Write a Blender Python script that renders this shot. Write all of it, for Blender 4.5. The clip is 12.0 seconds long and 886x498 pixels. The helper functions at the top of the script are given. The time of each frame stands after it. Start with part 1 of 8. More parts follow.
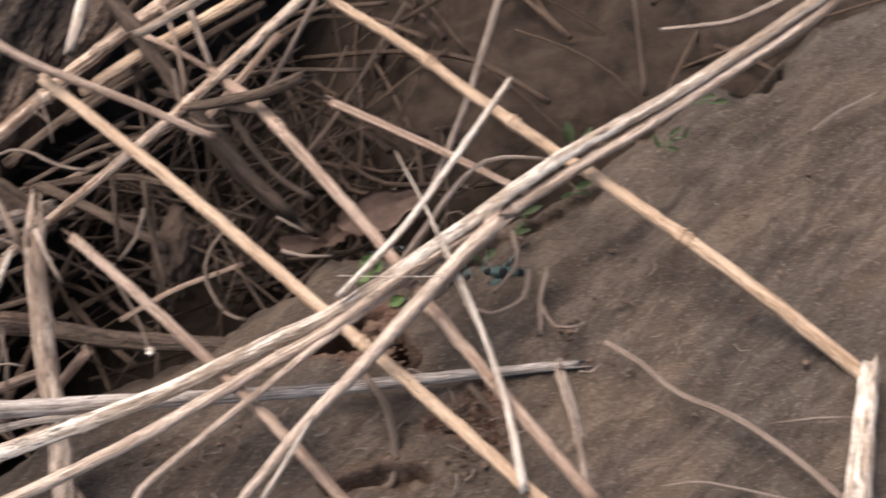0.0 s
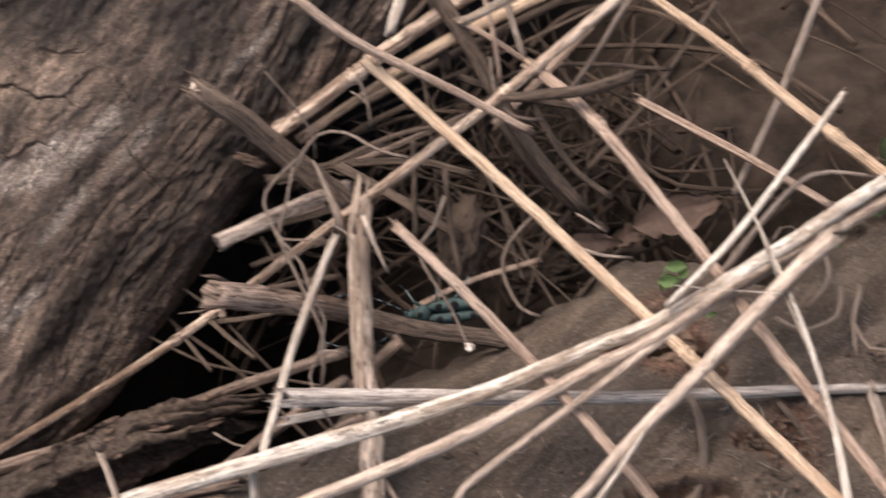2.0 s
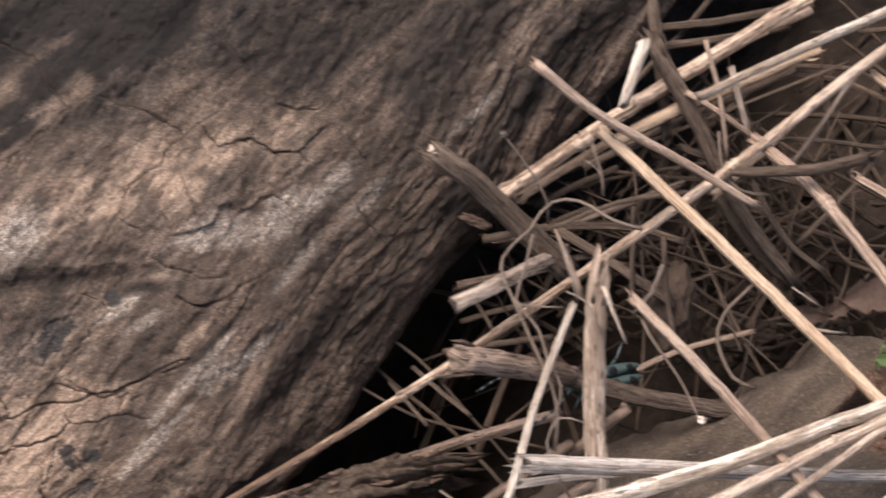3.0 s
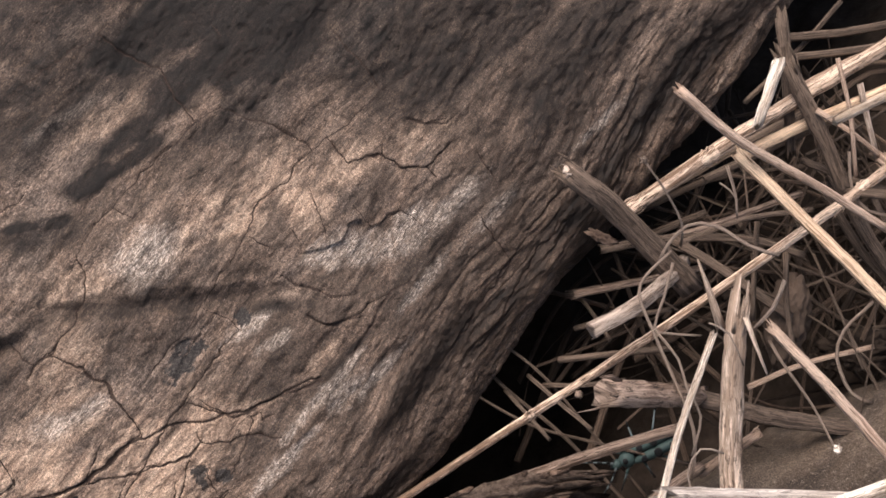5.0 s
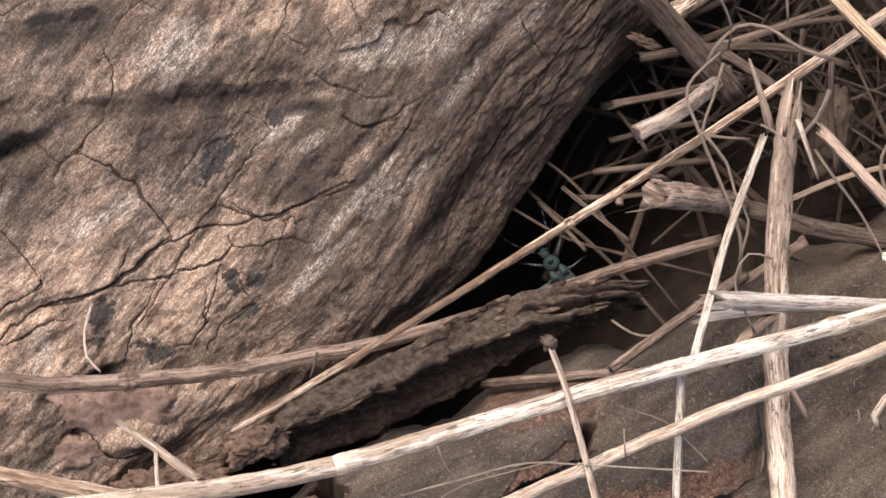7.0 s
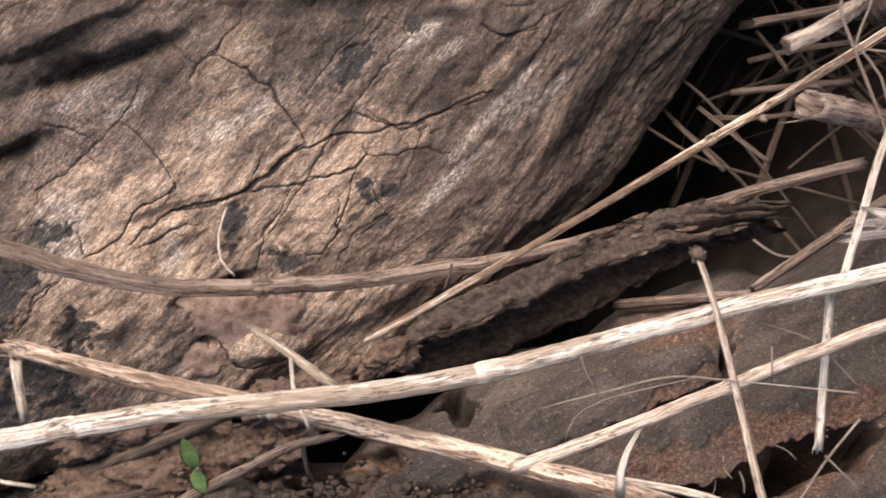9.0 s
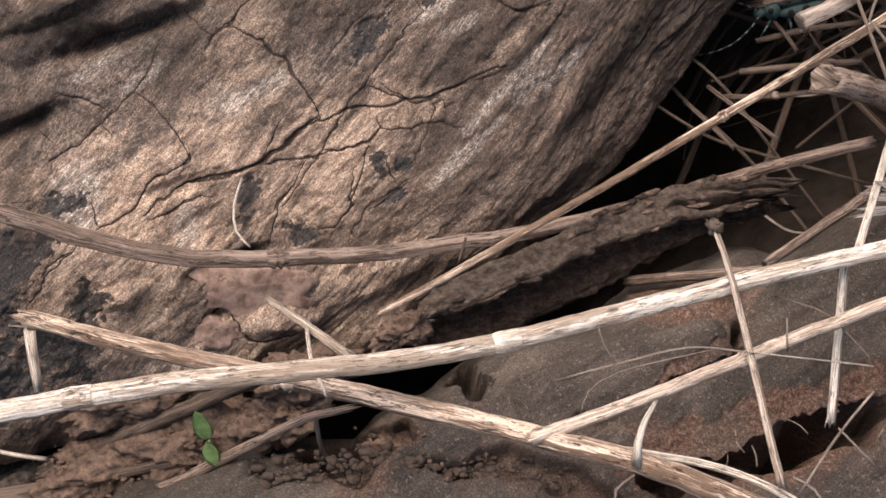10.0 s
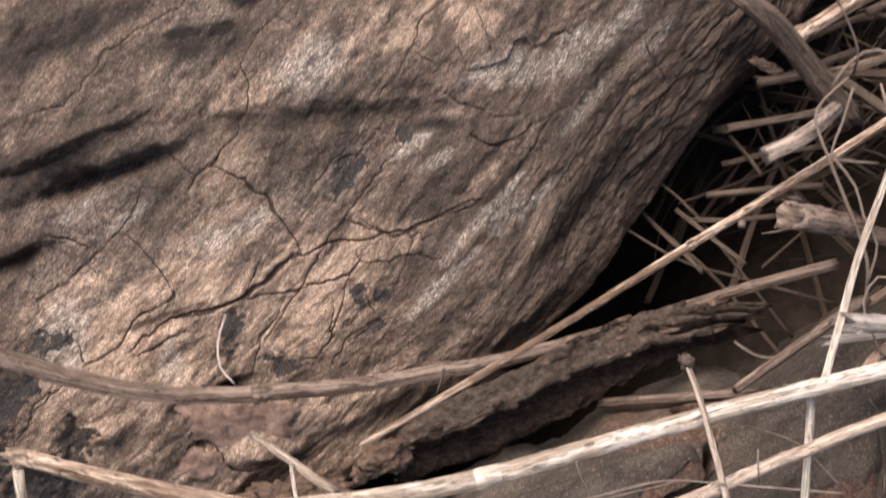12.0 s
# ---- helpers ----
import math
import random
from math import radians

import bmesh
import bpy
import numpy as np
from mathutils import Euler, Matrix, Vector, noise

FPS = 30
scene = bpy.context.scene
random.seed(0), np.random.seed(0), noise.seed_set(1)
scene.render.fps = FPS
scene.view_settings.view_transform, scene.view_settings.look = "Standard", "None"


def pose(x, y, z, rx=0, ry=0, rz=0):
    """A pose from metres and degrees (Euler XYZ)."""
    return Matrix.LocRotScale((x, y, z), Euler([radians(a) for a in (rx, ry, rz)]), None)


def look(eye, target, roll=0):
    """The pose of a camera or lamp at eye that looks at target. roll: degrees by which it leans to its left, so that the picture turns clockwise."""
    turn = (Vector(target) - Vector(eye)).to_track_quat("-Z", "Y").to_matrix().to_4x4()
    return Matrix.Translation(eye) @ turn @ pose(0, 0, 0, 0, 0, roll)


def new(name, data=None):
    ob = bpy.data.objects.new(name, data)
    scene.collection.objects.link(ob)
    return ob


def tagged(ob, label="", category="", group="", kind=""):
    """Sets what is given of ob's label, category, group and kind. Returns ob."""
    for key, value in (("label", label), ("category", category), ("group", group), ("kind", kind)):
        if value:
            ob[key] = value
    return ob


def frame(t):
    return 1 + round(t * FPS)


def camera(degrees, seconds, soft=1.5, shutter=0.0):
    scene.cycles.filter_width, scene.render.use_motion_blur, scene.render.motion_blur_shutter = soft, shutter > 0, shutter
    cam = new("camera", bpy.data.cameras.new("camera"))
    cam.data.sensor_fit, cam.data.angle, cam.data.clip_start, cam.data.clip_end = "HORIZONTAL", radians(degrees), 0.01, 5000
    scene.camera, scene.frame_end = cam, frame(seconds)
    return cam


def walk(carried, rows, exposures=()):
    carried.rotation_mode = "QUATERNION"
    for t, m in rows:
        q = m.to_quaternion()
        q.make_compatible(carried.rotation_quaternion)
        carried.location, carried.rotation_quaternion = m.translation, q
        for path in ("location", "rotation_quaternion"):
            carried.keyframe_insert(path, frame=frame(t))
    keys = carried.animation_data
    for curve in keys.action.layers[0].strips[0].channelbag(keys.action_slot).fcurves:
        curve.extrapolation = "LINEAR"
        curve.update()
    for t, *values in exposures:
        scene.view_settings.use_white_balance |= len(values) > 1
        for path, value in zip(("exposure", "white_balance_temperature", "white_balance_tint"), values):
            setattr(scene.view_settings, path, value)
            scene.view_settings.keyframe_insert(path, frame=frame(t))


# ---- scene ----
cam = camera(32.0, 12.0, soft=1.55, shutter=0.5)

# seconds, place in metres, turn in degrees
PATH = [
    (0, 0.0648, -0.2870, 0.4345, 32.294, 3.826, -6.699),
    (0.5, 0.0263, -0.2831, 0.4351, 32.182, 3.443, -4.781),
    (1, 0.0119, -0.2786, 0.4375, 32.033, 3.882, -3.780),
    (1.5, 0.0035, -0.2746, 0.4371, 31.870, 3.315, -3.990),
    (2, -0.0264, -0.2615, 0.4400, 30.923, 3.062, -2.546),
    (2.5, -0.0607, -0.2470, 0.4543, 30.538, 2.850, -0.866),
    (3, -0.0941, -0.2491, 0.4607, 31.500, 2.616, 0.178),
    (3.2, -0.1065, -0.2471, 0.4669, 31.437, 2.751, 0.549),
    (4.8, -0.1548, -0.2028, 0.4835, 26.939, 0.999, -0.157),
    (5, -0.1574, -0.2032, 0.4841, 26.797, 0.581, -0.244),
    (5.5, -0.1605, -0.2083, 0.4810, 26.514, 0.035, -0.633),
    (6, -0.1657, -0.2136, 0.4701, 24.977, -0.506, -0.789),
    (6.5, -0.1786, -0.2196, 0.4599, 23.356, -0.509, -0.529),
    (6.7, -0.1798, -0.2189, 0.4594, 22.737, -0.627, -0.449),
    (8.3, -0.1940, -0.2260, 0.4464, 21.513, 0.193, 1.178),
    (8.5, -0.1984, -0.2304, 0.4431, 21.253, 0.553, 1.269),
    (9, -0.2049, -0.2331, 0.4407, 21.243, 0.958, 1.837),
    (9.5, -0.2184, -0.2430, 0.4374, 21.025, 0.213, 2.095),
    (10, -0.2176, -0.2428, 0.4377, 21.401, -0.080, 1.758),
    (10.5, -0.2289, -0.2403, 0.4357, 21.181, 0.151, 2.343),
    (11, -0.2207, -0.2403, 0.4353, 20.954, 0.708, 2.133),
    (11.5, -0.2195, -0.2288, 0.4461, 21.551, -0.217, 1.343),
    (12, -0.2231, -0.2245, 0.4594, 23.396, -1.104, 0.643),
]
EXPOSURE = [(0, 0.0), (3, 0.0), (5, 0.03), (5.5, 0.1), (6.5, 0.16), (8.5, 0.28), (9, 0.14), (9.5, 0.08), (10.5, -0.06), (11, -0.08), (12, 0.04)]
walk(cam, [(t, pose(*p)) for t, *p in PATH], EXPOSURE)

# ---- light ----
sky_world = bpy.data.worlds.new("sky")
scene.world = sky_world
sky_world.use_nodes = True
_n, _l = sky_world.node_tree.nodes, sky_world.node_tree.links
_sky = _n.new("ShaderNodeTexSky")
_sky.sky_type, _sky.sun_disc = "NISHITA", False
_sky.sun_elevation, _sky.sun_rotation = radians(69), radians(312)
_sky.dust_density = 4.0
_l.new(_sky.outputs[0], _n["Background"].inputs[0])
_n["Background"].inputs[1].default_value = 0.125

sun = new("sun", bpy.data.lights.new("sun", "SUN"))
sun.data.energy, sun.data.angle, sun.data.color = 4.8, radians(44), (1.0, 0.848, 0.768)
sun.matrix_world = look((-0.4, 0.36, 1.4), (0, 0, 0))
scene.view_settings.exposure = 0.0


# ---- materials ----
def node_mat(name, rough=0.8):
    m = bpy.data.materials.new(name)
    m.use_nodes = True
    t = m.node_tree
    b = t.nodes["Principled BSDF"]
    b.inputs["Roughness"].default_value = rough
    b.inputs["Specular IOR Level"].default_value = 0.25
    return m, t, b


def noise_tex(t, vec, scale, detail=6, rough=0.6, warp=0.0):
    n = t.nodes.new("ShaderNodeTexNoise")
    n.inputs["Scale"].default_value, n.inputs["Detail"].default_value = scale, detail
    n.inputs["Roughness"].default_value, n.inputs["Distortion"].default_value = rough, warp
    if vec:
        t.links.new(vec, n.inputs["Vector"])
    return n.outputs["Fac"]


def ramp(t, fac, stops):
    r = t.nodes.new("ShaderNodeValToRGB")
    e = r.color_ramp.elements
    while len(e) < len(stops):
        e.new(0.5)
    for k, (p, c) in zip(e, stops):
        k.position, k.color = p, (*c, 1)
    t.links.new(fac, r.inputs[0])
    return r.outputs[0]


def mix(t, fac, a, b, mode="MIX"):
    n = t.nodes.new("ShaderNodeMix")
    n.data_type, n.blend_type = "RGBA", mode
    for sock, v in ((n.inputs[0], fac), (n.inputs[6], a), (n.inputs[7], b)):
        if isinstance(v, (int, float)):
            sock.default_value = v
        elif isinstance(v, tuple):
            sock.default_value = (*v, 1)
        else:
            t.links.new(v, sock)
    return n.outputs[2]


def maths(t, op, a, b=0.0):
    n = t.nodes.new("ShaderNodeMath")
    n.operation = op
    for sock, v in ((n.inputs[0], a), (n.inputs[1], b)):
        if isinstance(v, (int, float)):
            sock.default_value = v
        else:
            t.links.new(v, sock)
    return n.outputs[0]


def mapped(t, source, scale):
    c = t.nodes.new("ShaderNodeTexCoord")
    m = t.nodes.new("ShaderNodeMapping")
    m.inputs["Scale"].default_value = scale
    t.links.new(c.outputs[source], m.inputs[0])
    return m.outputs[0]


def bump(t, b, height, strength, distance):
    n = t.nodes.new("ShaderNodeBump")
    n.inputs["Strength"].default_value, n.inputs["Distance"].default_value = strength, distance
    t.links.new(height, n.inputs["Height"])
    t.links.new(n.outputs[0], b.inputs["Normal"])


def grit(t, col, fac, low, high):
    """Fine light and dark grains over a colour."""
    n = t.nodes.new("ShaderNodeMapRange")
    for k, v in ((1, 0.38), (2, 0.62), (3, low), (4, high)):
        n.inputs[k].default_value = v
    t.links.new(fac, n.inputs[0])
    v = t.nodes.new("ShaderNodeVectorMath")
    v.operation = "SCALE"
    t.links.new(col, v.inputs[0])
    t.links.new(n.outputs[0], v.inputs["Scale"])
    return v.outputs[0]


def stem_mat(name, dark, mid, pale, fleck=0.5, rough=0.55, vary=0.36, skin_from=9.0):
    """Dry plant stem: fibres along its length, paler worn strips and dark flecks. UV: turn about the axis, length in metres."""
    m, t, b = node_mat(name, rough)
    info = t.nodes.new("ShaderNodeObjectInfo")
    shift = t.nodes.new("ShaderNodeVectorMath")
    shift.operation = "ADD"
    comb = t.nodes.new("ShaderNodeCombineXYZ")
    t.links.new(maths(t, "MULTIPLY", info.outputs["Random"], 37.0), comb.inputs[1])
    t.links.new(maths(t, "MULTIPLY", info.outputs["Random"], 11.0), comb.inputs[2])
    c = t.nodes.new("ShaderNodeTexCoord")
    t.links.new(c.outputs["UV"], shift.inputs[0])
    t.links.new(comb.outputs[0], shift.inputs[1])

    def at_scale(*s):
        k = t.nodes.new("ShaderNodeMapping")
        k.inputs["Scale"].default_value = s
        t.links.new(shift.outputs[0], k.inputs[0])
        return k.outputs[0]

    fibre = noise_tex(t, at_scale(30, 20, 1), 1.0, 8, 0.74)
    hair = noise_tex(t, at_scale(90, 150, 1), 1.0, 5, 0.74)
    broad = noise_tex(t, at_scale(3.0, 30, 1), 1.0, 9, 0.72, 0.3)
    col = ramp(t, fibre, [(0.36, dark), (0.46, mid), (0.58, pale)])
    skin = tuple(0.45 * p + 0.55 * q for p, q in zip(mid, dark))
    col = mix(t, maths(t, "MULTIPLY", ramp(t, broad, [(0.44, (1, 1, 1)), (0.475, (0, 0, 0))]), 0.6 * fleck * fleck), col, skin)
    col = mix(t, maths(t, "MULTIPLY", ramp(t, broad, [(0.50, (0, 0, 0)), (0.54, (1, 1, 1))]), 0.35 + 0.35 * fleck), col, pale)
    # patches of brown skin that still cling, with hard torn edges
    peel = maths(t, "ADD", maths(t, "MULTIPLY", noise_tex(t, at_scale(11, 42, 1), 1.0, 9, 0.76, 0.1), 0.55), maths(t, "MULTIPLY", noise_tex(t, at_scale(2.2, 9, 1), 1.0, 3, 0.5), 0.45))
    if skin_from < 9:
        cut = t.nodes.new("ShaderNodeSeparateXYZ")
        t.links.new(c.outputs["UV"], cut.inputs[0])
        keep = t.nodes.new("ShaderNodeMapRange")
        for k, v in ((1, skin_from), (2, skin_from + 0.12), (3, 0.0), (4, 0.06)):
            keep.inputs[k].default_value = v
        t.links.new(cut.outputs[1], keep.inputs[0])
        peel = maths(t, "SUBTRACT", peel, keep.outputs[0])
    col = mix(t, maths(t, "MULTIPLY", ramp(t, peel, [(0.472, (1, 1, 1)), (0.484, (0, 0, 0))]), 1.1 * fleck * fleck), col, tuple((0.38 * p + 0.62 * q) * k for p, q, k in zip(mid, dark, (0.88, 0.83, 0.78))))
    spots = noise_tex(t, at_scale(18, 170, 1), 1.0, 7, 0.78)
    patch = ramp(t, noise_tex(t, at_scale(1.6, 34, 1), 1.0, 4, 0.6), [(0.40, (0.4, 0.4, 0.4)), (0.54, (1, 1, 1))])
    dots = maths(t, "MULTIPLY", ramp(t, spots, [(0.54, (0, 0, 0)), (0.57, (1, 1, 1))]), patch)
    col = mix(t, maths(t, "MULTIPLY", dots, fleck), col, tuple(v * 0.35 for v in dark))
    col = grit(t, col, hair, 0.66, 1.34)
    strand = t.nodes.new("ShaderNodeNewGeometry").outputs["Random Per Island"]
    tint = maths(t, "ADD", 1.08 - vary / 2, maths(t, "MULTIPLY", strand, vary))
    bright = t.nodes.new("ShaderNodeVectorMath")
    bright.operation = "SCALE"
    t.links.new(col, bright.inputs[0])
    t.links.new(tint, bright.inputs["Scale"])
    t.links.new(bright.outputs[0], b.inputs["Base Color"])
    bump(t, b, maths(t, "ADD", maths(t, "ADD", fibre, broad), maths(t, "MULTIPLY", maths(t, "ADD", spots, hair), 0.5)), 0.9, 0.0007)
    return m


STRAW_PALE = stem_mat("straw_pale", (0.17, 0.12, 0.085), (0.70, 0.585, 0.465), (0.96, 0.90, 0.80), 0.85)
STRAW_PEELING = stem_mat("straw_peeling", (0.17, 0.12, 0.085), (0.70, 0.585, 0.465), (0.96, 0.90, 0.80), 0.85, skin_from=0.31)
STRAW_TAN = stem_mat("straw_tan", (0.21, 0.13, 0.08), (0.528, 0.365, 0.24), (0.805, 0.627, 0.454), 0.5)
STRAW_DULL = stem_mat("straw_dull", (0.15, 0.108, 0.08), (0.471, 0.366, 0.287), (0.792, 0.666, 0.552), 0.8)
STRAW_PINK = stem_mat("straw_pink", (0.15, 0.095, 0.07), (0.391, 0.276, 0.207), (0.65, 0.512, 0.406), 0.6)
STRAW_GREY = stem_mat("straw_grey", (0.095, 0.072, 0.057), (0.281, 0.22, 0.178), (0.55, 0.462, 0.391), 0.7, 0.75)
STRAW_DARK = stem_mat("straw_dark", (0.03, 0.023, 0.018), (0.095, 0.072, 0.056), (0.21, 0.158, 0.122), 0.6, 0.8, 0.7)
WOOD_GREY = stem_mat("bleached_wood", (0.09, 0.076, 0.067), (0.45, 0.395, 0.35), (0.82, 0.76, 0.70), 0.6, 0.75)
STRAW_FLECK = stem_mat("straw_flecked", (0.09, 0.06, 0.044), (0.45, 0.322, 0.235), (0.86, 0.70, 0.555), 0.95)
STRAW_BROWN = stem_mat("straw_brown", (0.045, 0.031, 0.024), (0.182, 0.129, 0.099), (0.396, 0.306, 0.246), 0.85, 0.65)
# brown litter, darkened so that the hollow's shade is in its colour
LITTER_MAT = stem_mat("litter_shaded", (0.018, 0.013, 0.010), (0.058, 0.041, 0.031), (0.13, 0.094, 0.070), 0.3, 0.85, 1.4)
ROOT_MAT = stem_mat("root_brown", (0.085, 0.062, 0.048), (0.21, 0.160, 0.126), (0.37, 0.30, 0.245), 0.2, 0.75)


def log_mat():
    """Weathered bare trunk. UV: along and across the grain in metres. wear: red, bare tan wood; green, black scorch;
    blue, bleached fibres; stain_shade, brown-black smears plus shade painted on flank and folds; flank, how far the
    side curls under.
    """
    m, t, b = node_mat("weathered_trunk", 0.62)
    b.inputs["Specular IOR Level"].default_value = 0.35
    uvs = t.nodes.new("ShaderNodeTexCoord")
    cut = t.nodes.new("ShaderNodeSeparateXYZ")
    t.links.new(uvs.outputs["UV"], cut.inputs[0])
    fine = noise_tex(t, mapped(t, "UV", (520, 1150, 1)), 1.0, 5, 0.75, 0.1)
    hair = noise_tex(t, mapped(t, "UV", (420, 2600, 1)), 1.0, 4, 0.7, 0.3)
    grain = noise_tex(t, mapped(t, "UV", (75, 170, 1)), 1.0, 9, 0.70, 0.2)
    speck = noise_tex(t, mapped(t, "UV", (1300, 1900, 1)), 1.0, 4, 0.78)
    blot = noise_tex(t, mapped(t, "UV", (36, 66, 1)), 1.0, 8, 0.70, 0.3)
    big = noise_tex(t, mapped(t, "UV", (11, 24, 1)), 1.0, 7, 0.66, 0.3)
    col = ramp(t, grain, [(0.35, (0.032, 0.023, 0.018)), (0.45, (0.076, 0.056, 0.043)), (0.55, (0.135, 0.100, 0.079)), (0.66, (0.28, 0.217, 0.174))])
    warm = ramp(t, fine, [(0.36, (0.115, 0.076, 0.057)), (0.64, (0.37, 0.265, 0.2))])
    col = mix(t, maths(t, "MULTIPLY", ramp(t, blot, [(0.46, (0, 0, 0)), (0.60, (1, 1, 1))]), 0.48), col, warm)
    cool = ramp(t, fine, [(0.38, (0.075, 0.058, 0.050)), (0.64, (0.29, 0.242, 0.214))])
    col = mix(t, maths(t, "MULTIPLY", ramp(t, big, [(0.50, (0, 0, 0)), (0.60, (1, 1, 1))]), 0.42), col, cool)
    col = mix(t, maths(t, "MULTIPLY", ramp(t, big, [(0.38, (1, 1, 1)), (0.50, (0, 0, 0))]), 0.45), col, (0.062, 0.047, 0.039))
    # long uneven streaks on the flank that curls under
    side = t.nodes.new("ShaderNodeAttribute")
    side.attribute_name = "flank"
    flank = side.outputs["Fac"]
    streak = noise_tex(t, mapped(t, "UV", (13, 105, 1)), 1.0, 10, 0.74, 0.25)
    streaks = ramp(t, streak, [(0.40, (0.028, 0.020, 0.015)), (0.465, (0.072, 0.051, 0.039)), (0.525, (0.155, 0.111, 0.084)), (0.58, (0.27, 0.195, 0.148)), (0.65, (0.38, 0.300, 0.245))])
    col = mix(t, maths(t, "MULTIPLY", flank, 0.82), col, streaks)
    lines = noise_tex(t, mapped(t, "UV", (40, 620, 1)), 1.0, 6, 0.74, 0.2)
    pale_lines = maths(t, "MULTIPLY", ramp(t, lines, [(0.57, (0, 0, 0)), (0.68, (1, 1, 1))]), maths(t, "MULTIPLY", maths(t, "MULTIPLY", flank, 0.9), ramp(t, blot, [(0.42, (0, 0, 0)), (0.58, (1, 1, 1))])))
    col = mix(t, pale_lines, col, (0.37, 0.305, 0.262))
    at = t.nodes.new("ShaderNodeAttribute")
    at.attribute_name = "wear"
    sep = t.nodes.new("ShaderNodeSeparateColor")
    t.links.new(at.outputs["Color"], sep.inputs[0])
    rag = maths(t, "SUBTRACT", noise_tex(t, mapped(t, "UV", (110, 240, 1)), 1.0, 8, 0.72, 0.5), 0.5)
    rag = maths(t, "MULTIPLY", rag, 3.0)

    def edge(channel, lo, hi, wild=1.0):
        v = maths(t, "ADD", channel, maths(t, "MULTIPLY", maths(t, "MULTIPLY", rag, wild), maths(t, "MINIMUM", maths(t, "MULTIPLY", channel, 3.0), 1.0)))
        n = t.nodes.new("ShaderNodeMapRange")
        n.inputs[1].default_value, n.inputs[2].default_value = lo, hi
        t.links.new(v, n.inputs[0])
        return n.outputs[0]

    tan = ramp(t, noise_tex(t, mapped(t, "UV", (120, 420, 1)), 1.0, 8, 0.72, 0.6), [(0.36, (0.19, 0.130, 0.097)), (0.48, (0.37, 0.270, 0.205)), (0.62, (0.58, 0.45, 0.35))])
    col = mix(t, maths(t, "MULTIPLY", edge(sep.outputs[0], 0.2, 0.85), 0.93), col, tan)
    turn = t.nodes.new("ShaderNodeMapping")
    turn.inputs["Rotation"].default_value = (0, 0, radians(-28))
    turn.inputs["Scale"].default_value = (500, 2100, 1)
    t.links.new(uvs.outputs["UV"], turn.inputs[0])
    wool = noise_tex(t, turn.outputs[0], 1.0, 3, 0.65, 0.5)
    fibres = ramp(t, wool, [(0.40, (0.17, 0.140, 0.120)), (0.50, (0.40, 0.345, 0.300)), (0.62, (0.80, 0.72, 0.65))])
    col = mix(t, maths(t, "MULTIPLY", edge(sep.outputs[2], 0.35, 1.2), 0.72), col, fibres)
    dust = maths(t, "MULTIPLY", ramp(t, hair, [(0.57, (0, 0, 0)), (0.66, (1, 1, 1))]), ramp(t, blot, [(0.40, (0, 0, 0)), (0.60, (1, 1, 1))]))
    col = mix(t, maths(t, "MULTIPLY", dust, 0.45), col, (0.55, 0.47, 0.42))
    # brown-black smears, plus flank, fold and top shade put into the colour
    smear_shade = t.nodes.new("ShaderNodeAttribute")
    smear_shade.attribute_name = "stain_shade"
    stain_shade = maths(t, "ADD", smear_shade.outputs["Fac"], maths(t, "MULTIPLY", rag, maths(t, "MULTIPLY", smear_shade.outputs["Fac"], 0.55)))
    darkened = mix(t, 1.0, col, (0.08, 0.072, 0.070), "MULTIPLY")
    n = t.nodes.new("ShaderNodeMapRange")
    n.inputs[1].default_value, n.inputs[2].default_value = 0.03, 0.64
    t.links.new(stain_shade, n.inputs[0])
    col = mix(t, n.outputs[0], col, darkened)
    col = mix(t, maths(t, "MULTIPLY", edge(sep.outputs[1], 0.45, 0.62, 1.9), 0.95), col, ramp(t, speck, [(0.4, (0.022, 0.020, 0.020)), (0.65, (0.060, 0.056, 0.054))]))
    # crack shade painted as black lines: measure across, gap to the nearest in millimetres
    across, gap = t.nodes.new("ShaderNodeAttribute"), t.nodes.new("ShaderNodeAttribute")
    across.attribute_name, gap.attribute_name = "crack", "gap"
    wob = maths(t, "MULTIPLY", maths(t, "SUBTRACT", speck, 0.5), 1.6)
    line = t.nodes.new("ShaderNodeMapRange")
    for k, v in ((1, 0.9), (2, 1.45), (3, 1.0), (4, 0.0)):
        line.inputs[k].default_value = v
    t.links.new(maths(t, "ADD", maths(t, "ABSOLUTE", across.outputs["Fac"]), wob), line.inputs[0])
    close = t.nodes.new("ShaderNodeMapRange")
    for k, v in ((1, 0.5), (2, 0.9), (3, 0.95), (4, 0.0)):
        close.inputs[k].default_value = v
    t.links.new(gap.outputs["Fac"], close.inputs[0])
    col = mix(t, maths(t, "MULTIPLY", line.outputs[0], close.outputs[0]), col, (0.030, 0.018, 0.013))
    grains = noise_tex(t, mapped(t, "UV", (1700, 3000, 1)), 1.0, 2, 0.6)
    col = mix(t, 1.0, col, (1.0, 0.985, 0.945), "MULTIPLY")
    col = grit(t, col, fine, 0.66, 1.38)
    col = grit(t, col, speck, 0.58, 1.46)
    col = grit(t, col, grains, 0.58, 1.42)
    t.links.new(col, b.inputs["Base Color"])
    h = maths(t, "ADD", maths(t, "MULTIPLY", grain, 1.2), maths(t, "MULTIPLY", fine, 0.8))
    h = maths(t, "ADD", h, maths(t, "MULTIPLY", maths(t, "ADD", grains, hair), 0.5))
    bump(t, b, h, 0.8, 0.0007)
    return m


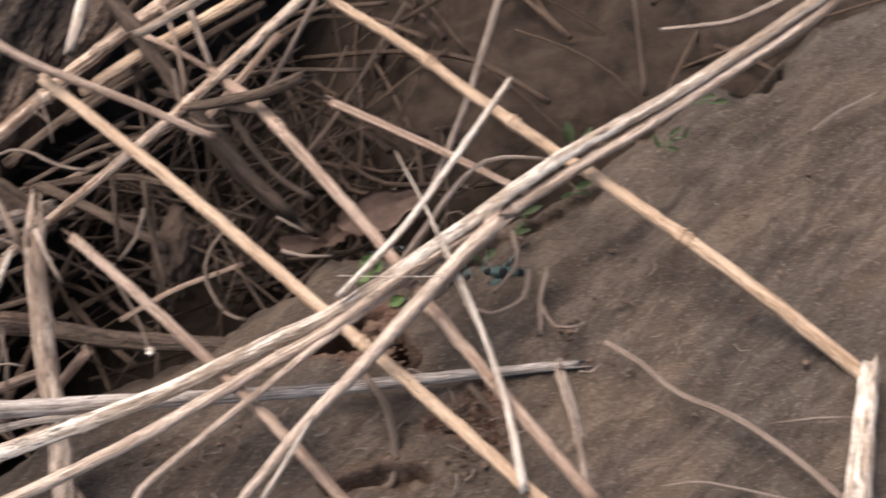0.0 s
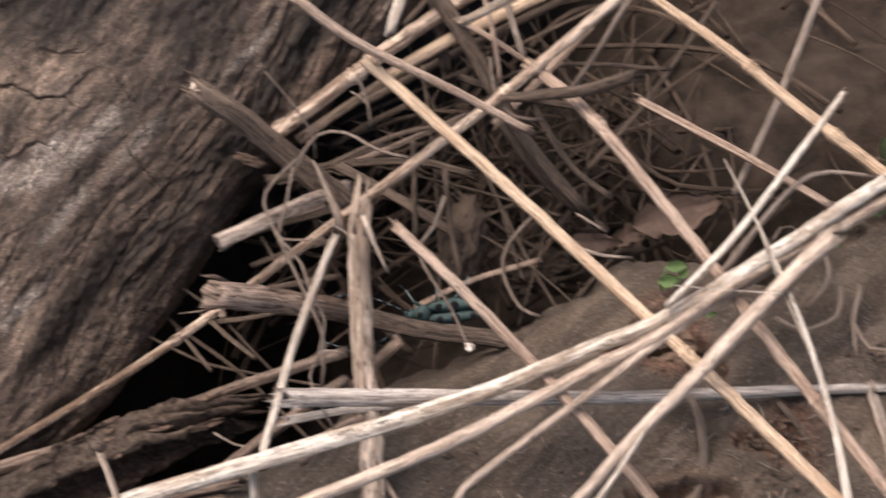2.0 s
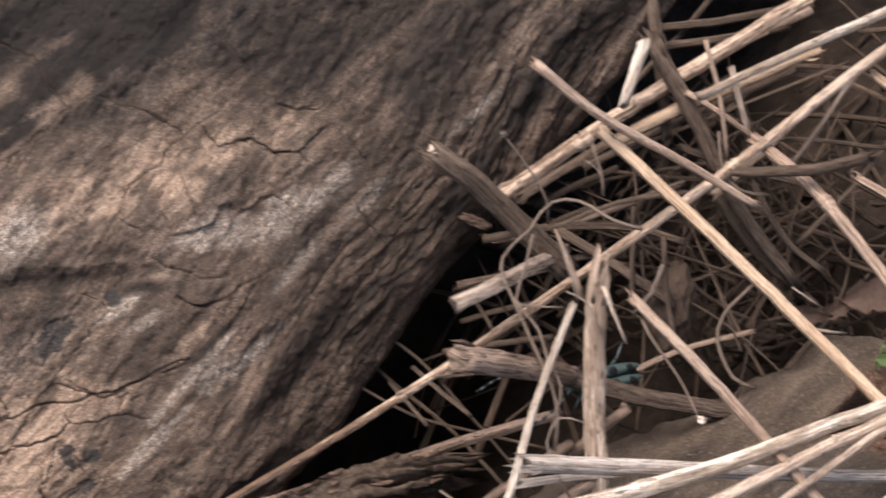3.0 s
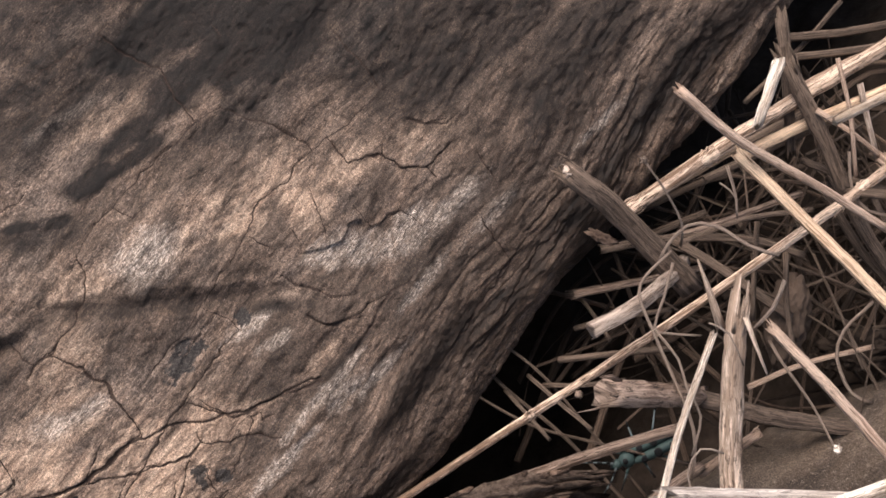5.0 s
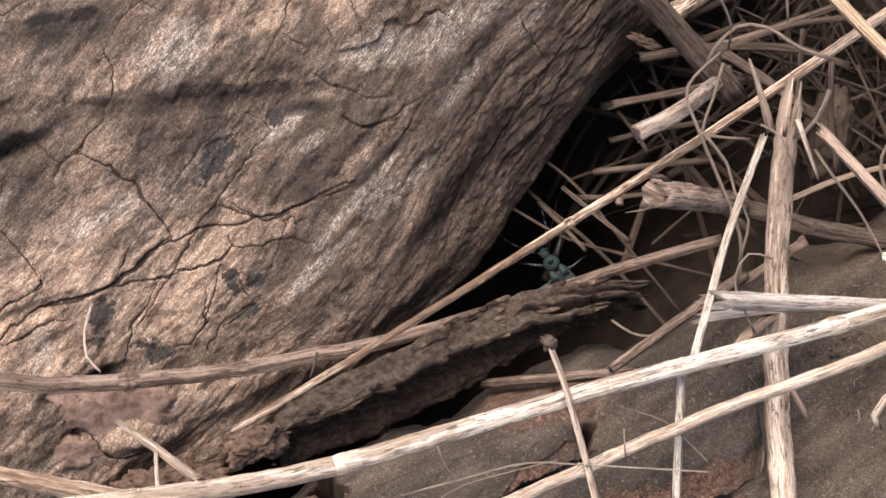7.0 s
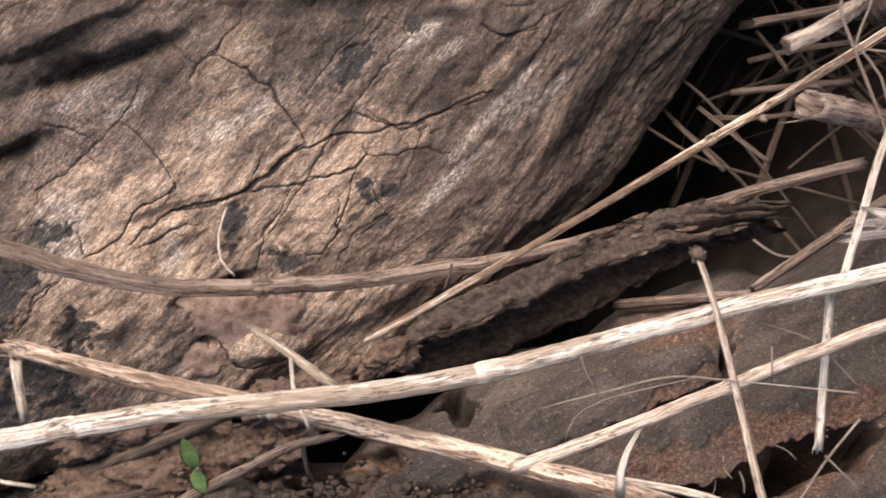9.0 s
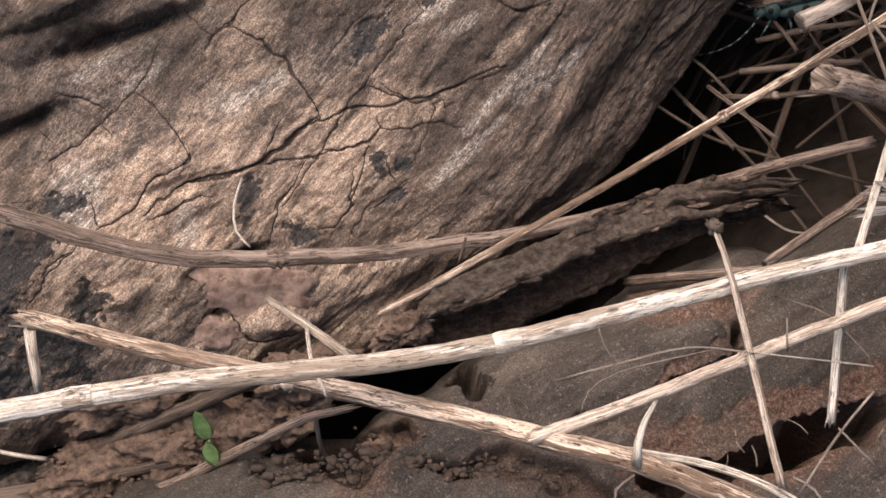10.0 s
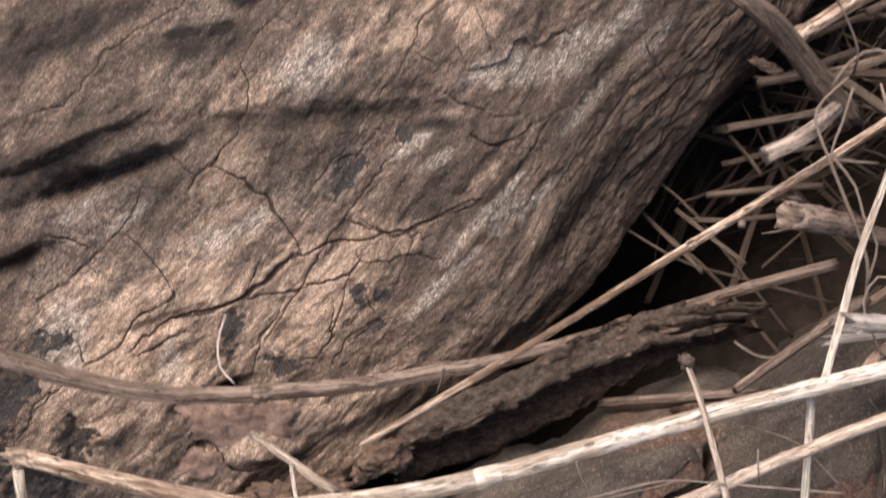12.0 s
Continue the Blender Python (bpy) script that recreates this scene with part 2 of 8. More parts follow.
def slab_mat():
    """Rotting flat-lying wood, dusted with soil. UV: along and across the grain in metres."""
    m, t, b = node_mat("rotten_wood", 0.85)
    grain = noise_tex(t, mapped(t, "UV", (30, 105, 1)), 1.0, 10, 0.74, 0.6)
    body = mapped(t, "Object", (1, 1, 1))
    speck = noise_tex(t, body, 700, 7, 0.80)
    blot = noise_tex(t, mapped(t, "UV", (16, 40, 1)), 1.0, 6, 0.65, 0.4)
    col = ramp(t, grain, [(0.36, (0.052, 0.041, 0.033)), (0.49, (0.106, 0.083, 0.066)), (0.62, (0.205, 0.163, 0.130))])
    col = mix(t, ramp(t, blot, [(0.42, (0, 0, 0)), (0.62, (0.6, 0.6, 0.6))]), col, (0.165, 0.125, 0.09))
    col = mix(t, maths(t, "MULTIPLY", ramp(t, blot, [(0.36, (1, 1, 1)), (0.47, (0, 0, 0))]), 0.5), col, (0.072, 0.060, 0.052))
    at = t.nodes.new("ShaderNodeAttribute")
    at.attribute_name = "wear"
    sep = t.nodes.new("ShaderNodeSeparateColor")
    t.links.new(at.outputs["Color"], sep.inputs[0])
    col = mix(t, sep.outputs[1], col, ramp(t, grain, [(0.36, (0.052, 0.043, 0.036)), (0.64, (0.142, 0.118, 0.098))]))
    pale = maths(t, "MULTIPLY", ramp(t, speck, [(0.56, (0, 0, 0)), (0.63, (1, 1, 1))]), 0.7)
    col = mix(t, pale, col, (0.33, 0.275, 0.225))
    col = mix(t, maths(t, "MULTIPLY", ramp(t, speck, [(0.36, (1, 1, 1)), (0.43, (0, 0, 0))]), 0.5), col, (0.045, 0.036, 0.030))
    rust = ramp(t, speck, [(0.38, (0.060, 0.034, 0.025)), (0.52, (0.19, 0.112, 0.080)), (0.64, (0.36, 0.235, 0.175))])
    col = mix(t, sep.outputs[0], col, rust)
    col = grit(t, col, noise_tex(t, body, 1900, 3, 0.65), 0.6, 1.45)
    t.links.new(col, b.inputs["Base Color"])
    bump(t, b, maths(t, "ADD", grain, maths(t, "MULTIPLY", speck, 0.9)), 0.9, 0.0016)
    return m


def soil_mat(name, dark, pale, scale=60.0):
    m, t, b = node_mat(name, 0.95)
    vec = mapped(t, "Object", (1, 1, 1))
    clod = noise_tex(t, vec, scale, 6, 0.7)
    fine = noise_tex(t, vec, scale * 9, 4, 0.7)
    col = ramp(t, clod, [(0.3, dark), (0.7, pale)])
    col = mix(t, maths(t, "MULTIPLY", ramp(t, fine, [(0.6, (0, 0, 0)), (0.72, (1, 1, 1))]), 0.4), col, tuple(v * 1.7 for v in pale))
    t.links.new(col, b.inputs["Base Color"])
    bump(t, b, maths(t, "ADD", clod, maths(t, "MULTIPLY", fine, 0.5)), 0.8, 0.002)
    return m


def plain_mat(name, dark, pale, scale, rough=0.6, metal=0.0, relief=0.0003):
    m, t, b = node_mat(name, rough)
    b.inputs["Metallic"].default_value = metal
    n = noise_tex(t, mapped(t, "Object", (1, 1, 1)), scale, 8, 0.72)
    t.links.new(ramp(t, n, [(0.36, dark), (0.64, pale)]), b.inputs["Base Color"])
    bump(t, b, n, 0.8, relief)
    return m


TRUNK_MAT = log_mat()
SLAB_MAT = slab_mat()
SOIL_MAT = soil_mat("soil", (0.016, 0.012, 0.009), (0.064, 0.047, 0.036))
BANK_MAT = soil_mat("bank_soil", (0.045, 0.034, 0.027), (0.135, 0.10, 0.077), 60.0)
BARK_MAT = plain_mat("dark_bark", (0.022, 0.018, 0.015), (0.19, 0.16, 0.135), 420.0, 0.9, 0.0, 0.002)
def strip_mat():
    """Old bark, crumbly and coarse; a mask paints the upper face paler, as if lit."""
    m, t, b = node_mat("old_bark", 0.9)
    split = noise_tex(t, mapped(t, "Object", (300, 480, 480)), 1.0, 9, 0.80, 0.1)
    grit = noise_tex(t, mapped(t, "Object", (1500, 1500, 1500)), 1.0, 6, 0.75)
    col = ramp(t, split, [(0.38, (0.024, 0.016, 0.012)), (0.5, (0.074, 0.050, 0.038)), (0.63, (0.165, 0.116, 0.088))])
    lit_top = t.nodes.new("ShaderNodeAttribute")
    lit_top.attribute_name = "lit_top"
    col = mix(t, lit_top.outputs["Fac"], col, ramp(t, split, [(0.38, (0.068, 0.049, 0.037)), (0.5, (0.162, 0.121, 0.093)), (0.63, (0.31, 0.243, 0.19))]))
    col = mix(t, maths(t, "MULTIPLY", ramp(t, grit, [(0.58, (0, 0, 0)), (0.64, (1, 1, 1))]), 0.55), col, (0.22, 0.185, 0.155))
    t.links.new(col, b.inputs["Base Color"])
    bump(t, b, maths(t, "ADD", split, maths(t, "MULTIPLY", grit, 0.6)), 0.9, 0.0022)
    return m


STRIP_MAT = strip_mat()
PINK_MAT = plain_mat("pinkish_bare_wood", (0.17, 0.108, 0.082), (0.52, 0.365, 0.285), 190.0, 0.8, 0.0, 0.0016)
RUST_MAT = plain_mat("crumbly_red_wood", (0.085, 0.057, 0.043), (0.29, 0.203, 0.150), 420.0, 0.95, 0.0, 0.002)
LEAF_GREEN = plain_mat("fresh_leaf", (0.11, 0.20, 0.065), (0.25, 0.38, 0.15), 300.0, 0.5)
LEAF_DULL = plain_mat("shaded_leaf", (0.065, 0.10, 0.045), (0.14, 0.19, 0.095), 300.0, 0.55)
LEAF_DEAD = plain_mat("dead_leaf", (0.14, 0.098, 0.078), (0.31, 0.22, 0.175), 120.0, 0.7)


# ---- builders ----
def sheet_mesh(name, verts, uvs, closed=False, wear=None, flip=False, keep=None, fields=()):
    """A mesh over a grid of points, verts[row, column], with uvs of the same layout."""
    rows, cols = verts.shape[:2]
    i = np.arange(rows * cols).reshape(rows, cols)
    j = np.roll(i, -1, 1) if closed else i[:, 1:]
    k = i if closed else i[:, :-1]
    quads = np.stack([k[:-1], j[:-1], j[1:], k[1:]], -1).reshape(-1, 4)
    if flip:
        quads = quads[:, ::-1]
    if keep is not None:
        quads = quads[keep.reshape(-1)[quads].all(1)]
    me = bpy.data.meshes.new(name)
    me.vertices.add(rows * cols)
    me.vertices.foreach_set("co", verts.reshape(-1).astype(np.float32))
    me.loops.add(quads.size)
    me.loops.foreach_set("vertex_index", quads.reshape(-1).astype(np.int32))
    me.polygons.add(len(quads))
    me.polygons.foreach_set("loop_start", np.arange(0, quads.size, 4, dtype=np.int32))
    me.polygons.foreach_set("use_smooth", np.ones(len(quads), bool))
    me.update(calc_edges=True)
    layer = me.uv_layers.new(name="UVMap")
    layer.data.foreach_set("uv", uvs.reshape(-1, 2)[quads.reshape(-1)].reshape(-1).astype(np.float32))
    if wear is not None:
        at = me.color_attributes.new("wear", "FLOAT_COLOR", "POINT")
        flat = np.concatenate([wear.reshape(rows * cols, -1)[:, :3], np.ones((rows * cols, 1))], 1)
        at.data.foreach_set("color", flat.reshape(-1).astype(np.float32))
    for field, values in fields:
        me.attributes.new(field, "FLOAT", "POINT").data.foreach_set("value", values.reshape(-1).astype(np.float32))
    me.validate()
    return me


def joined(name, pieces):
    """One mesh out of several (verts, faces, uvs) pieces."""
    vs, fs, us, n = [], [], [], 0
    for v, f, u in pieces:
        vs.append(v), us.append(u)
        fs += [tuple(int(k) + n for k in q) for q in f]
        n += len(v)
    vs, us = np.concatenate(vs), np.concatenate(us)
    me = bpy.data.meshes.new(name)
    me.from_pydata(vs.tolist(), [], fs)
    layer = me.uv_layers.new(name="UVMap")
    idx = np.empty(len(me.loops), np.int32)
    me.loops.foreach_get("vertex_index", idx)
    layer.data.foreach_set("uv", us[idx].reshape(-1).astype(np.float32))
    me.polygons.foreach_set("use_smooth", np.ones(len(me.polygons), bool))
    me.update()
    return me


def smooth_path(points, step):
    """A Catmull-Rom curve through points, at even steps."""
    p = np.array(points, float)
    p = np.concatenate([[2 * p[0] - p[1]], p, [2 * p[-1] - p[-2]]])
    out = []
    for a, b, c, d in zip(p, p[1:], p[2:], p[3:]):
        n = max(2, int(np.linalg.norm(c - b) / step))
        for s in np.linspace(0, 1, n, endpoint=False):
            out.append(0.5 * (2 * b + (c - a) * s + (2 * a - 5 * b + 4 * c - d) * s**2 + (3 * b - a - 3 * c + d) * s**3))
    out.append(p[-2])
    return np.array(out)


def rings(path):
    """Two unit vectors across the path at each of its points."""
    tan = np.gradient(path, axis=0)
    tan /= np.linalg.norm(tan, axis=1)[:, None]
    side = np.cross(tan[0], (0.3, 0.2, 1.0))
    out = []
    for k in tan:
        side = side - k * (side @ k)
        side /= np.linalg.norm(side)
        out.append((side, np.cross(k, side)))
    return np.array(out), tan


def tube(path, radii, sides=10, rng=None, flute=0.0, ragged=0.0, cap=True, hollow=0.9):
    """(verts, faces, uvs) of a tube. flute: how deep its length is ribbed, ragged: how far its ends splinter."""
    path = np.asarray(path, float)
    across, tan = rings(path)
    n = len(path)
    th = np.linspace(0, 2 * np.pi, sides + 1)
    run = np.r_[0, np.cumsum(np.linalg.norm(np.diff(path, axis=0), axis=1))]
    ribs = 1 + flute * (rng.standard_normal(sides) if rng else np.zeros(sides))
    ribs = np.r_[ribs, ribs[0]]
    tear = (rng.random((2, sides)) ** 2 if rng else np.zeros((2, sides))) * ragged
    tear = np.concatenate([tear, tear[:, :1]], 1)
    v = np.zeros((n, sides + 1, 3))
    for i in range(n):
        wob = 1 + (flute * 0.2 * rng.standard_normal() if rng else 0)
        ring = radii[i] * wob * ribs
        v[i] = path[i] + (np.cos(th) * ring)[:, None] * across[i, 0] + (np.sin(th) * ring)[:, None] * across[i, 1]
    v[0] -= tan[0] * tear[0][:, None]
    v[-1] += tan[-1] * tear[1][:, None]
    u = np.stack(np.broadcast_arrays(th[None] / (2 * np.pi), run[:, None]), -1)
    i = np.arange(n * (sides + 1)).reshape(n, sides + 1)
    f = np.stack([i[:-1, :-1], i[:-1, 1:], i[1:, 1:], i[1:, :-1]], -1).reshape(-1, 4).tolist()
    v, u = v.reshape(-1, 3), u.reshape(-1, 2)
    if cap:
        # the ends sink in like a broken hollow stem
        for end, d in ((0, 1), (n - 1, -1)):
            c = len(v)
            v = np.concatenate([v, [path[end] + tan[end] * d * radii[end] * hollow]])
            u = np.concatenate([u, [[0.5, run[end]]]])
            row = i[end]
            f += [(int(row[k + (d > 0)]), int(row[k + (d < 0)]), c)[:3] for k in range(sides)]
    return v, f, u


def part(name, me, material, parent=None, label=""):
    ob = new(name, me)
    if material:
        me.materials.append(material)
    if parent:
        ob.parent = parent
    return tagged(ob, label)


def stem(name, label, points, r0, r1, material, group="", nodes=(), ragged=0.004, seed=0, sides=12, flute=0.05, category="plant stem", knob=1.40, fray=0, fray_end=0, hollow=0.9):
    """A dry stem along points, from radius r0 to r1 in metres; nodes: where, from 0 to 1, its joints swell."""
    rng = np.random.default_rng(seed + 17)
    path = smooth_path(points, 0.004)
    n = len(path)
    s = np.linspace(0, 1, n)
    path[1:-1] += rng.standard_normal((n - 2, 3)) * min(r0, r1) * 0.05
    radii = r0 + (r1 - r0) * s
    thing = part(name, joined(name, [tube(path, radii, sides, rng, flute, ragged, True, hollow)]), material)
    tagged(thing, label, category, group)
    # torn fibres that stand off a broken end
    for count, i, out in ((fray, 0, path[0] - path[2]), (fray_end, n - 1, path[-1] - path[-3])):
        out = out / np.linalg.norm(out)
        for _ in range(count):
            d = rng.standard_normal(3)
            d -= out * (d @ out)
            d /= np.linalg.norm(d)
            r = radii[i]
            a = path[i] + d * r * rng.uniform(0.55, 1.0) - out * r * rng.uniform(0.5, 3)
            b = a + out * r * rng.uniform(1.2, 3.2) + d * r * rng.uniform(0.0, 0.7)
            m = (a + b) / 2 + d * r * rng.uniform(-0.1, 0.25)
            w = r * rng.uniform(0.10, 0.26)
            part("torn_fibre", joined("torn_fibre", [tube([a, m, b], [w, w * 0.8, w * 0.2], 5)]), material, thing)
    for k in nodes:
        i = int(np.clip(k * (n - 1), 2, n - 3))
        c, ax = path[i], path[i + 1] - path[i - 1]
        ax /= np.linalg.norm(ax)
        r = radii[i]
        prof = ((-1.3, 1.0), (-0.8, 1.10), (-0.35, knob), (-0.1, 1.10), (0.15, 1.06), (0.5, knob * 0.95), (0.9, 1.08), (1.4, 1.0))
        ring = tube([c + ax * z * r for z, _ in prof], [r * q for _, q in prof], sides, rng, flute * 0.6, 0, False)
        part("node", joined("node", [ring]), material, thing, "swollen joint of the stem")
    return thing


def world_at(u, v, w):
    """A place by its way right, up and out of a slope of 30 degrees."""
    return Vector((u, v * 0.8660254 - w * 0.5, v * 0.5 + w * 0.8660254))


def fbm(x, y, seed, octaves=5, rough=0.55):
    """Smooth noise over arrays x, y, about -1 to 1."""
    rng = np.random.default_rng(seed)
    out, amp = np.zeros(np.shape(x)), 1.0
    for _ in range(octaves):
        table = rng.uniform(-1, 1, (64, 64))
        i, j = np.floor(x).astype(int), np.floor(y).astype(int)
        a, b = x - i, y - j
        a, b = a * a * (3 - 2 * a), b * b * (3 - 2 * b)
        i0, i1, j0, j1 = i % 64, (i + 1) % 64, j % 64, (j + 1) % 64
        out = out + amp * ((table[i0, j0] * (1 - a) + table[i1, j0] * a) * (1 - b) + (table[i0, j1] * (1 - a) + table[i1, j1] * a) * b)
        amp, x, y = amp * rough, x * 2.03 + 5.2, y * 2.03 + 1.7
    return out


def near_line(u, v, line, sides=False):
    """How far the places u, v lie from a line through points, and how far along it, from 0 to 1."""
    best, along, side = np.full(u.shape, 9.0), np.zeros(u.shape), np.zeros(u.shape)
    p = np.array(line, float)
    m = len(p) - 1
    for k in range(m):
        d = p[k + 1] - p[k]
        s = np.clip(((u - p[k, 0]) * d[0] + (v - p[k, 1]) * d[1]) / (d @ d + 1e-12), 0, 1)
        far = np.hypot(u - p[k, 0] - s * d[0], v - p[k, 1] - s * d[1])
        along = np.where(far < best, (k + s) / m, along)
        turn = np.sign(d[0] * (v - p[k, 1]) - d[1] * (u - p[k, 0]))
        side = np.where(far < best, turn, side)
        best = np.minimum(best, far)
    return (best, along, side) if sides else (best, along)


# ---- ground ----
AX, AY = 0.62, 0.785          # the way of the trunk, across the view's slope
EDGE_U, EDGE_V = -0.12, 0.010  # where its flank leaves the ground's view


def ground():
    """Bare soil that falls away under the stems and reaches to the horizon."""
    def axis(a, b, step, far):
        mid = np.arange(a, b, step)
        grow = np.cumsum(0.004 * 1.42 ** np.arange(31))
        return np.concatenate([(a - grow)[::-1], mid, b + grow])
    x, y = np.meshgrid(axis(-0.46, 0.34, 0.003, 0), axis(-0.26, 0.30, 0.003, 0))
    z = -0.112 + 0.006 * fbm(x * 22, y * 22, 3) + 0.0022 * fbm(x * 120, y * 120, 4)
    back = np.clip((y - 0.045) / 0.05, 0, 1) * np.clip((x + 0.0) / 0.06, 0, 1)
    z += (0.036 - 0.10 * np.clip(y - 0.1, 0, 0.3)) * back * back * (3 - 2 * back)
    # a deep gap along the trunk's flank
    c = -AY * (x - EDGE_U) + AX * (y * 0.8660254 - 0.05 - EDGE_V)
    along = AX * (x - EDGE_U) + AY * (y * 0.8660254 - 0.05 - EDGE_V)
    z -= 0.095 * np.exp(-((c + 0.016) / 0.040) ** 2) * (np.hypot(x, y) < 0.5) * np.clip((0.035 - along) / 0.06, 0.35, 1)
    z = np.where(np.hypot(x, y) > 0.8, -0.11 + 0.0 * x, z)
    uv = np.stack([x, y], -1)
    ob = new("ground", sheet_mesh("ground", np.stack([x, y, z], -1), uv))
    ob.data.materials.append(SOIL_MAT)
    tagged(ob, "dark brown bare soil strewn with rootlets", "ground", kind="structure")


ground()


# ---- the trunk ----


FOOT_A = (-0.50, -0.285, -0.265, -0.245, -0.225, -0.185, -0.145, -0.10, 0.0)
FOOT_C = (0.15, 0.108, 0.090, 0.068, 0.050, 0.032, 0.017, 0.003, 0.0)
CRACKS = []
PATCHES = []
CRACKS.append(([(-0.2735, 0.1136), (-0.2778, 0.1103), (-0.2721, 0.1055), (-0.2646, 0.1013), (-0.257, 0.0987), (-0.2557, 0.0942), (-0.252, 0.0883), (-0.2457, 0.081)], 0.00060, 0.0030))
CRACKS.append(([(-0.2778, 0.1103), (-0.2871, 0.1026), (-0.2957, 0.0962), (-0.3055, 0.0898)], 0.00040, 0.0012))
CRACKS.append(([(-0.2369, 0.0853), (-0.2306, 0.0825), (-0.2192, 0.0786), (-0.2116, 0.0753), (-0.2059, 0.0707)], 0.00050, 0.0026))
CRACKS.append(([(-0.2369, 0.0853), (-0.245, 0.0802), (-0.2532, 0.0723), (-0.2618, 0.064), (-0.268, 0.0571), (-0.2747, 0.049), (-0.2795, 0.0421), (-0.2826, 0.0358), (-0.285, 0.0302)], 0.00040, 0.0016))
CRACKS.append(([(-0.2059, 0.0707), (-0.2104, 0.0655), (-0.2193, 0.0572), (-0.2251, 0.0495), (-0.2293, 0.0412), (-0.2321, 0.0349), (-0.2365, 0.0292)], 0.00050, 0.0020))
CRACKS.append(([(-0.1998, 0.1139), (-0.1934, 0.1067), (-0.1869, 0.0995), (-0.1824, 0.0923)], 0.00050, 0.0026))
CRACKS.append(([(-0.1811, 0.0923), (-0.1884, 0.0851), (-0.1949, 0.0792), (-0.2007, 0.0746), (-0.2059, 0.0701)], 0.00040, 0.0014))
CRACKS.append(([(-0.2014, 0.0746), (-0.1975, 0.0707), (-0.1937, 0.067), (-0.1885, 0.068), (-0.1827, 0.0693), (-0.1755, 0.0646), (-0.1716, 0.065), (-0.1669, 0.0652), (-0.1637, 0.0605)], 0.00070, 0.0030))
CRACKS.append(([(-0.1827, 0.0693), (-0.1822, 0.0726)], 0.00040, 0.0020))
CRACKS.append(([(-0.1669, 0.0655), (-0.1622, 0.0698), (-0.1577, 0.0738)], 0.00050, 0.0020))
CRACKS.append(([(-0.174, 0.0818), (-0.1674, 0.0801), (-0.1594, 0.0818)], 0.00040, 0.0016))
CRACKS.append(([(-0.1811, 0.0923), (-0.1725, 0.097), (-0.1632, 0.1044)], 0.00040, 0.0014))
CRACKS.append(([(-0.2716, 0.0521), (-0.2655, 0.0476), (-0.2618, 0.0507)], 0.00040, 0.0016))
CRACKS.append(([(-0.2826, 0.0352), (-0.2795, 0.0301)], 0.00040, 0.0020))
CRACKS.append(([(-0.2407, 0.1136), (-0.2369, 0.1104)], 0.00030, 0.0014))
CRACKS.append(([(-0.2085, 0.059), (-0.2054, 0.0525), (-0.2023, 0.0459), (-0.2004, 0.0407)], 0.00030, 0.0014))
CRACKS.append(([(-0.2283, 0.0425), (-0.2195, 0.0378)], 0.00030, 0.0012))
CRACKS.append(([(-0.2131, 0.0435), (-0.2106, 0.0396)], 0.00030, 0.0012))
CRACKS.append(([(-0.1478, 0.0701), (-0.1418, 0.0593)], 0.00060, 0.0022))
CRACKS.append(([(-0.1473, 0.0472), (-0.1433, 0.039), (-0.137, 0.0305)], 0.00050, 0.0022))
CRACKS.append(([(-0.213, 0.0263), (-0.2092, 0.0236), (-0.2042, 0.0234), (-0.1991, 0.0206), (-0.1901, 0.0217)], 0.00030, 0.0022))
CRACKS.append(([(-0.2081, 0.0131), (-0.203, 0.011), (-0.1953, 0.012), (-0.1889, 0.0137)], 0.00030, 0.0024))
CRACKS.append(([(-0.1737, 0.0814), (-0.1671, 0.0795), (-0.1591, 0.0801), (-0.1551, 0.0835)], 0.00060, 0.0020))
CRACKS.append(([(-0.1307, 0.0372), (-0.1391, 0.0251), (-0.1475, 0.0144), (-0.1572, -0.0016)], 0.00100, 0.0020))
CRACKS.append(([(-0.105, 0.0672), (-0.1194, 0.0535), (-0.1307, 0.04)], 0.00100, 0.0020))
CRACKS.append(([(-0.1193, 0.0438), (-0.1278, 0.0302), (-0.1391, 0.0125), (-0.1476, -0.0024)], 0.00090, 0.0020))
CRACKS.append(([(-0.1703, 0.029), (-0.1796, 0.0213), (-0.1876, 0.0083), (-0.1942, -0.0007)], 0.00090, 0.0016))
CRACKS.append(([(-0.2795, 0.0302), (-0.2801, 0.0239), (-0.2831, 0.0164), (-0.2873, 0.009), (-0.2915, 0.0039), (-0.2969, 0.0012), (-0.2988, -0.0031)], 0.00060, 0.0028))
CRACKS.append(([(-0.2915, 0.0039), (-0.2849, 0.0002), (-0.2765, -0.0051), (-0.2699, -0.0123), (-0.2652, -0.0189), (-0.2623, -0.0254)], 0.00070, 0.0030))
CRACKS.append(([(-0.3041, 0.0057), (-0.2969, 0.0012)], 0.00050, 0.0020))
CRACKS.append(([(-0.2365, 0.0292), (-0.2409, 0.0229), (-0.2446, 0.0166), (-0.2496, 0.0091), (-0.2558, 0.0005), (-0.2632, -0.0081)], 0.00040, 0.0016))
CRACKS.append(([(-0.2304, 0.0098), (-0.2374, 0.0017), (-0.243, -0.0058), (-0.2486, -0.0138), (-0.2524, -0.0201), (-0.2568, -0.0276), (-0.2625, -0.0363), (-0.2688, -0.045), (-0.2733, -0.0532)], 0.00050, 0.0024))
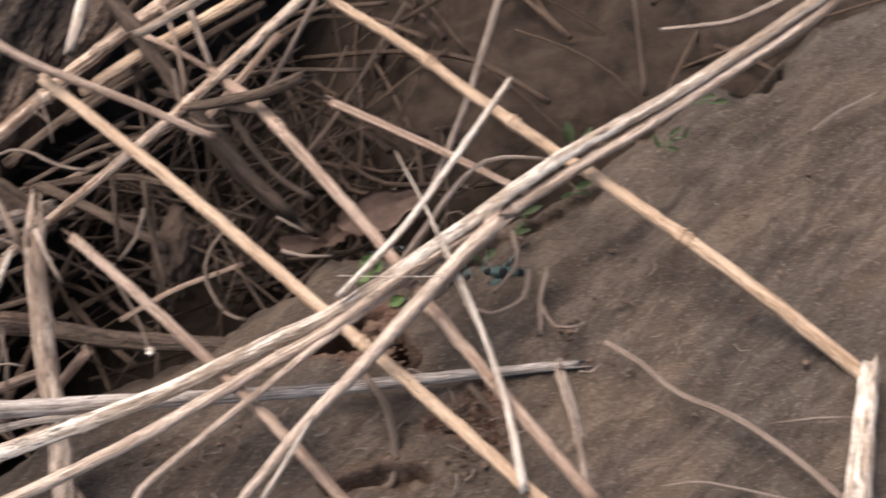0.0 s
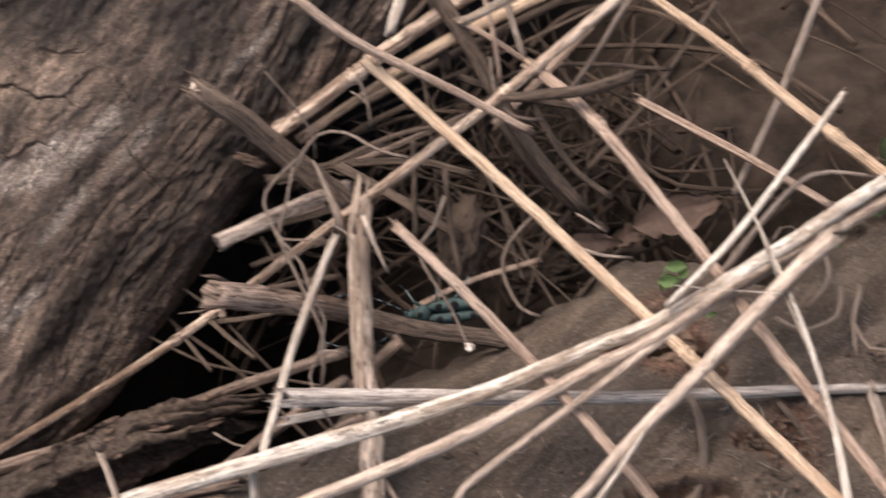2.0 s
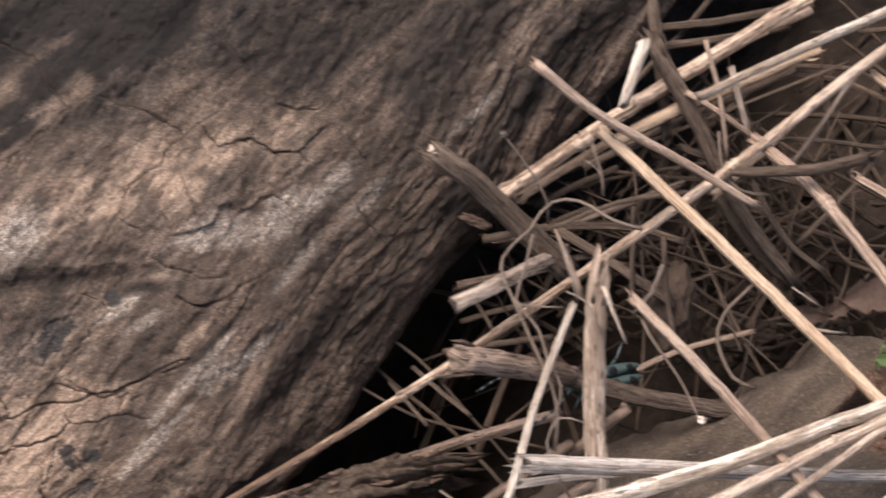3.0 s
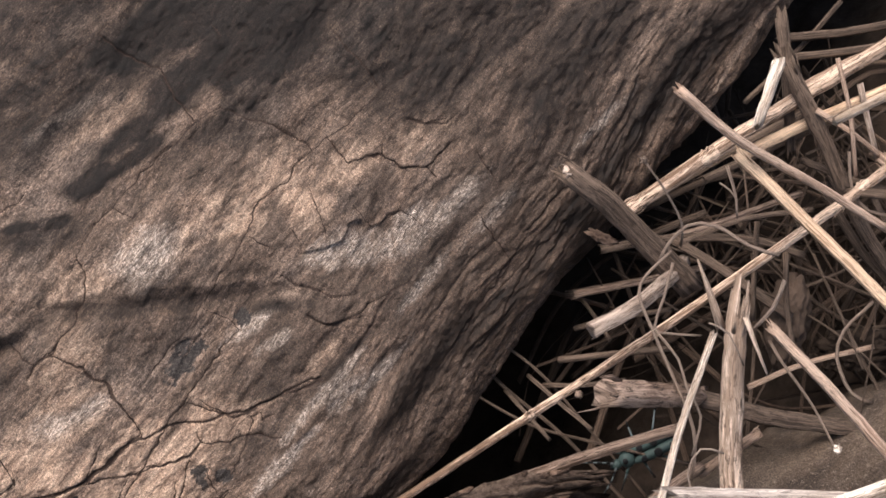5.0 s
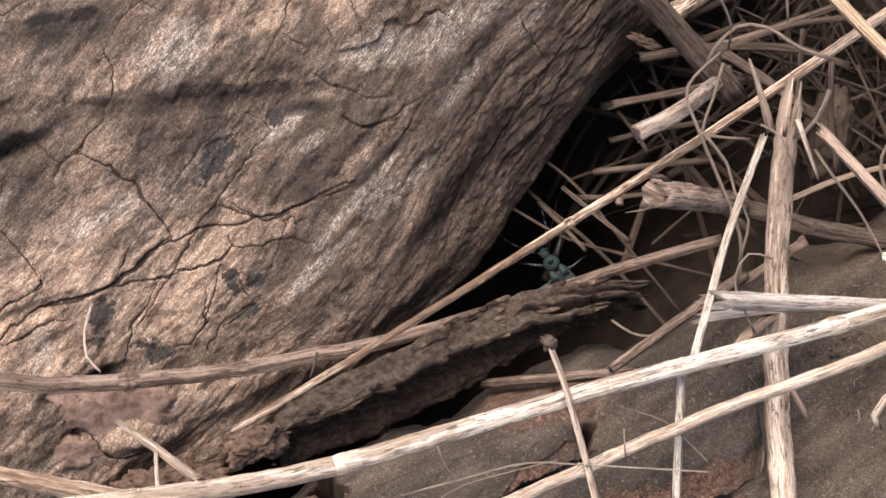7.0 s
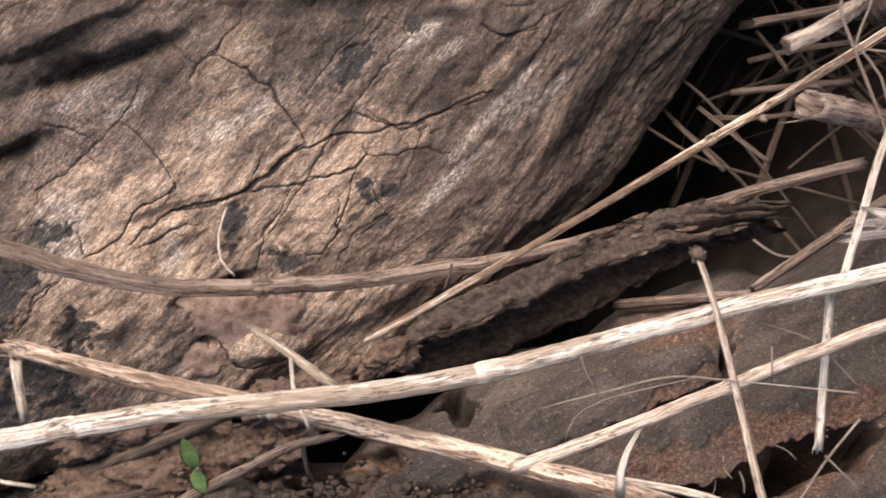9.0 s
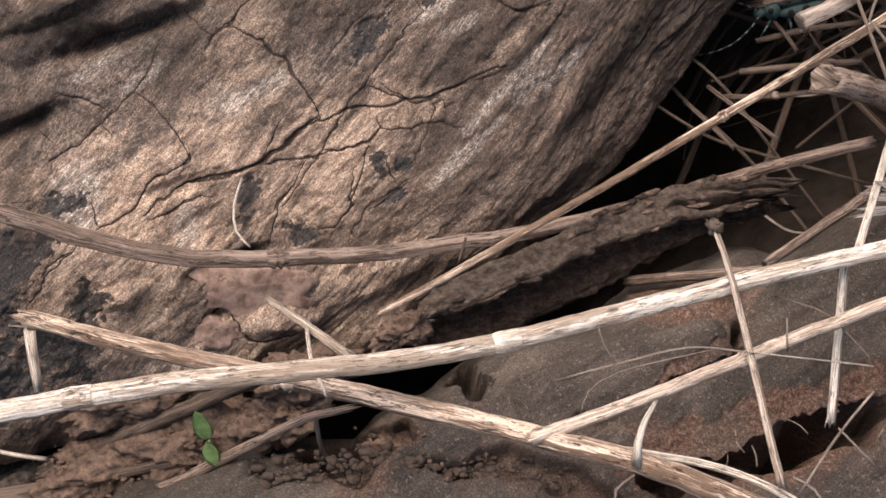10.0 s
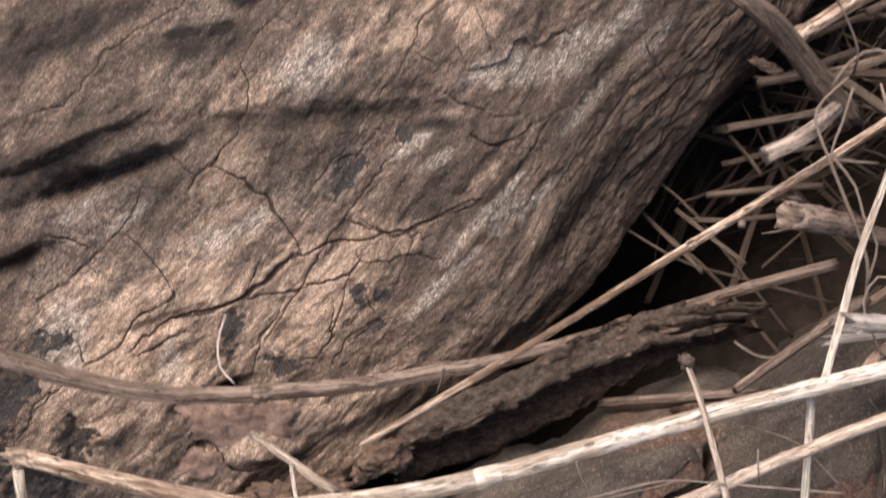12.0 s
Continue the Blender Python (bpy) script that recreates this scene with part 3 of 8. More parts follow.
CRACKS.append(([(-0.3047, -0.0461), (-0.2952, -0.0441), (-0.2867, -0.0414), (-0.2807, -0.0379), (-0.2746, -0.035), (-0.266, -0.0278), (-0.2586, -0.0249), (-0.2525, -0.0227), (-0.2438, -0.0218), (-0.2364, -0.019), (-0.2277, -0.0169), (-0.2189, -0.0134), (-0.2113, -0.0093), (-0.2036, -0.0077)], 0.00090, 0.0036))
CRACKS.append(([(-0.2474, -0.0152), (-0.2401, -0.0175), (-0.2339, -0.0197)], 0.00060, 0.0024))
CRACKS.append(([(-0.244, -0.0289), (-0.2384, -0.0288), (-0.2328, -0.027), (-0.2266, -0.0254), (-0.2166, -0.0261)], 0.00060, 0.0026))
CRACKS.append(([(-0.2613, -0.0357), (-0.254, -0.0353), (-0.2478, -0.0333), (-0.244, -0.0289), (-0.2451, -0.0256)], 0.00050, 0.0024))
CRACKS.append(([(-0.2283, -0.0188), (-0.2265, -0.0215), (-0.2278, -0.0266), (-0.2305, -0.0343), (-0.2344, -0.0394)], 0.00040, 0.0020))
CRACKS.append(([(-0.2277, -0.0195), (-0.224, -0.0177), (-0.2234, -0.021), (-0.219, -0.0193)], 0.00040, 0.0020))
CRACKS.append(([(-0.2478, -0.0339), (-0.2493, -0.0423), (-0.2519, -0.0474), (-0.2534, -0.0546)], 0.00050, 0.0024))
CRACKS.append(([(-0.2472, -0.0544), (-0.2409, -0.0496), (-0.2346, -0.0454)], 0.00060, 0.0026))
CRACKS.append(([(-0.2418, -0.0376), (-0.2407, -0.0429), (-0.2389, -0.0457)], 0.00040, 0.0020))
CRACKS.append(([(-0.2807, -0.0385), (-0.2711, -0.0391), (-0.2638, -0.0382)], 0.00040, 0.0020))
CRACKS.append(([(-0.2177, 0.0287), (-0.2108, 0.024), (-0.2057, 0.0232), (-0.1994, 0.0217), (-0.1955, 0.0213)], 0.00030, 0.0026))
CRACKS.append(([(-0.2084, 0.0142), (-0.2033, 0.0113), (-0.1982, 0.0105), (-0.1891, 0.0154), (-0.18, 0.021)], 0.00030, 0.0030))
CRACKS.append(([(-0.3045, -0.0398), (-0.3015, -0.0387), (-0.3026, -0.0336)], 0.00030, 0.0014))
CRACKS.append(([(-0.2304, 0.0098), (-0.236, 0.0138), (-0.2434, 0.0179)], 0.00030, 0.0012))
CRACKS.append(([(-0.2813, -0.0378), (-0.2769, -0.0304), (-0.2744, -0.0267)], 0.00040, 0.0016))
CRACKS.append(([(-0.3113, 0.0007), (-0.3136, -0.0076), (-0.3187, -0.0159), (-0.3273, -0.0259), (-0.3376, -0.0342), (-0.3444, -0.038)], 0.00060, 0.0026))
CRACKS.append(([(-0.3443, -0.0189), (-0.3375, -0.0195), (-0.3284, -0.0224)], 0.00050, 0.0020))
CRACKS.append(([(-0.3187, -0.0176), (-0.3124, -0.0224), (-0.3067, -0.0301), (-0.3022, -0.0373)], 0.00060, 0.0026))
CRACKS.append(([(-0.2986, -0.0028), (-0.2963, 0.0014), (-0.29, 0.0062)], 0.00050, 0.0022))
CRACKS.append(([(-0.3022, -0.0379), (-0.3103, -0.0427), (-0.3173, -0.0486), (-0.3203, -0.054), (-0.3301, -0.0599)], 0.00070, 0.0030))
CRACKS.append(([(-0.3174, -0.0553), (-0.3104, -0.0506), (-0.3058, -0.0464), (-0.2965, -0.0434), (-0.2872, -0.0411), (-0.2825, -0.0387), (-0.2754, -0.0345), (-0.2683, -0.0291), (-0.2636, -0.0255)], 0.00110, 0.0036))
CRACKS.append(([(-0.2819, -0.0393), (-0.2731, -0.0388), (-0.2648, -0.0377), (-0.2565, -0.0353), (-0.247, -0.033), (-0.2434, -0.0281)], 0.00050, 0.0024))
CRACKS.append(([(-0.2708, -0.0463), (-0.2756, -0.0536), (-0.2782, -0.0649)], 0.00040, 0.0022))
CRACKS.append(([(-0.2524, -0.0416), (-0.2537, -0.0503), (-0.2519, -0.0529), (-0.258, -0.0604), (-0.2639, -0.0615)], 0.00050, 0.0024))
CRACKS.append(([(-0.2349, -0.0445), (-0.2422, -0.0494), (-0.2483, -0.0543), (-0.252, -0.0619)], 0.00060, 0.0026))
CRACKS.append(([(-0.3152, -0.0566), (-0.3071, -0.0536), (-0.3035, -0.0507), (-0.2943, -0.049)], 0.00040, 0.0018))
CRACKS.append(([(-0.3451, -0.0712), (-0.3393, -0.0671)], 0.00050, 0.0020))
CRACKS.append(([(-0.2672, -0.0389), (-0.2744, -0.0511), (-0.2792, -0.056)], 0.00040, 0.0018))
CRACKS.append(([(-0.3483, -0.0269), (-0.3467, -0.0222), (-0.3422, -0.0192), (-0.3354, -0.0202), (-0.3274, -0.0229)], 0.00040, 0.0020))
CRACKS.append(([(-0.3494, -0.0269), (-0.3471, -0.031), (-0.3448, -0.0332)], 0.00040, 0.0016))
CRACKS.append(([(-0.3683, -0.039), (-0.3654, -0.0447), (-0.3614, -0.0517)], 0.00050, 0.0020))
CRACKS.append(([(-0.3733, -0.0844), (-0.3664, -0.0729), (-0.3625, -0.067), (-0.3642, -0.0617)], 0.00050, 0.0020))
CRACKS.append(([(-0.352, -0.0856), (-0.3474, -0.0765), (-0.3371, -0.0656)], 0.00050, 0.0022))
CRACKS.append(([(-0.3326, -0.0524), (-0.3303, -0.0584)], 0.00040, 0.0018))
CRACKS.append(([(-0.3126, -0.0558), (-0.3051, -0.0521), (-0.2993, -0.0502)], 0.00040, 0.0016))
CRACKS.append(([(-0.3441, -0.0385), (-0.3443, -0.0414)], 0.00030, 0.0014))
CRACKS.append(([(-0.3552, -0.0521), (-0.3496, -0.0515), (-0.3468, -0.055)], 0.00030, 0.0014))
CRACKS.append(([(-0.3284, -0.027), (-0.3255, -0.0311)], 0.00030, 0.0012))
CRACKS.append(([(-0.297, -0.0906), (-0.2908, -0.0878), (-0.2883, -0.0938), (-0.2823, -0.0984), (-0.2716, -0.0975), (-0.2634, -0.0918)], 0.00100, 0.0030))
CRACKS.append(([(-0.2436, -0.0139), (-0.2327, -0.0201), (-0.2202, -0.0135), (-0.2037, -0.0087)], 0.00070, 0.0022))
CRACKS.append(([(-0.3569, 0.014), (-0.3467, 0.0203), (-0.3364, 0.0223), (-0.3246, 0.0386), (-0.3003, 0.0562)], 0.00060, 0.0020))
CRACKS.append(([(-0.1919, 0.0523), (-0.1894, 0.0483), (-0.1855, 0.0443), (-0.181, 0.0466), (-0.1757, 0.0492), (-0.1711, 0.047), (-0.1685, 0.044)], 0.00030, 0.0010))
PATCHES.append((0, -0.2573, -0.0431, 0.0222, 0.0130, 38))
PATCHES.append((0, -0.2678, -0.0505, 0.0167, 0.0111, 50))
PATCHES.append((0, -0.2326, -0.0219, 0.0130, 0.0041, 25))
PATCHES.append((0, -0.3114, -0.0386, 0.0204, 0.0056, 35))
PATCHES.append((0, -0.3182, -0.0526, 0.0204, 0.0056, 30))
PATCHES.append((0, -0.3216, -0.0670, 0.0167, 0.0074, 35))
PATCHES.append((0, -0.2838, -0.0861, 0.0167, 0.0083, 10))
PATCHES.append((0, -0.2938, -0.0344, 0.0111, 0.0074, 20))
PATCHES.append((0, -0.2833, 0.0023, 0.0111, 0.0074, 30))
PATCHES.append((0, -0.2278, 0.0502, 0.0130, 0.0041, 52))
PATCHES.append((0, -0.2433, -0.0237, 0.0111, 0.0074, 45))
PATCHES.append((0, -0.2868, -0.0367, 0.0167, 0.0056, 25))
PATCHES.append((7, -0.2240, 0.0559, 0.0204, 0.0093, 50))
PATCHES.append((7, -0.2090, 0.0538, 0.0093, 0.0111, 10))
PATCHES.append((7, -0.1742, 0.0730, 0.0167, 0.0074, 25))
PATCHES.append((7, -0.2445, 0.0448, 0.0148, 0.0074, 50))
PATCHES.append((7, -0.2924, -0.0452, 0.0222, 0.0093, 30))
PATCHES.append((7, -0.3132, -0.0780, 0.0222, 0.0074, 25))
PATCHES.append((7, -0.1898, 0.0672, 0.0148, 0.0074, 30))
PATCHES.append((7, -0.2809, 0.0229, 0.0148, 0.0111, 30))
PATCHES.append((7, -0.2865, -0.0179, 0.0204, 0.0111, 35))
PATCHES.append((7, -0.2722, 0.0829, 0.0222, 0.0074, 35))
PATCHES.append((7, -0.2633, -0.0265, 0.0222, 0.0130, 35))
PATCHES.append((7, -0.2021, -0.0007, 0.0111, 0.0037, 35))
PATCHES.append((7, -0.3335, -0.0369, 0.0167, 0.0056, 35))
PATCHES.append((0, -0.3234, -0.0752, 0.0259, 0.0111, 28))
PATCHES.append((0, -0.3349, -0.0676, 0.0148, 0.0074, 25))
PATCHES.append((0, -0.3112, -0.0681, 0.0204, 0.0074, 20))
PATCHES.append((0, -0.2557, -0.0778, 0.0241, 0.0074, 20))
PATCHES.append((0, -0.2956, -0.1035, 0.0296, 0.0074, 12))
PATCHES.append((0, -0.2491, -0.0950, 0.0204, 0.0067, 20))
PATCHES.append((7, -0.3155, -0.0905, 0.0333, 0.0111, 20))
PATCHES.append((7, -0.2375, -0.0708, 0.0259, 0.0093, 35))
PATCHES.append((3, -0.2939, -0.0886, 0.0048, 0.0026, 10))
PATCHES.append((1, -0.2499, 0.0010, 0.0037, 0.0074, -38))
PATCHES.append((1, -0.2469, 0.0041, 0.0030, 0.0033, 0))
PATCHES.append((1, -0.2290, 0.0135, 0.0026, 0.0026, 0))
PATCHES.append((1, -0.2850, -0.0513, 0.0028, 0.0074, -8))
PATCHES.append((1, -0.2686, -0.0615, 0.0052, 0.0031, -15))
PATCHES.append((1, -0.2388, -0.0495, 0.0037, 0.0044, 10))
PATCHES.append((1, -0.2453, -0.0372, 0.0041, 0.0019, 20))
PATCHES.append((1, -0.2427, -0.0428, 0.0022, 0.0033, 0))
PATCHES.append((1, -0.3413, -0.0531, 0.0045, 0.0028, 10))
PATCHES.append((1, -0.3515, -0.0684, 0.0048, 0.0111, -35))
PATCHES.append((1, -0.3306, -0.0831, 0.0037, 0.0019, 15))
PATCHES.append((1, -0.3552, -0.1075, 0.0093, 0.0111, 30))
PATCHES.append((1, -0.3605, -0.0777, 0.0056, 0.0130, -20))
PATCHES.append((1, -0.3338, -0.0852, 0.0056, 0.0093, -10))
PATCHES.append((1, -0.2364, -0.0396, 0.0026, 0.0041, -20))
# kinds 6, 9, 10 darken: real smears, and painted shade of flank and folds
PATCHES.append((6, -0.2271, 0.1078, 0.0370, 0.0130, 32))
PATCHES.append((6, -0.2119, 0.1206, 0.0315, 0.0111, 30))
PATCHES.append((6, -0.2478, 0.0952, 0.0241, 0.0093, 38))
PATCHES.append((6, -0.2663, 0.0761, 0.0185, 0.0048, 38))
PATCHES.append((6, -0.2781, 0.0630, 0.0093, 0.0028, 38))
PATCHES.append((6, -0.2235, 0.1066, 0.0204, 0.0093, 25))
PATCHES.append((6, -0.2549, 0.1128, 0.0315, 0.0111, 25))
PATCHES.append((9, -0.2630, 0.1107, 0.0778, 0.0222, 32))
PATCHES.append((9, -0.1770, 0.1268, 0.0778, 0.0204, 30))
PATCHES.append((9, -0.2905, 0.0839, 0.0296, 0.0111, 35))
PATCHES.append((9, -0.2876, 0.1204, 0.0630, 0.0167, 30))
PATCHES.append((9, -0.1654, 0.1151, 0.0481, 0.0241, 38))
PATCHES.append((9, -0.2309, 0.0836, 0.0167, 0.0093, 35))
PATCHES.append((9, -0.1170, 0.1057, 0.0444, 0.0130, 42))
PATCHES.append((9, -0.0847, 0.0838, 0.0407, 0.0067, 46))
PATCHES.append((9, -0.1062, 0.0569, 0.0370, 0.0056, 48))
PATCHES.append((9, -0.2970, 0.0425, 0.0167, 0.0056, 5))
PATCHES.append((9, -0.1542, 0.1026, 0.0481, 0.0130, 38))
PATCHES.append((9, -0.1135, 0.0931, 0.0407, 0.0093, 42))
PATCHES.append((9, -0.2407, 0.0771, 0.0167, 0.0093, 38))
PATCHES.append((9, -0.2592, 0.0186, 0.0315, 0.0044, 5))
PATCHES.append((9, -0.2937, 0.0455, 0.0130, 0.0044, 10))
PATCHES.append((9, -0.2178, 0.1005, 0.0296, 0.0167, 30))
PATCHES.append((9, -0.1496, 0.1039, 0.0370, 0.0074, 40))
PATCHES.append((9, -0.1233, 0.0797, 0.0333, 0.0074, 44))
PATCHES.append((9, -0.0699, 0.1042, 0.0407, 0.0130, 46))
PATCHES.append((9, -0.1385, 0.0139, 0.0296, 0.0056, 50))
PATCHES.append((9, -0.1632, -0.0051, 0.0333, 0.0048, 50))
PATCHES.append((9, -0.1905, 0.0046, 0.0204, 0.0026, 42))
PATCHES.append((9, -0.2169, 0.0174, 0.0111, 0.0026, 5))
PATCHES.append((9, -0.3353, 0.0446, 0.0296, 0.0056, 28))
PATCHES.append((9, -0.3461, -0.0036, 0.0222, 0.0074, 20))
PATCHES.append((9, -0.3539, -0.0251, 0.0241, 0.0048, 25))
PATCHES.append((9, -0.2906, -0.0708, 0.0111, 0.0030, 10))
# painted shade on the flank, then darker bands higher on the trunk
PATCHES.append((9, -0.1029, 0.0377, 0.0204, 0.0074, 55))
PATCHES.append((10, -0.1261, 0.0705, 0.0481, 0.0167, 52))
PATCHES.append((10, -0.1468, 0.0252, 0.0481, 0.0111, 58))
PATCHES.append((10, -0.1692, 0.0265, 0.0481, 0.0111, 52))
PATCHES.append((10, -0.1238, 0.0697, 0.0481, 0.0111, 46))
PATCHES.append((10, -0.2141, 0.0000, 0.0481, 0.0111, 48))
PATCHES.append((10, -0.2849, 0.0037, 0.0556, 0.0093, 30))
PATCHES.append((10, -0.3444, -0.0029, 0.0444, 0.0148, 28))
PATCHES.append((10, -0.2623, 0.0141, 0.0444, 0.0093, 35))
PATCHES.append((2, -0.1920, 0.0370, 0.0148, 0.0063, 10))
PATCHES.append((2, -0.1745, 0.0425, 0.0130, 0.0048, 40))
PATCHES.append((2, -0.2592, 0.0374, 0.0130, 0.0093, 40))
PATCHES.append((2, -0.2263, 0.0110, 0.0111, 0.0026, 35))
PATCHES.append((2, -0.1567, 0.0521, 0.0148, 0.0037, 44))
PATCHES.append((2, -0.1830, -0.0057, 0.0148, 0.0022, 45))
PATCHES.append((2, -0.1426, 0.0489, 0.0167, 0.0026, 46))
PATCHES.append((2, -0.2177, -0.0370, 0.0130, 0.0022, 50))
PATCHES.append((2, -0.2101, -0.0277, 0.0111, 0.0019, 45))
PATCHES.append((2, -0.1946, -0.0110, 0.0111, 0.0026, 45))
PATCHES.append((2, -0.2248, -0.0430, 0.0130, 0.0026, 50))
PATCHES.append((2, -0.3322, -0.0107, 0.0111, 0.0033, 35))
PATCHES.append((2, -0.3045, -0.0606, 0.0037, 0.0074, -10))
PATCHES.append((2, -0.3368, -0.0510, 0.0074, 0.0130, 0))
PATCHES.append((2, -0.1049, 0.0790, 0.0222, 0.0022, 42))
PATCHES.append((2, -0.2869, 0.0830, 0.0167, 0.0030, 35))
PATCHES.append((2, -0.2901, -0.0196, 0.0074, 0.0037, 20))
PATCHES.append((2, -0.2072, -0.0170, 0.0167, 0.0022, 48))
PATCHES.append((2, -0.2789, -0.0147, 0.0074, 0.0030, 30))
PATCHES.append((2, -0.3185, -0.0139, 0.0111, 0.0037, 35))
PATCHES.append((2, -0.1689, 0.0235, 0.0167, 0.0022, 48))
PATCHES.append((3, -0.3288, -0.0025, 0.0370, 0.0048, 20))
PATCHES.append((3, -0.3538, -0.0294, 0.0204, 0.0033, 28))
PATCHES.append((3, -0.3256, -0.0010, 0.0278, 0.0033, 22))
PATCHES.append((3, -0.2906, -0.0708, 0.0130, 0.0026, 20))
PATCHES.append((8, -0.3321, -0.0843, 0.0067, 0.0074, 0))
PATCHES.append((8, -0.2519, 0.0199, 0.0352, 0.0037, 4))
PATCHES.append((8, -0.3053, -0.0462, 0.0111, 0.0022, 20))
PATCHES.append((4, -0.3235, -0.0807, 0.0085, 0.0041, 20))
PATCHES.append((4, -0.2750, -0.0913, 0.0111, 0.0044, 0))
PATCHES.append((4, -0.3361, 0.0107, 0.0296, 0.0030, 25))


# more smears, with the shade of folds and upper side painted in
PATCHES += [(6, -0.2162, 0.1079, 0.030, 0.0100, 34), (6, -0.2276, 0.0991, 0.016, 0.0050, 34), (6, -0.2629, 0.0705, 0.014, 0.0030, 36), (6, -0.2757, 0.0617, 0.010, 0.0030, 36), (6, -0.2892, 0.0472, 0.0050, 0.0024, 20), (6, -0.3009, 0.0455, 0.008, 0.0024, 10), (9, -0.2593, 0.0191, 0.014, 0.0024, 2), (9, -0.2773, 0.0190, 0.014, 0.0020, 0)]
PATCHES += [(2, -0.2016, 0.0333, 0.0090, 0.0050, 15), (2, -0.1901, 0.0359, 0.0110, 0.0055, 10), (2, -0.1765, 0.0376, 0.0090, 0.0045, 30), (2, -0.1600, 0.0500, 0.0090, 0.0020, 45), (2, -0.2189, 0.0058, 0.0080, 0.0022, 35), (2, -0.1945, -0.0032, 0.0120, 0.0020, 45)]
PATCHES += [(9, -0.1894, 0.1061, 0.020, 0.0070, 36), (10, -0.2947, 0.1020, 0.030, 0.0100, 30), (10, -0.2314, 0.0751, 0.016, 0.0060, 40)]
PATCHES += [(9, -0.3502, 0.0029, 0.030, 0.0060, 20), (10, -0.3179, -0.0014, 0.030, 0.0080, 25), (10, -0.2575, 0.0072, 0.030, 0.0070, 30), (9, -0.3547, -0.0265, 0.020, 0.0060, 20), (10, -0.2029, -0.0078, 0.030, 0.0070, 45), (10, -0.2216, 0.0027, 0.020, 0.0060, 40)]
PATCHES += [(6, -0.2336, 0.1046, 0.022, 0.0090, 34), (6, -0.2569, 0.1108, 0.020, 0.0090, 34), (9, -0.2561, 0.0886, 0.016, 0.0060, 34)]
PATCHES += [(1, -0.3430, -0.1010, 0.0100, 0.0075, 30), (1, -0.3500, -0.0960, 0.0080, 0.0090, 10)]
# lines, the side that drops, how deep, and how far the drop reaches
LEDGES = [
    ([(-0.2096, 0.0316), (-0.2084, 0.0356), (-0.2016, 0.0370), (-0.1954, 0.0400), (-0.1938, 0.0454), (-0.1896, 0.0463), (-0.1867, 0.0435), (-0.1832, 0.0446), (-0.1807, 0.0479), (-0.1764, 0.0490), (-0.1715, 0.0460)], -1, 0.0013, 0.010),
    ([(-0.2006, 0.0740), (-0.1955, 0.0687), (-0.1940, 0.0658), (-0.1888, 0.0675), (-0.1830, 0.0694), (-0.1807, 0.0665), (-0.1753, 0.0645), (-0.1668, 0.0650), (-0.1632, 0.0685), (-0.1565, 0.0738), (-0.1494, 0.0768)], -1, 0.0008, 0.008),
    ([(-0.2084, 0.0166), (-0.2066, 0.0131), (-0.2015, 0.0109), (-0.1962, 0.0123), (-0.1938, 0.0155)], -1, 0.0008, 0.006),
    ([(-0.2171, 0.0281), (-0.2130, 0.0264), (-0.2102, 0.0236), (-0.2046, 0.0239), (-0.2027, 0.0223), (-0.1941, 0.0212)], 1, 0.0007, 0.005),
    ([(-0.2366, 0.0847), (-0.2276, 0.0824), (-0.2163, 0.0769), (-0.2088, 0.0734), (-0.2056, 0.0699)], 1, 0.0006, 0.012),
]


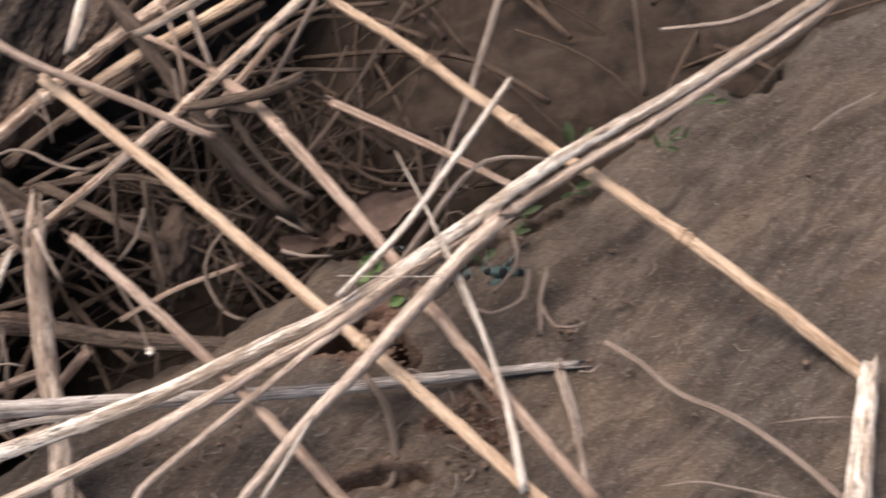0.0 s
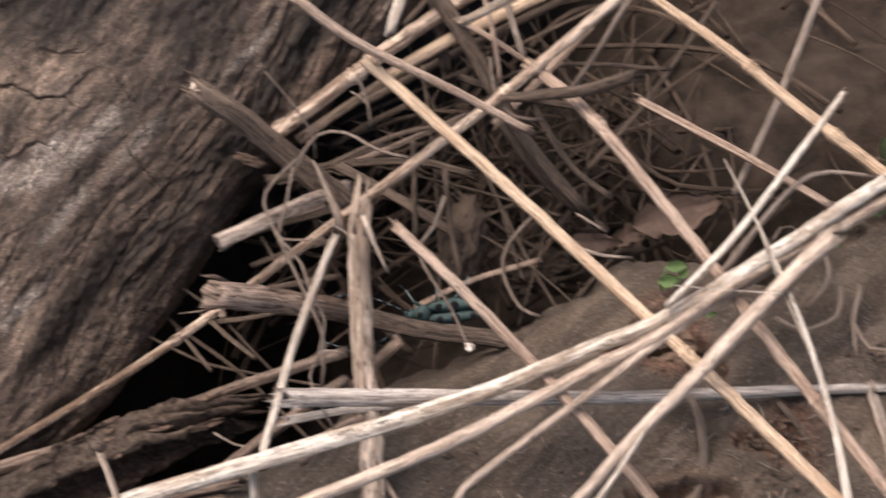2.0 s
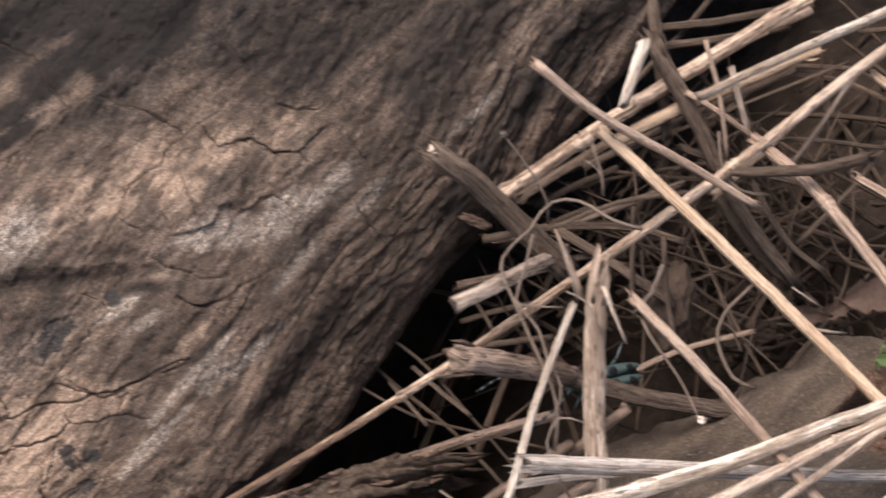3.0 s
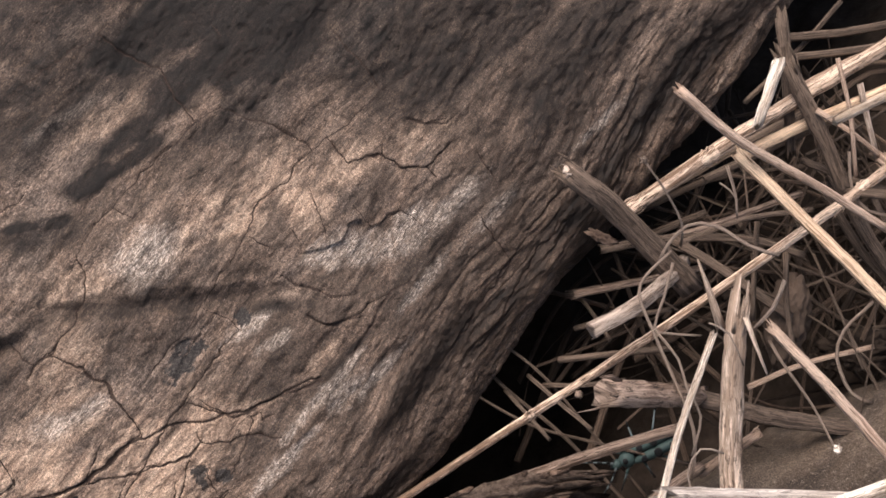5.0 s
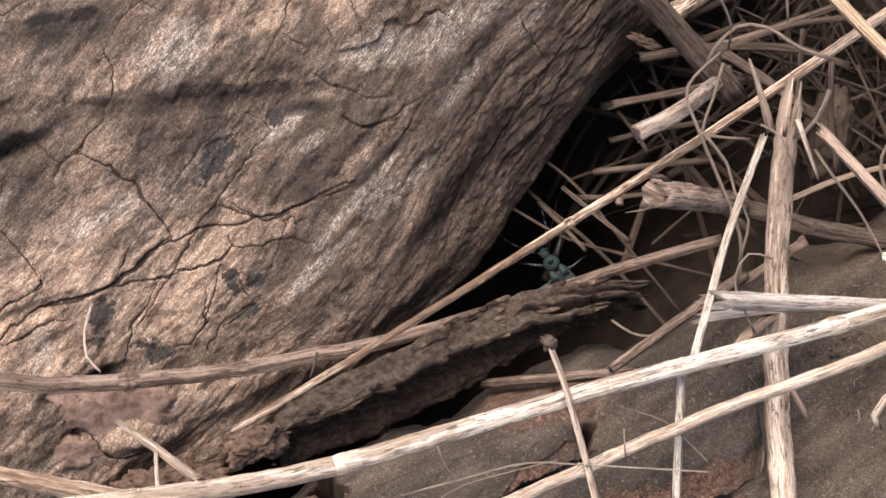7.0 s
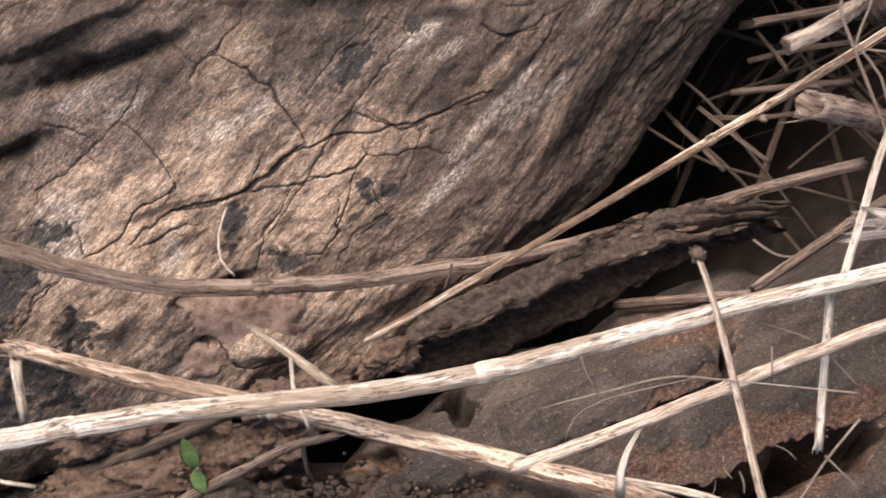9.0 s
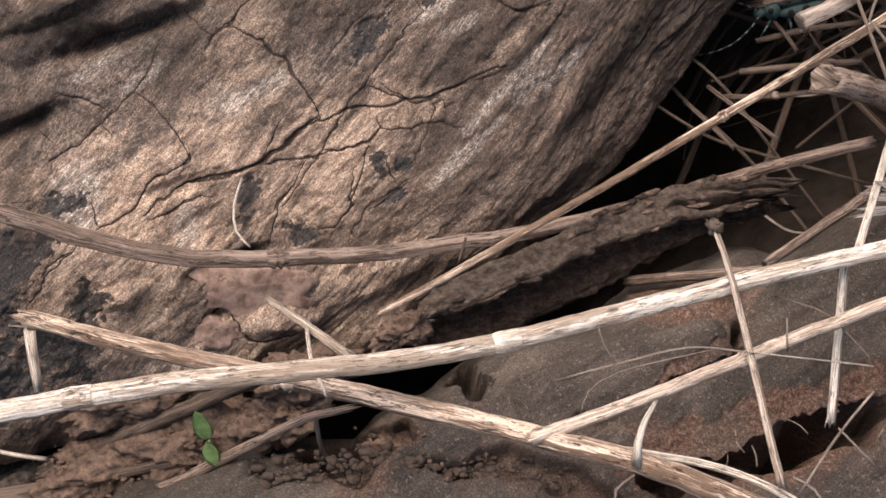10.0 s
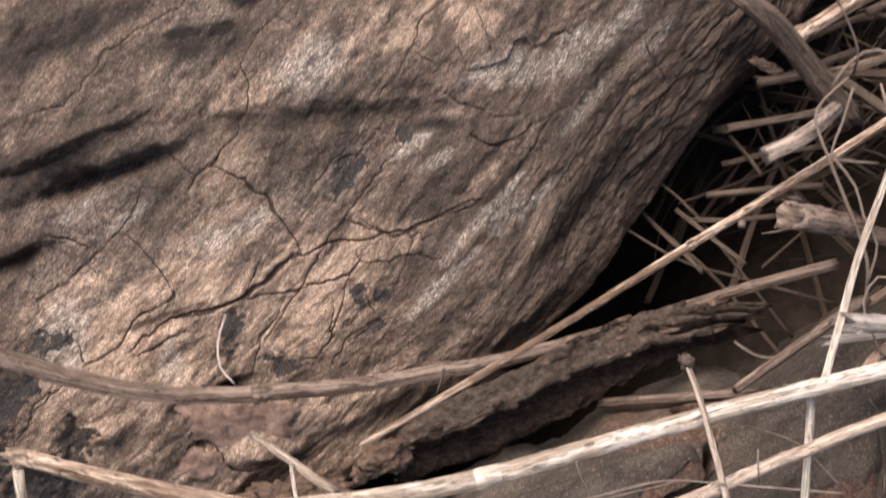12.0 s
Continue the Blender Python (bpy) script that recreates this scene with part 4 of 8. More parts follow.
def trunk():
    a = np.concatenate([np.linspace(-0.50, -0.29, 24), np.arange(-0.289, 0.19, 0.00045), np.linspace(0.192, 0.60, 30)])
    low, top = np.radians(np.linspace(-160, -24, 24)), np.radians(np.arange(-23.5, 104, 0.165))
    th = np.concatenate([low, top, np.radians(np.linspace(106, 196, 19))])
    A, T = np.meshgrid(a, th, indexing="ij")
    c0 = np.interp(A, FOOT_A, FOOT_C) + 0.0022 * np.sin(A * 26 + 1)
    half = 0.165
    C = c0 + half - half * np.cos(T)
    height = np.where(T > 0, 0.052, 0.13)
    Wd = -0.060 - 0.2 * A + height * np.sin(T)
    # slow swells and hollows, then ridges along the grain
    flank = np.clip(1.12 - np.abs(T) / 1.2, 0, 1)
    flank = flank * flank * (3 - 2 * flank)
    bend = 0.005 * fbm(A * 9, C * 9, 21, 3)
    relief = 0.0032 * fbm(A * 11, C * 24, 11, 3) + (0.0004 + 0.0011 * flank) * fbm(A * 22, (C + bend) * 66, 12, 4, 0.55) - 0.0016 * flank * np.clip(fbm(A * 12, A * 0 + C * 14, 17, 2) + 0.35, 0, 1) * np.clip(1 - 2.6 * np.abs(fbm(A * 13, (C + bend) * 95, 18, 4, 0.6)), 0, 1) + 0.0006 * fbm(A * 60, C * 75, 15, 4)
    relief += 0.0003 * fbm(A * 90, (C + bend) * 420, 13, 3) + 0.0004 * fbm(A * 260, C * 260, 14, 3)
    U = EDGE_U + AX * A - AY * C
    V = EDGE_V + AY * A + AX * C
    jag = 0.0009 * fbm(U * 150, V * 150, 31, 4)
    jag2 = 0.0009 * fbm(U * 150, V * 150, 32, 4)
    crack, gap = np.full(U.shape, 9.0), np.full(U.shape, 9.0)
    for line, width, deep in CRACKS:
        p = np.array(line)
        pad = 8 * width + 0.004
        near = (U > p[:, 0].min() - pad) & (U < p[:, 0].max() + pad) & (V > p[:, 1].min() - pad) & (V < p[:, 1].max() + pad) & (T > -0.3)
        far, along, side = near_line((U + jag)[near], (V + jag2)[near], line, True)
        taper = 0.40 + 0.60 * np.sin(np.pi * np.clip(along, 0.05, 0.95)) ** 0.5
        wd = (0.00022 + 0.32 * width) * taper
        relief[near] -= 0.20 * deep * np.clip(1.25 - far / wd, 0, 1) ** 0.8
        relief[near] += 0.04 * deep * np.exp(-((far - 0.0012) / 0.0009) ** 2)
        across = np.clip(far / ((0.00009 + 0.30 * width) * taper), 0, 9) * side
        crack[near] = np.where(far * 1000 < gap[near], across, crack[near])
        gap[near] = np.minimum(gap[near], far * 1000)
    # edges of peeled layers: the wood drops on one side and slowly rises again
    for line, which, drop, reach in LEDGES:
        p = np.array(line)
        near = (U > p[:, 0].min() - reach) & (U < p[:, 0].max() + reach) & (V > p[:, 1].min() - reach) & (V < p[:, 1].max() + reach) & (T > -0.3)
        far, along, hand = near_line((U + 0.5 * jag)[near], (V + 0.5 * jag2)[near], line, True)
        fade = np.clip(np.minimum(along, 1 - along) / 0.18, 0, 1)
        k = np.clip(1 - far / reach, 0, 1)
        relief[near] -= drop * fade * k * k * np.clip(0.5 + which * hand * far / 0.0006, 0, 1)
    wear = np.zeros((*U.shape, 4))
    rough, torn = fbm(U * 70, V * 70, 40, 3), fbm(U * 230, V * 230, 41, 4, 0.65)
    for kind, pu, pv, ru, rv, turn in PATCHES:
        co, si = math.cos(radians(turn)), math.sin(radians(turn))
        du, dv = U - pu, V - pv
        far = np.hypot((du * co + dv * si) / ru, (dv * co - du * si) / rv)
        far = far + (0.45 * rough + 0.55 * torn if kind == 1 else 0.30 * rough)
        k = np.clip(1.5 - far, 0, 1)
        if kind == 3:
            relief -= 0.0055 * np.clip(1.3 - far, 0, 1) ** 1.5
        elif kind == 4:
            relief += 0.005 * np.clip(1.3 - far, 0, 1)
        elif kind == 8:
            relief -= 0.0022 * np.clip(1.4 - far, 0, 1)
        else:
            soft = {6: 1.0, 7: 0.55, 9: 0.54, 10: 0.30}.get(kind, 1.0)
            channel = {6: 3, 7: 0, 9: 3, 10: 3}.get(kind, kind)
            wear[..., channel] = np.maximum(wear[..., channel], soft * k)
            if kind == 1:
                relief -= 0.0006 * np.clip(k * 2, 0, 1)
    nC, nW = -np.cos(T) / half, np.sin(T) / np.maximum(height, 1e-6)
    nn = np.hypot(nC, nW)
    nC, nW = nC / nn, nW / nn
    C2, W2 = C + relief * nC, Wd + relief * nW
    U = EDGE_U + AX * A - AY * C2
    V = EDGE_V + AY * A + AX * C2
    P = np.stack([U, V * 0.8660254 - W2 * 0.5, V * 0.5 + W2 * 0.8660254], -1)
    uv = np.stack([A, C + bend + 0.05 * np.clip(T, -3, 0)], -1)
    ob = new("fallen_trunk", sheet_mesh("fallen_trunk", P, uv, wear=wear, fields=(("stain_shade", wear[..., 3]), ("crack", crack), ("gap", gap), ("flank", flank))))
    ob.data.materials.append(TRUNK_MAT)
    return tagged(ob, "weathered brown tree trunk with cracked bare wood and black scorches", "tree trunk")


def trunk_place(u, v):
    """The trunk's surface at a place of the slope, and its outward lean there."""
    a, c = AX * (u - EDGE_U) + AY * (v - EDGE_V), -AY * (u - EDGE_U) + AX * (v - EDGE_V)
    q = np.clip(1 - (c - np.interp(a, FOOT_A, FOOT_C)) / 0.165, -0.98, 0.98)
    return -0.060 - 0.2 * a + 0.052 * np.sqrt(1 - q * q)


def trunk_flake(owner, label, u, v, ru, rv, turn, lift, material, seed):
    """A thin plate of wood that peels off the trunk, with a ragged outline."""
    r, th = np.meshgrid(np.r_[0, np.linspace(0.2, 1, 9)], np.linspace(0, 2 * np.pi, 49)[:-1], indexing="ij")
    out = 1 + 0.28 * fbm(np.cos(th) * 2 + 9, np.sin(th) * 2 + 9, seed, 4, 0.7)
    du, dv = r * out * ru * np.cos(th), r * out * rv * np.sin(th)
    co, si = math.cos(radians(turn)), math.sin(radians(turn))
    U, V = u + du * co - dv * si, v + du * si + dv * co
    rise = lift * (0.6 + 0.4 * np.clip(fbm(U * 90, V * 90, seed + 1, 3), -1, 1)) * (1 - 0.25 * r**6)
    top = trunk_place(U, V) + rise
    low = trunk_place(U, V) - 0.004
    top = np.concatenate([top, low[-1:]])
    U, V = np.concatenate([U, U[-1:]]), np.concatenate([V, V[-1:]])
    P = np.stack([U, V * 0.8660254 - top * 0.5, V * 0.5 + top * 0.8660254], -1)
    A = AX * (U - EDGE_U) + AY * (V - EDGE_V)
    C = -AY * (U - EDGE_U) + AX * (V - EDGE_V)
    wear = np.zeros((*U.shape, 4))
    me = sheet_mesh("wood_flake", P, np.stack([A, C], -1), closed=True, wear=wear, flip=True, fields=(("crack", 9 + 0 * U), ("gap", 9 + 0 * U)))
    part("wood_flake", me, material, owner, label)


the_trunk = trunk()
trunk_flake(the_trunk, "broad pinkish flake of bare wood", -0.2837, -0.0819, 0.0207, 0.0093, -14, 0.0034, PINK_MAT, 81)
trunk_flake(the_trunk, "small pinkish flake of bare wood", -0.2951, -0.0945, 0.0085, 0.0048, 20, 0.0026, PINK_MAT, 82)
trunk_flake(the_trunk, "knot in the trunk", -0.3249, -0.0801, 0.0063, 0.0030, 25, 0.0035, TRUNK_MAT, 83)


# ---- the flat rotten wood ----
RIM = [(-0.36, -0.161), (-0.31, -0.14), (-0.252, -0.126), (-0.224, -0.101), (-0.162, -0.073), (-0.051, -0.029), (-0.031, -0.02), (-0.006, -0.008), (0.009, 0.004), (0.028, 0.017), (0.061, 0.015), (0.104, 0.027), (0.14, 0.047), (0.176, 0.068), (0.213, 0.083), (0.263, 0.105)]


def slab():
    """A broad flake of rotten wood lying on the soil; RIM is its broken upper edge."""
    x, y = np.meshgrid(np.concatenate([np.arange(-0.42, 0.26, 0.0011), np.linspace(0.262, 0.7, 40)]),
                       np.concatenate([np.linspace(-0.6, -0.202, 30), np.arange(-0.2, 0.16, 0.0011)]))
    rx, ry = np.array(RIM).T
    lip = np.interp(x, rx, ry) + 0.006 * fbm(x * 40, y * 10, 51, 4)
    inside = lip - y
    # grain runs up to the right
    g, h = x * 0.80 + y * 0.60, -x * 0.60 + y * 0.80
    z = -0.0395 + 0.0030 * fbm(g * 9, h * 18, 52, 4) + 0.0006 * fbm(g * 24, h * 110, 53, 5) + 0.0005 * fbm(g * 120, h * 190, 54, 4) + 0.0012 * fbm(g * 28, h * 50, 55, 3)
    rust = np.zeros(x.shape)
    dull = np.clip(fbm(g * 10, h * 22, 57, 4) * 0.9 + np.clip((-0.03 - x) * 14, 0, 0.9) + np.clip((x - 0.13) * 12, 0, 0.6), 0, 1)
    for line, width, deep, red in STEPS:
        far, along = near_line(x + 0.004 * fbm(x * 60, y * 60, 58, 3), y + 0.004 * fbm(x * 60, y * 60, 59, 3), line)
        wd = width * (0.3 + 0.7 * np.sin(np.pi * np.clip(along, 0.03, 0.97)))
        k = np.clip(1.5 - far / wd, 0, 1)
        z -= deep * k * k * (3 - 2 * k)
        rust = np.maximum(rust, red * np.clip(2.6 - far / wd, 0, 1) * (0.4 + 0.6 * np.clip(fbm(x * 90, y * 90, 60, 3) + 0.4, 0, 1)))
    z += rust * 0.0016 * fbm(x * 260, y * 260, 61, 3)
    edge = np.clip(inside / 0.012, -2.6, 1)
    z += np.where(edge < 1, -0.007 * (1 - edge) ** 2.0, 0)
    P = np.stack([x, y, z], -1)
    wear = np.stack([np.clip(rust, 0, 1), dull * (1 - np.clip(rust, 0, 1)), 0 * x], -1)
    ob = new("rotten_wood_slab", sheet_mesh("rotten_wood_slab", P, np.stack([g, h], -1), wear=wear, keep=inside > -0.022))
    ob.data.materials.append(SLAB_MAT)
    tagged(ob, "broad flat brown rotten wood with a crumbling edge", "dead wood")


STEPS = []
STEPS.append(([(0.0207, -0.0183), (0.0367, -0.0165), (0.049, -0.0289)], 0.0075, 0.0300, 1.0))
STEPS.append(([(0.0174, -0.0722), (0.0328, -0.0686), (0.0491, -0.0732)], 0.0030, 0.0100, 0.3))
STEPS.append(([(0.0571, -0.0555), (0.0708, -0.0526), (0.0801, -0.066)], 0.0060, 0.0060, 1.0))
STEPS.append(([(-0.1596, -0.1285), (-0.124, -0.1218), (-0.0846, -0.1094)], 0.0075, 0.0360, 1.0))
STEPS.append(([(-0.1648, -0.1247), (-0.1291, -0.1158), (-0.111, -0.109)], 0.0040, 0.0020, 1.0))
STEPS.append(([(-0.2153, -0.1006), (-0.2063, -0.0984)], 0.0060, 0.0300, 0.2))
STEPS.append(([(-0.2627, -0.1236), (-0.2487, -0.1195), (-0.2363, -0.1153)], 0.0100, 0.0300, 0.6))
STEPS.append(([(-0.1279, -0.0803), (-0.1254, -0.086)], 0.0035, 0.0160, 1.0))
STEPS.append(([(-0.1773, -0.0993), (-0.1502, -0.0964), (-0.1265, -0.0899)], 0.0030, 0.0040, 0.2))
STEPS.append(([(-0.2286, -0.1288), (-0.2074, -0.1262), (-0.1826, -0.1298), (-0.1684, -0.1356)], 0.0035, 0.0080, 0.4))
STEPS.append(([(-0.1306, -0.0841), (-0.1232, -0.0861)], 0.0030, 0.0200, 0.2))
STEPS.append(([(0.1896, 0.0697), (0.2114, 0.0786)], 0.0060, 0.0300, 0.0))
STEPS.append(([(0.0758, 0.0072), (0.1024, 0.0212), (0.1292, 0.0331)], 0.0040, 0.0080, 0.0))
STEPS.append(([(-0.1314, -0.0657), (-0.124, -0.0733)], 0.0050, 0.0100, 1.0))
STEPS.append(([(-0.1563, -0.1247), (-0.1313, -0.1169), (-0.1076, -0.107), (-0.091, -0.0983)], 0.0060, 0.0015, 1.0))
STEPS.append(([(-0.1135, -0.1171), (-0.0953, -0.1104), (-0.0788, -0.1046)], 0.0070, 0.0400, 0.4))
STEPS.append(([(-0.1667, -0.0741), (-0.1445, -0.0718), (-0.1258, -0.0626)], 0.0060, 0.0010, 0.8))
slab()


def wood_plate(label, back, front, drop, seed, band, red_from):
    """A layer of rotten wood over the slab, from its back line to a crumbled red lip along its front line."""
    n, m, lipped = 220, 46, 16
    back, front = (smooth_path(k, 0.001) for k in (back, front))
    even = np.linspace(0, 1, n)
    b, f = (np.stack([np.interp(even, np.linspace(0, 1, len(k)), k[:, i]) for i in range(3)], -1) for k in (back, front))
    ragged = 0.0020 * fbm(even * 16, even * 0, seed, 3, 0.6)
    f = f + np.stack([0.3 * ragged, ragged, 0 * ragged], -1)
    q = np.linspace(0, 1, m)[None, :, None]
    top = b[:, None] * (1 - q) + f[:, None] * q
    x, y = top[..., 0], top[..., 1]
    g, h = x * 0.80 + y * 0.60, -x * 0.60 + y * 0.80
    ends = np.clip(np.minimum(even, 1 - even) / 0.10, 0, 1)[:, None]
    rise = 0.0010 * fbm(g * 24, h * 120, seed + 1, 5) + 0.0005 * fbm(x * 180, y * 180, seed + 2, 2)
    rise -= 0.007 * (1 - np.clip(q[..., 0] / 0.16, 0, 1)) ** 2 + 0.008 * (1 - ends) ** 2
    # the rotten front edge slopes down before it breaks off
    gap = np.linalg.norm(f - b, axis=1)[:, None] * (1 - q[..., 0])
    worn = band * (1 + 0.55 * fbm(x * 70, y * 70, seed + 3, 4)) * np.clip((even[:, None] - red_from) / 0.12, 0, 1)
    over = np.clip(1 - gap / np.maximum(worn, 0.0002), 0, 1)
    rise -= 0.0018 * over + 0.0008 * np.clip(over * 5, 0, 1)
    red = np.clip(over * 6, 0, 1) * (0.45 + 0.55 * np.clip(fbm(x * 110, y * 110, seed + 4, 3) + 0.4, 0, 1))
    rise += red * 0.0009 * fbm(x * 300, y * 300, seed + 5, 2)
    top = top + np.stack([0 * rise, 0 * rise, rise], -1)
    k = np.linspace(0, 1, lipped + 1)[None, 1:, None]
    lip = top[:, -1:] + k * np.array([0, 0.0045, -drop]) + (0.0010 * fbm(even[:, None] * 34, k[..., 0] * 3, seed + 6, 2) * k[..., 0])[..., None] * np.array([0.3, -1, 0])
    P = np.concatenate([top, lip], 1)
    wear = np.zeros((*P.shape[:2], 3))
    wear[:, :m, 0], wear[:, m:, 0] = red, 0.75 * np.clip((even[:, None] - red_from) / 0.12, 0.1, 1)
    wear[..., 1] = 0.9 * (1 - wear[..., 0])
    uv = np.stack([P[..., 0] * 0.8 + P[..., 1] * 0.6, -P[..., 0] * 0.6 + P[..., 1] * 0.8 + P[..., 2]], -1)
    ob = new("wood_layer", sheet_mesh("wood_layer", P, uv, wear=wear, flip=True))
    ob.data.materials.append(SLAB_MAT)
    tagged(ob, label, "dead wood")


wood_plate("grey-brown layer of rotten wood with a broken edge", [(-0.2041, -0.1012, -0.033), (-0.1845, -0.0941, -0.033), (-0.1683, -0.0889, -0.033), (-0.1556, -0.0837, -0.033), (-0.1428, -0.0795, -0.033), (-0.1346, -0.0783, -0.033), (-0.1293, -0.0814, -0.033)],
           [(-0.1950, -0.1204, -0.0315), (-0.1756, -0.1134, -0.0315), (-0.1614, -0.1065, -0.0315), (-0.1470, -0.1002, -0.0315), (-0.1361, -0.0950, -0.0315), (-0.1288, -0.0910, -0.0315), (-0.1272, -0.0868, -0.0315)], 0.007, 161, 0.006, 0.55)
wood_plate("layer of rotten wood with a crumbling rust-red lip", [(-0.1716, -0.1139, -0.037), (-0.1591, -0.1061, -0.037), (-0.1445, -0.0991, -0.037), (-0.1299, -0.0921, -0.037), (-0.1205, -0.0832, -0.037), (-0.1056, -0.0770, -0.037), (-0.0907, -0.0726, -0.037), (-0.0779, -0.0683, -0.037), (-0.0643, -0.0640, -0.037)],
           [(-0.1649, -0.1305, -0.034), (-0.1508, -0.1265, -0.034), (-0.1403, -0.1256, -0.034), (-0.1277, -0.1203, -0.034), (-0.1151, -0.1136, -0.034), (-0.1041, -0.1081, -0.034), (-0.0934, -0.1067, -0.034), (-0.0809, -0.1015, -0.034), (-0.0675, -0.0955, -0.036)], 0.012, 171, 0.011, -0.2)

# ---- stems ----
stem("reed_stem", "smooth tan dry reed stem leaning across the hollow", [(-0.0603, 0.0630, 0.0271), (-0.0166, 0.0200, 0.0116), (0.0277, -0.0284, -0.0014), (0.0539, -0.0557, -0.0114), (0.0821, -0.0877, -0.0206), (0.0974, -0.1049, -0.0259)],
     0.00203, 0.00220, STRAW_TAN, "dry stems crossing the hollow", (0.63,), seed=1, ragged=0.003, fray=3, fray_end=2)
stem("reed_stem", "long thin tan dry stem against the trunk", [(-0.2410, -0.0850, -0.0213), (-0.1883, -0.0521, -0.0185), (-0.1376, -0.0164, -0.0233), (-0.0770, 0.0194, -0.0073), (-0.0169, 0.0580, 0.0069), (0.0345, 0.0942, 0.0197), (0.0603, 0.1088, 0.0259)],
     0.00118, 0.00219, STRAW_FLECK, "dry stems crossing the hollow", (0.36, 0.76), seed=2, ragged=0.002, fray=3, fray_end=2)
stem("reed_stem", "grey and orange dry stem leaning into the hollow", [(-0.0051, 0.0726, 0.0072), (0.0079, 0.0573, 0.0077), (0.0201, 0.0383, 0.0083), (0.0491, -0.0046, -0.0050), (0.0614, -0.0268, -0.0085), (0.0869, -0.0681, -0.0174), (0.1056, -0.0972, -0.0238)],
     0.00221, 0.00221, STRAW_PINK, "dry stems crossing the hollow", (0.2, 0.77), seed=3, ragged=0.002, fray=3, fray_end=2)
stem("reed_stem", "orange-brown dry stem lying over the rotten wood", [(0.0386, 0.0954, 0.0135), (0.0662, 0.0716, 0.0067), (0.0833, 0.0553, 0.0007), (0.1139, 0.0263, -0.0079), (0.1285, 0.0119, -0.0093), (0.1692, -0.0250, -0.0237), (0.2056, -0.0620, -0.0381)],
     0.00183, 0.00285, STRAW_TAN, "dry stems crossing the hollow", (0.2, 0.36, 0.68), seed=4, ragged=0.001, fray=3, fray_end=2)
stem("reed_stem", "thick bleached dry stem with peeling skin", [(-0.3606, -0.1320, 0.0092), (-0.3026, -0.1208, 0.0134), (-0.2255, -0.1108, 0.0168), (-0.1734, -0.0953, 0.0120), (-0.1229, -0.0792, 0.0085), (-0.0376, -0.0534, 0.0004), (0.0086, -0.0365, -0.0003), (0.0324, -0.0277, 0.0002), (0.0731, -0.0058, 0.0024), (0.1123, 0.0163, 0.0059), (0.1600, 0.0367, 0.0096), (0.2152, 0.0640, 0.0162)],
     0.00323, 0.00208, STRAW_PEELING, "bundle of long dry stems", (0.065, 0.26, 0.52, 0.76), seed=5, ragged=0.002, sides=16, knob=1.13, fray=3, fray_end=2)
stem("reed_stem", "pale dry stem beside the bleached one", [(-0.1941, -0.1298, 0.0013), (-0.1607, -0.1161, -0.0000), (-0.0928, -0.0861, -0.0012), (-0.0400, -0.0664, -0.0014), (0.0061, -0.0439, -0.0022), (0.0280, -0.0342, -0.0013), (0.0527, -0.0191, 0.0005), (0.0873, -0.0009, -0.0005), (0.1202, 0.0152, 0.0019), (0.1509, 0.0290, 0.0052), (0.2037, 0.0549, 0.0109), (0.2196, 0.0644, 0.0141)],
     0.00196, 0.00199, STRAW_DULL, "bundle of long dry stems", (0.16, 0.5, 0.7), seed=6, ragged=0.004, fray=3, fray_end=2)
stem("reed_stem", "thin pale bent stem under the bundle", [(-0.0384, -0.0870, -0.0087), (-0.0358, -0.0793, -0.0065), (0.0054, -0.0519, -0.0023), (0.0347, -0.0318, -0.0022), (0.0649, -0.0131, -0.0029), (0.0959, 0.0033, -0.0039)],
     0.00114, 0.00152, STRAW_DULL, "bundle of long dry stems", (), seed=7, ragged=0.002, fray=3, fray_end=2)
stem("reed_stem", "pale dry stem splitting at its foot", [(-0.0075, -0.0932, -0.0030), (0.0163, -0.0709, 0.0030), (0.0367, -0.0529, 0.0041), (0.0706, -0.0210, 0.0063), (0.0874, -0.0070, 0.0075)],
     0.00155, 0.00296, STRAW_DULL, "bundle of long dry stems", (), seed=8, ragged=0.006, fray=3, fray_end=2)
stem("reed_stem", "thin split strip of pale stem", [(0.0022, -0.0906, -0.0026), (0.0120, -0.0797, 0.0025), (0.0199, -0.0702, 0.0068)],
     0.00086, 0.00061, STRAW_PALE, "bundle of long dry stems", (), seed=9, ragged=0.004)
stem("reed_stem", "stout brown dry stem across the lower wood", [(-0.3493, -0.0938, -0.0103), (-0.3079, -0.1037, -0.0079), (-0.2488, -0.1160, -0.0034), (-0.1936, -0.1283, -0.0013), (-0.1563, -0.1381, 0.0011), (-0.1212, -0.1514, 0.0003)],
     0.00260, 0.00353, STRAW_FLECK, "dry stems crossing the hollow", (0.36,), seed=10, ragged=0.006, sides=14, fray=5)
stem("reed_stem", "thin brown dry stem in front of the trunk", [(-0.0828, 0.0730, 0.0525), (-0.0620, 0.0621, 0.0382), (-0.0306, 0.0534, 0.0193), (-0.0060, 0.0455, 0.0040)],
     0.00186, 0.00138, STRAW_PINK, "dry stems crossing the hollow", (), seed=11, ragged=0.003, fray=3, fray_end=2)
stem("reed_stem", "brown dry stem beside the trunk", [(-0.0968, 0.0580, -0.0058), (-0.0528, 0.0840, 0.0069), (-0.0158, 0.1041, 0.0162), (0.0172, 0.1224, 0.0245)],
     0.00264, 0.00265, STRAW_FLECK, "stems behind the hollow", (0.3,), seed=12, ragged=0.002, fray=3, fray_end=2)
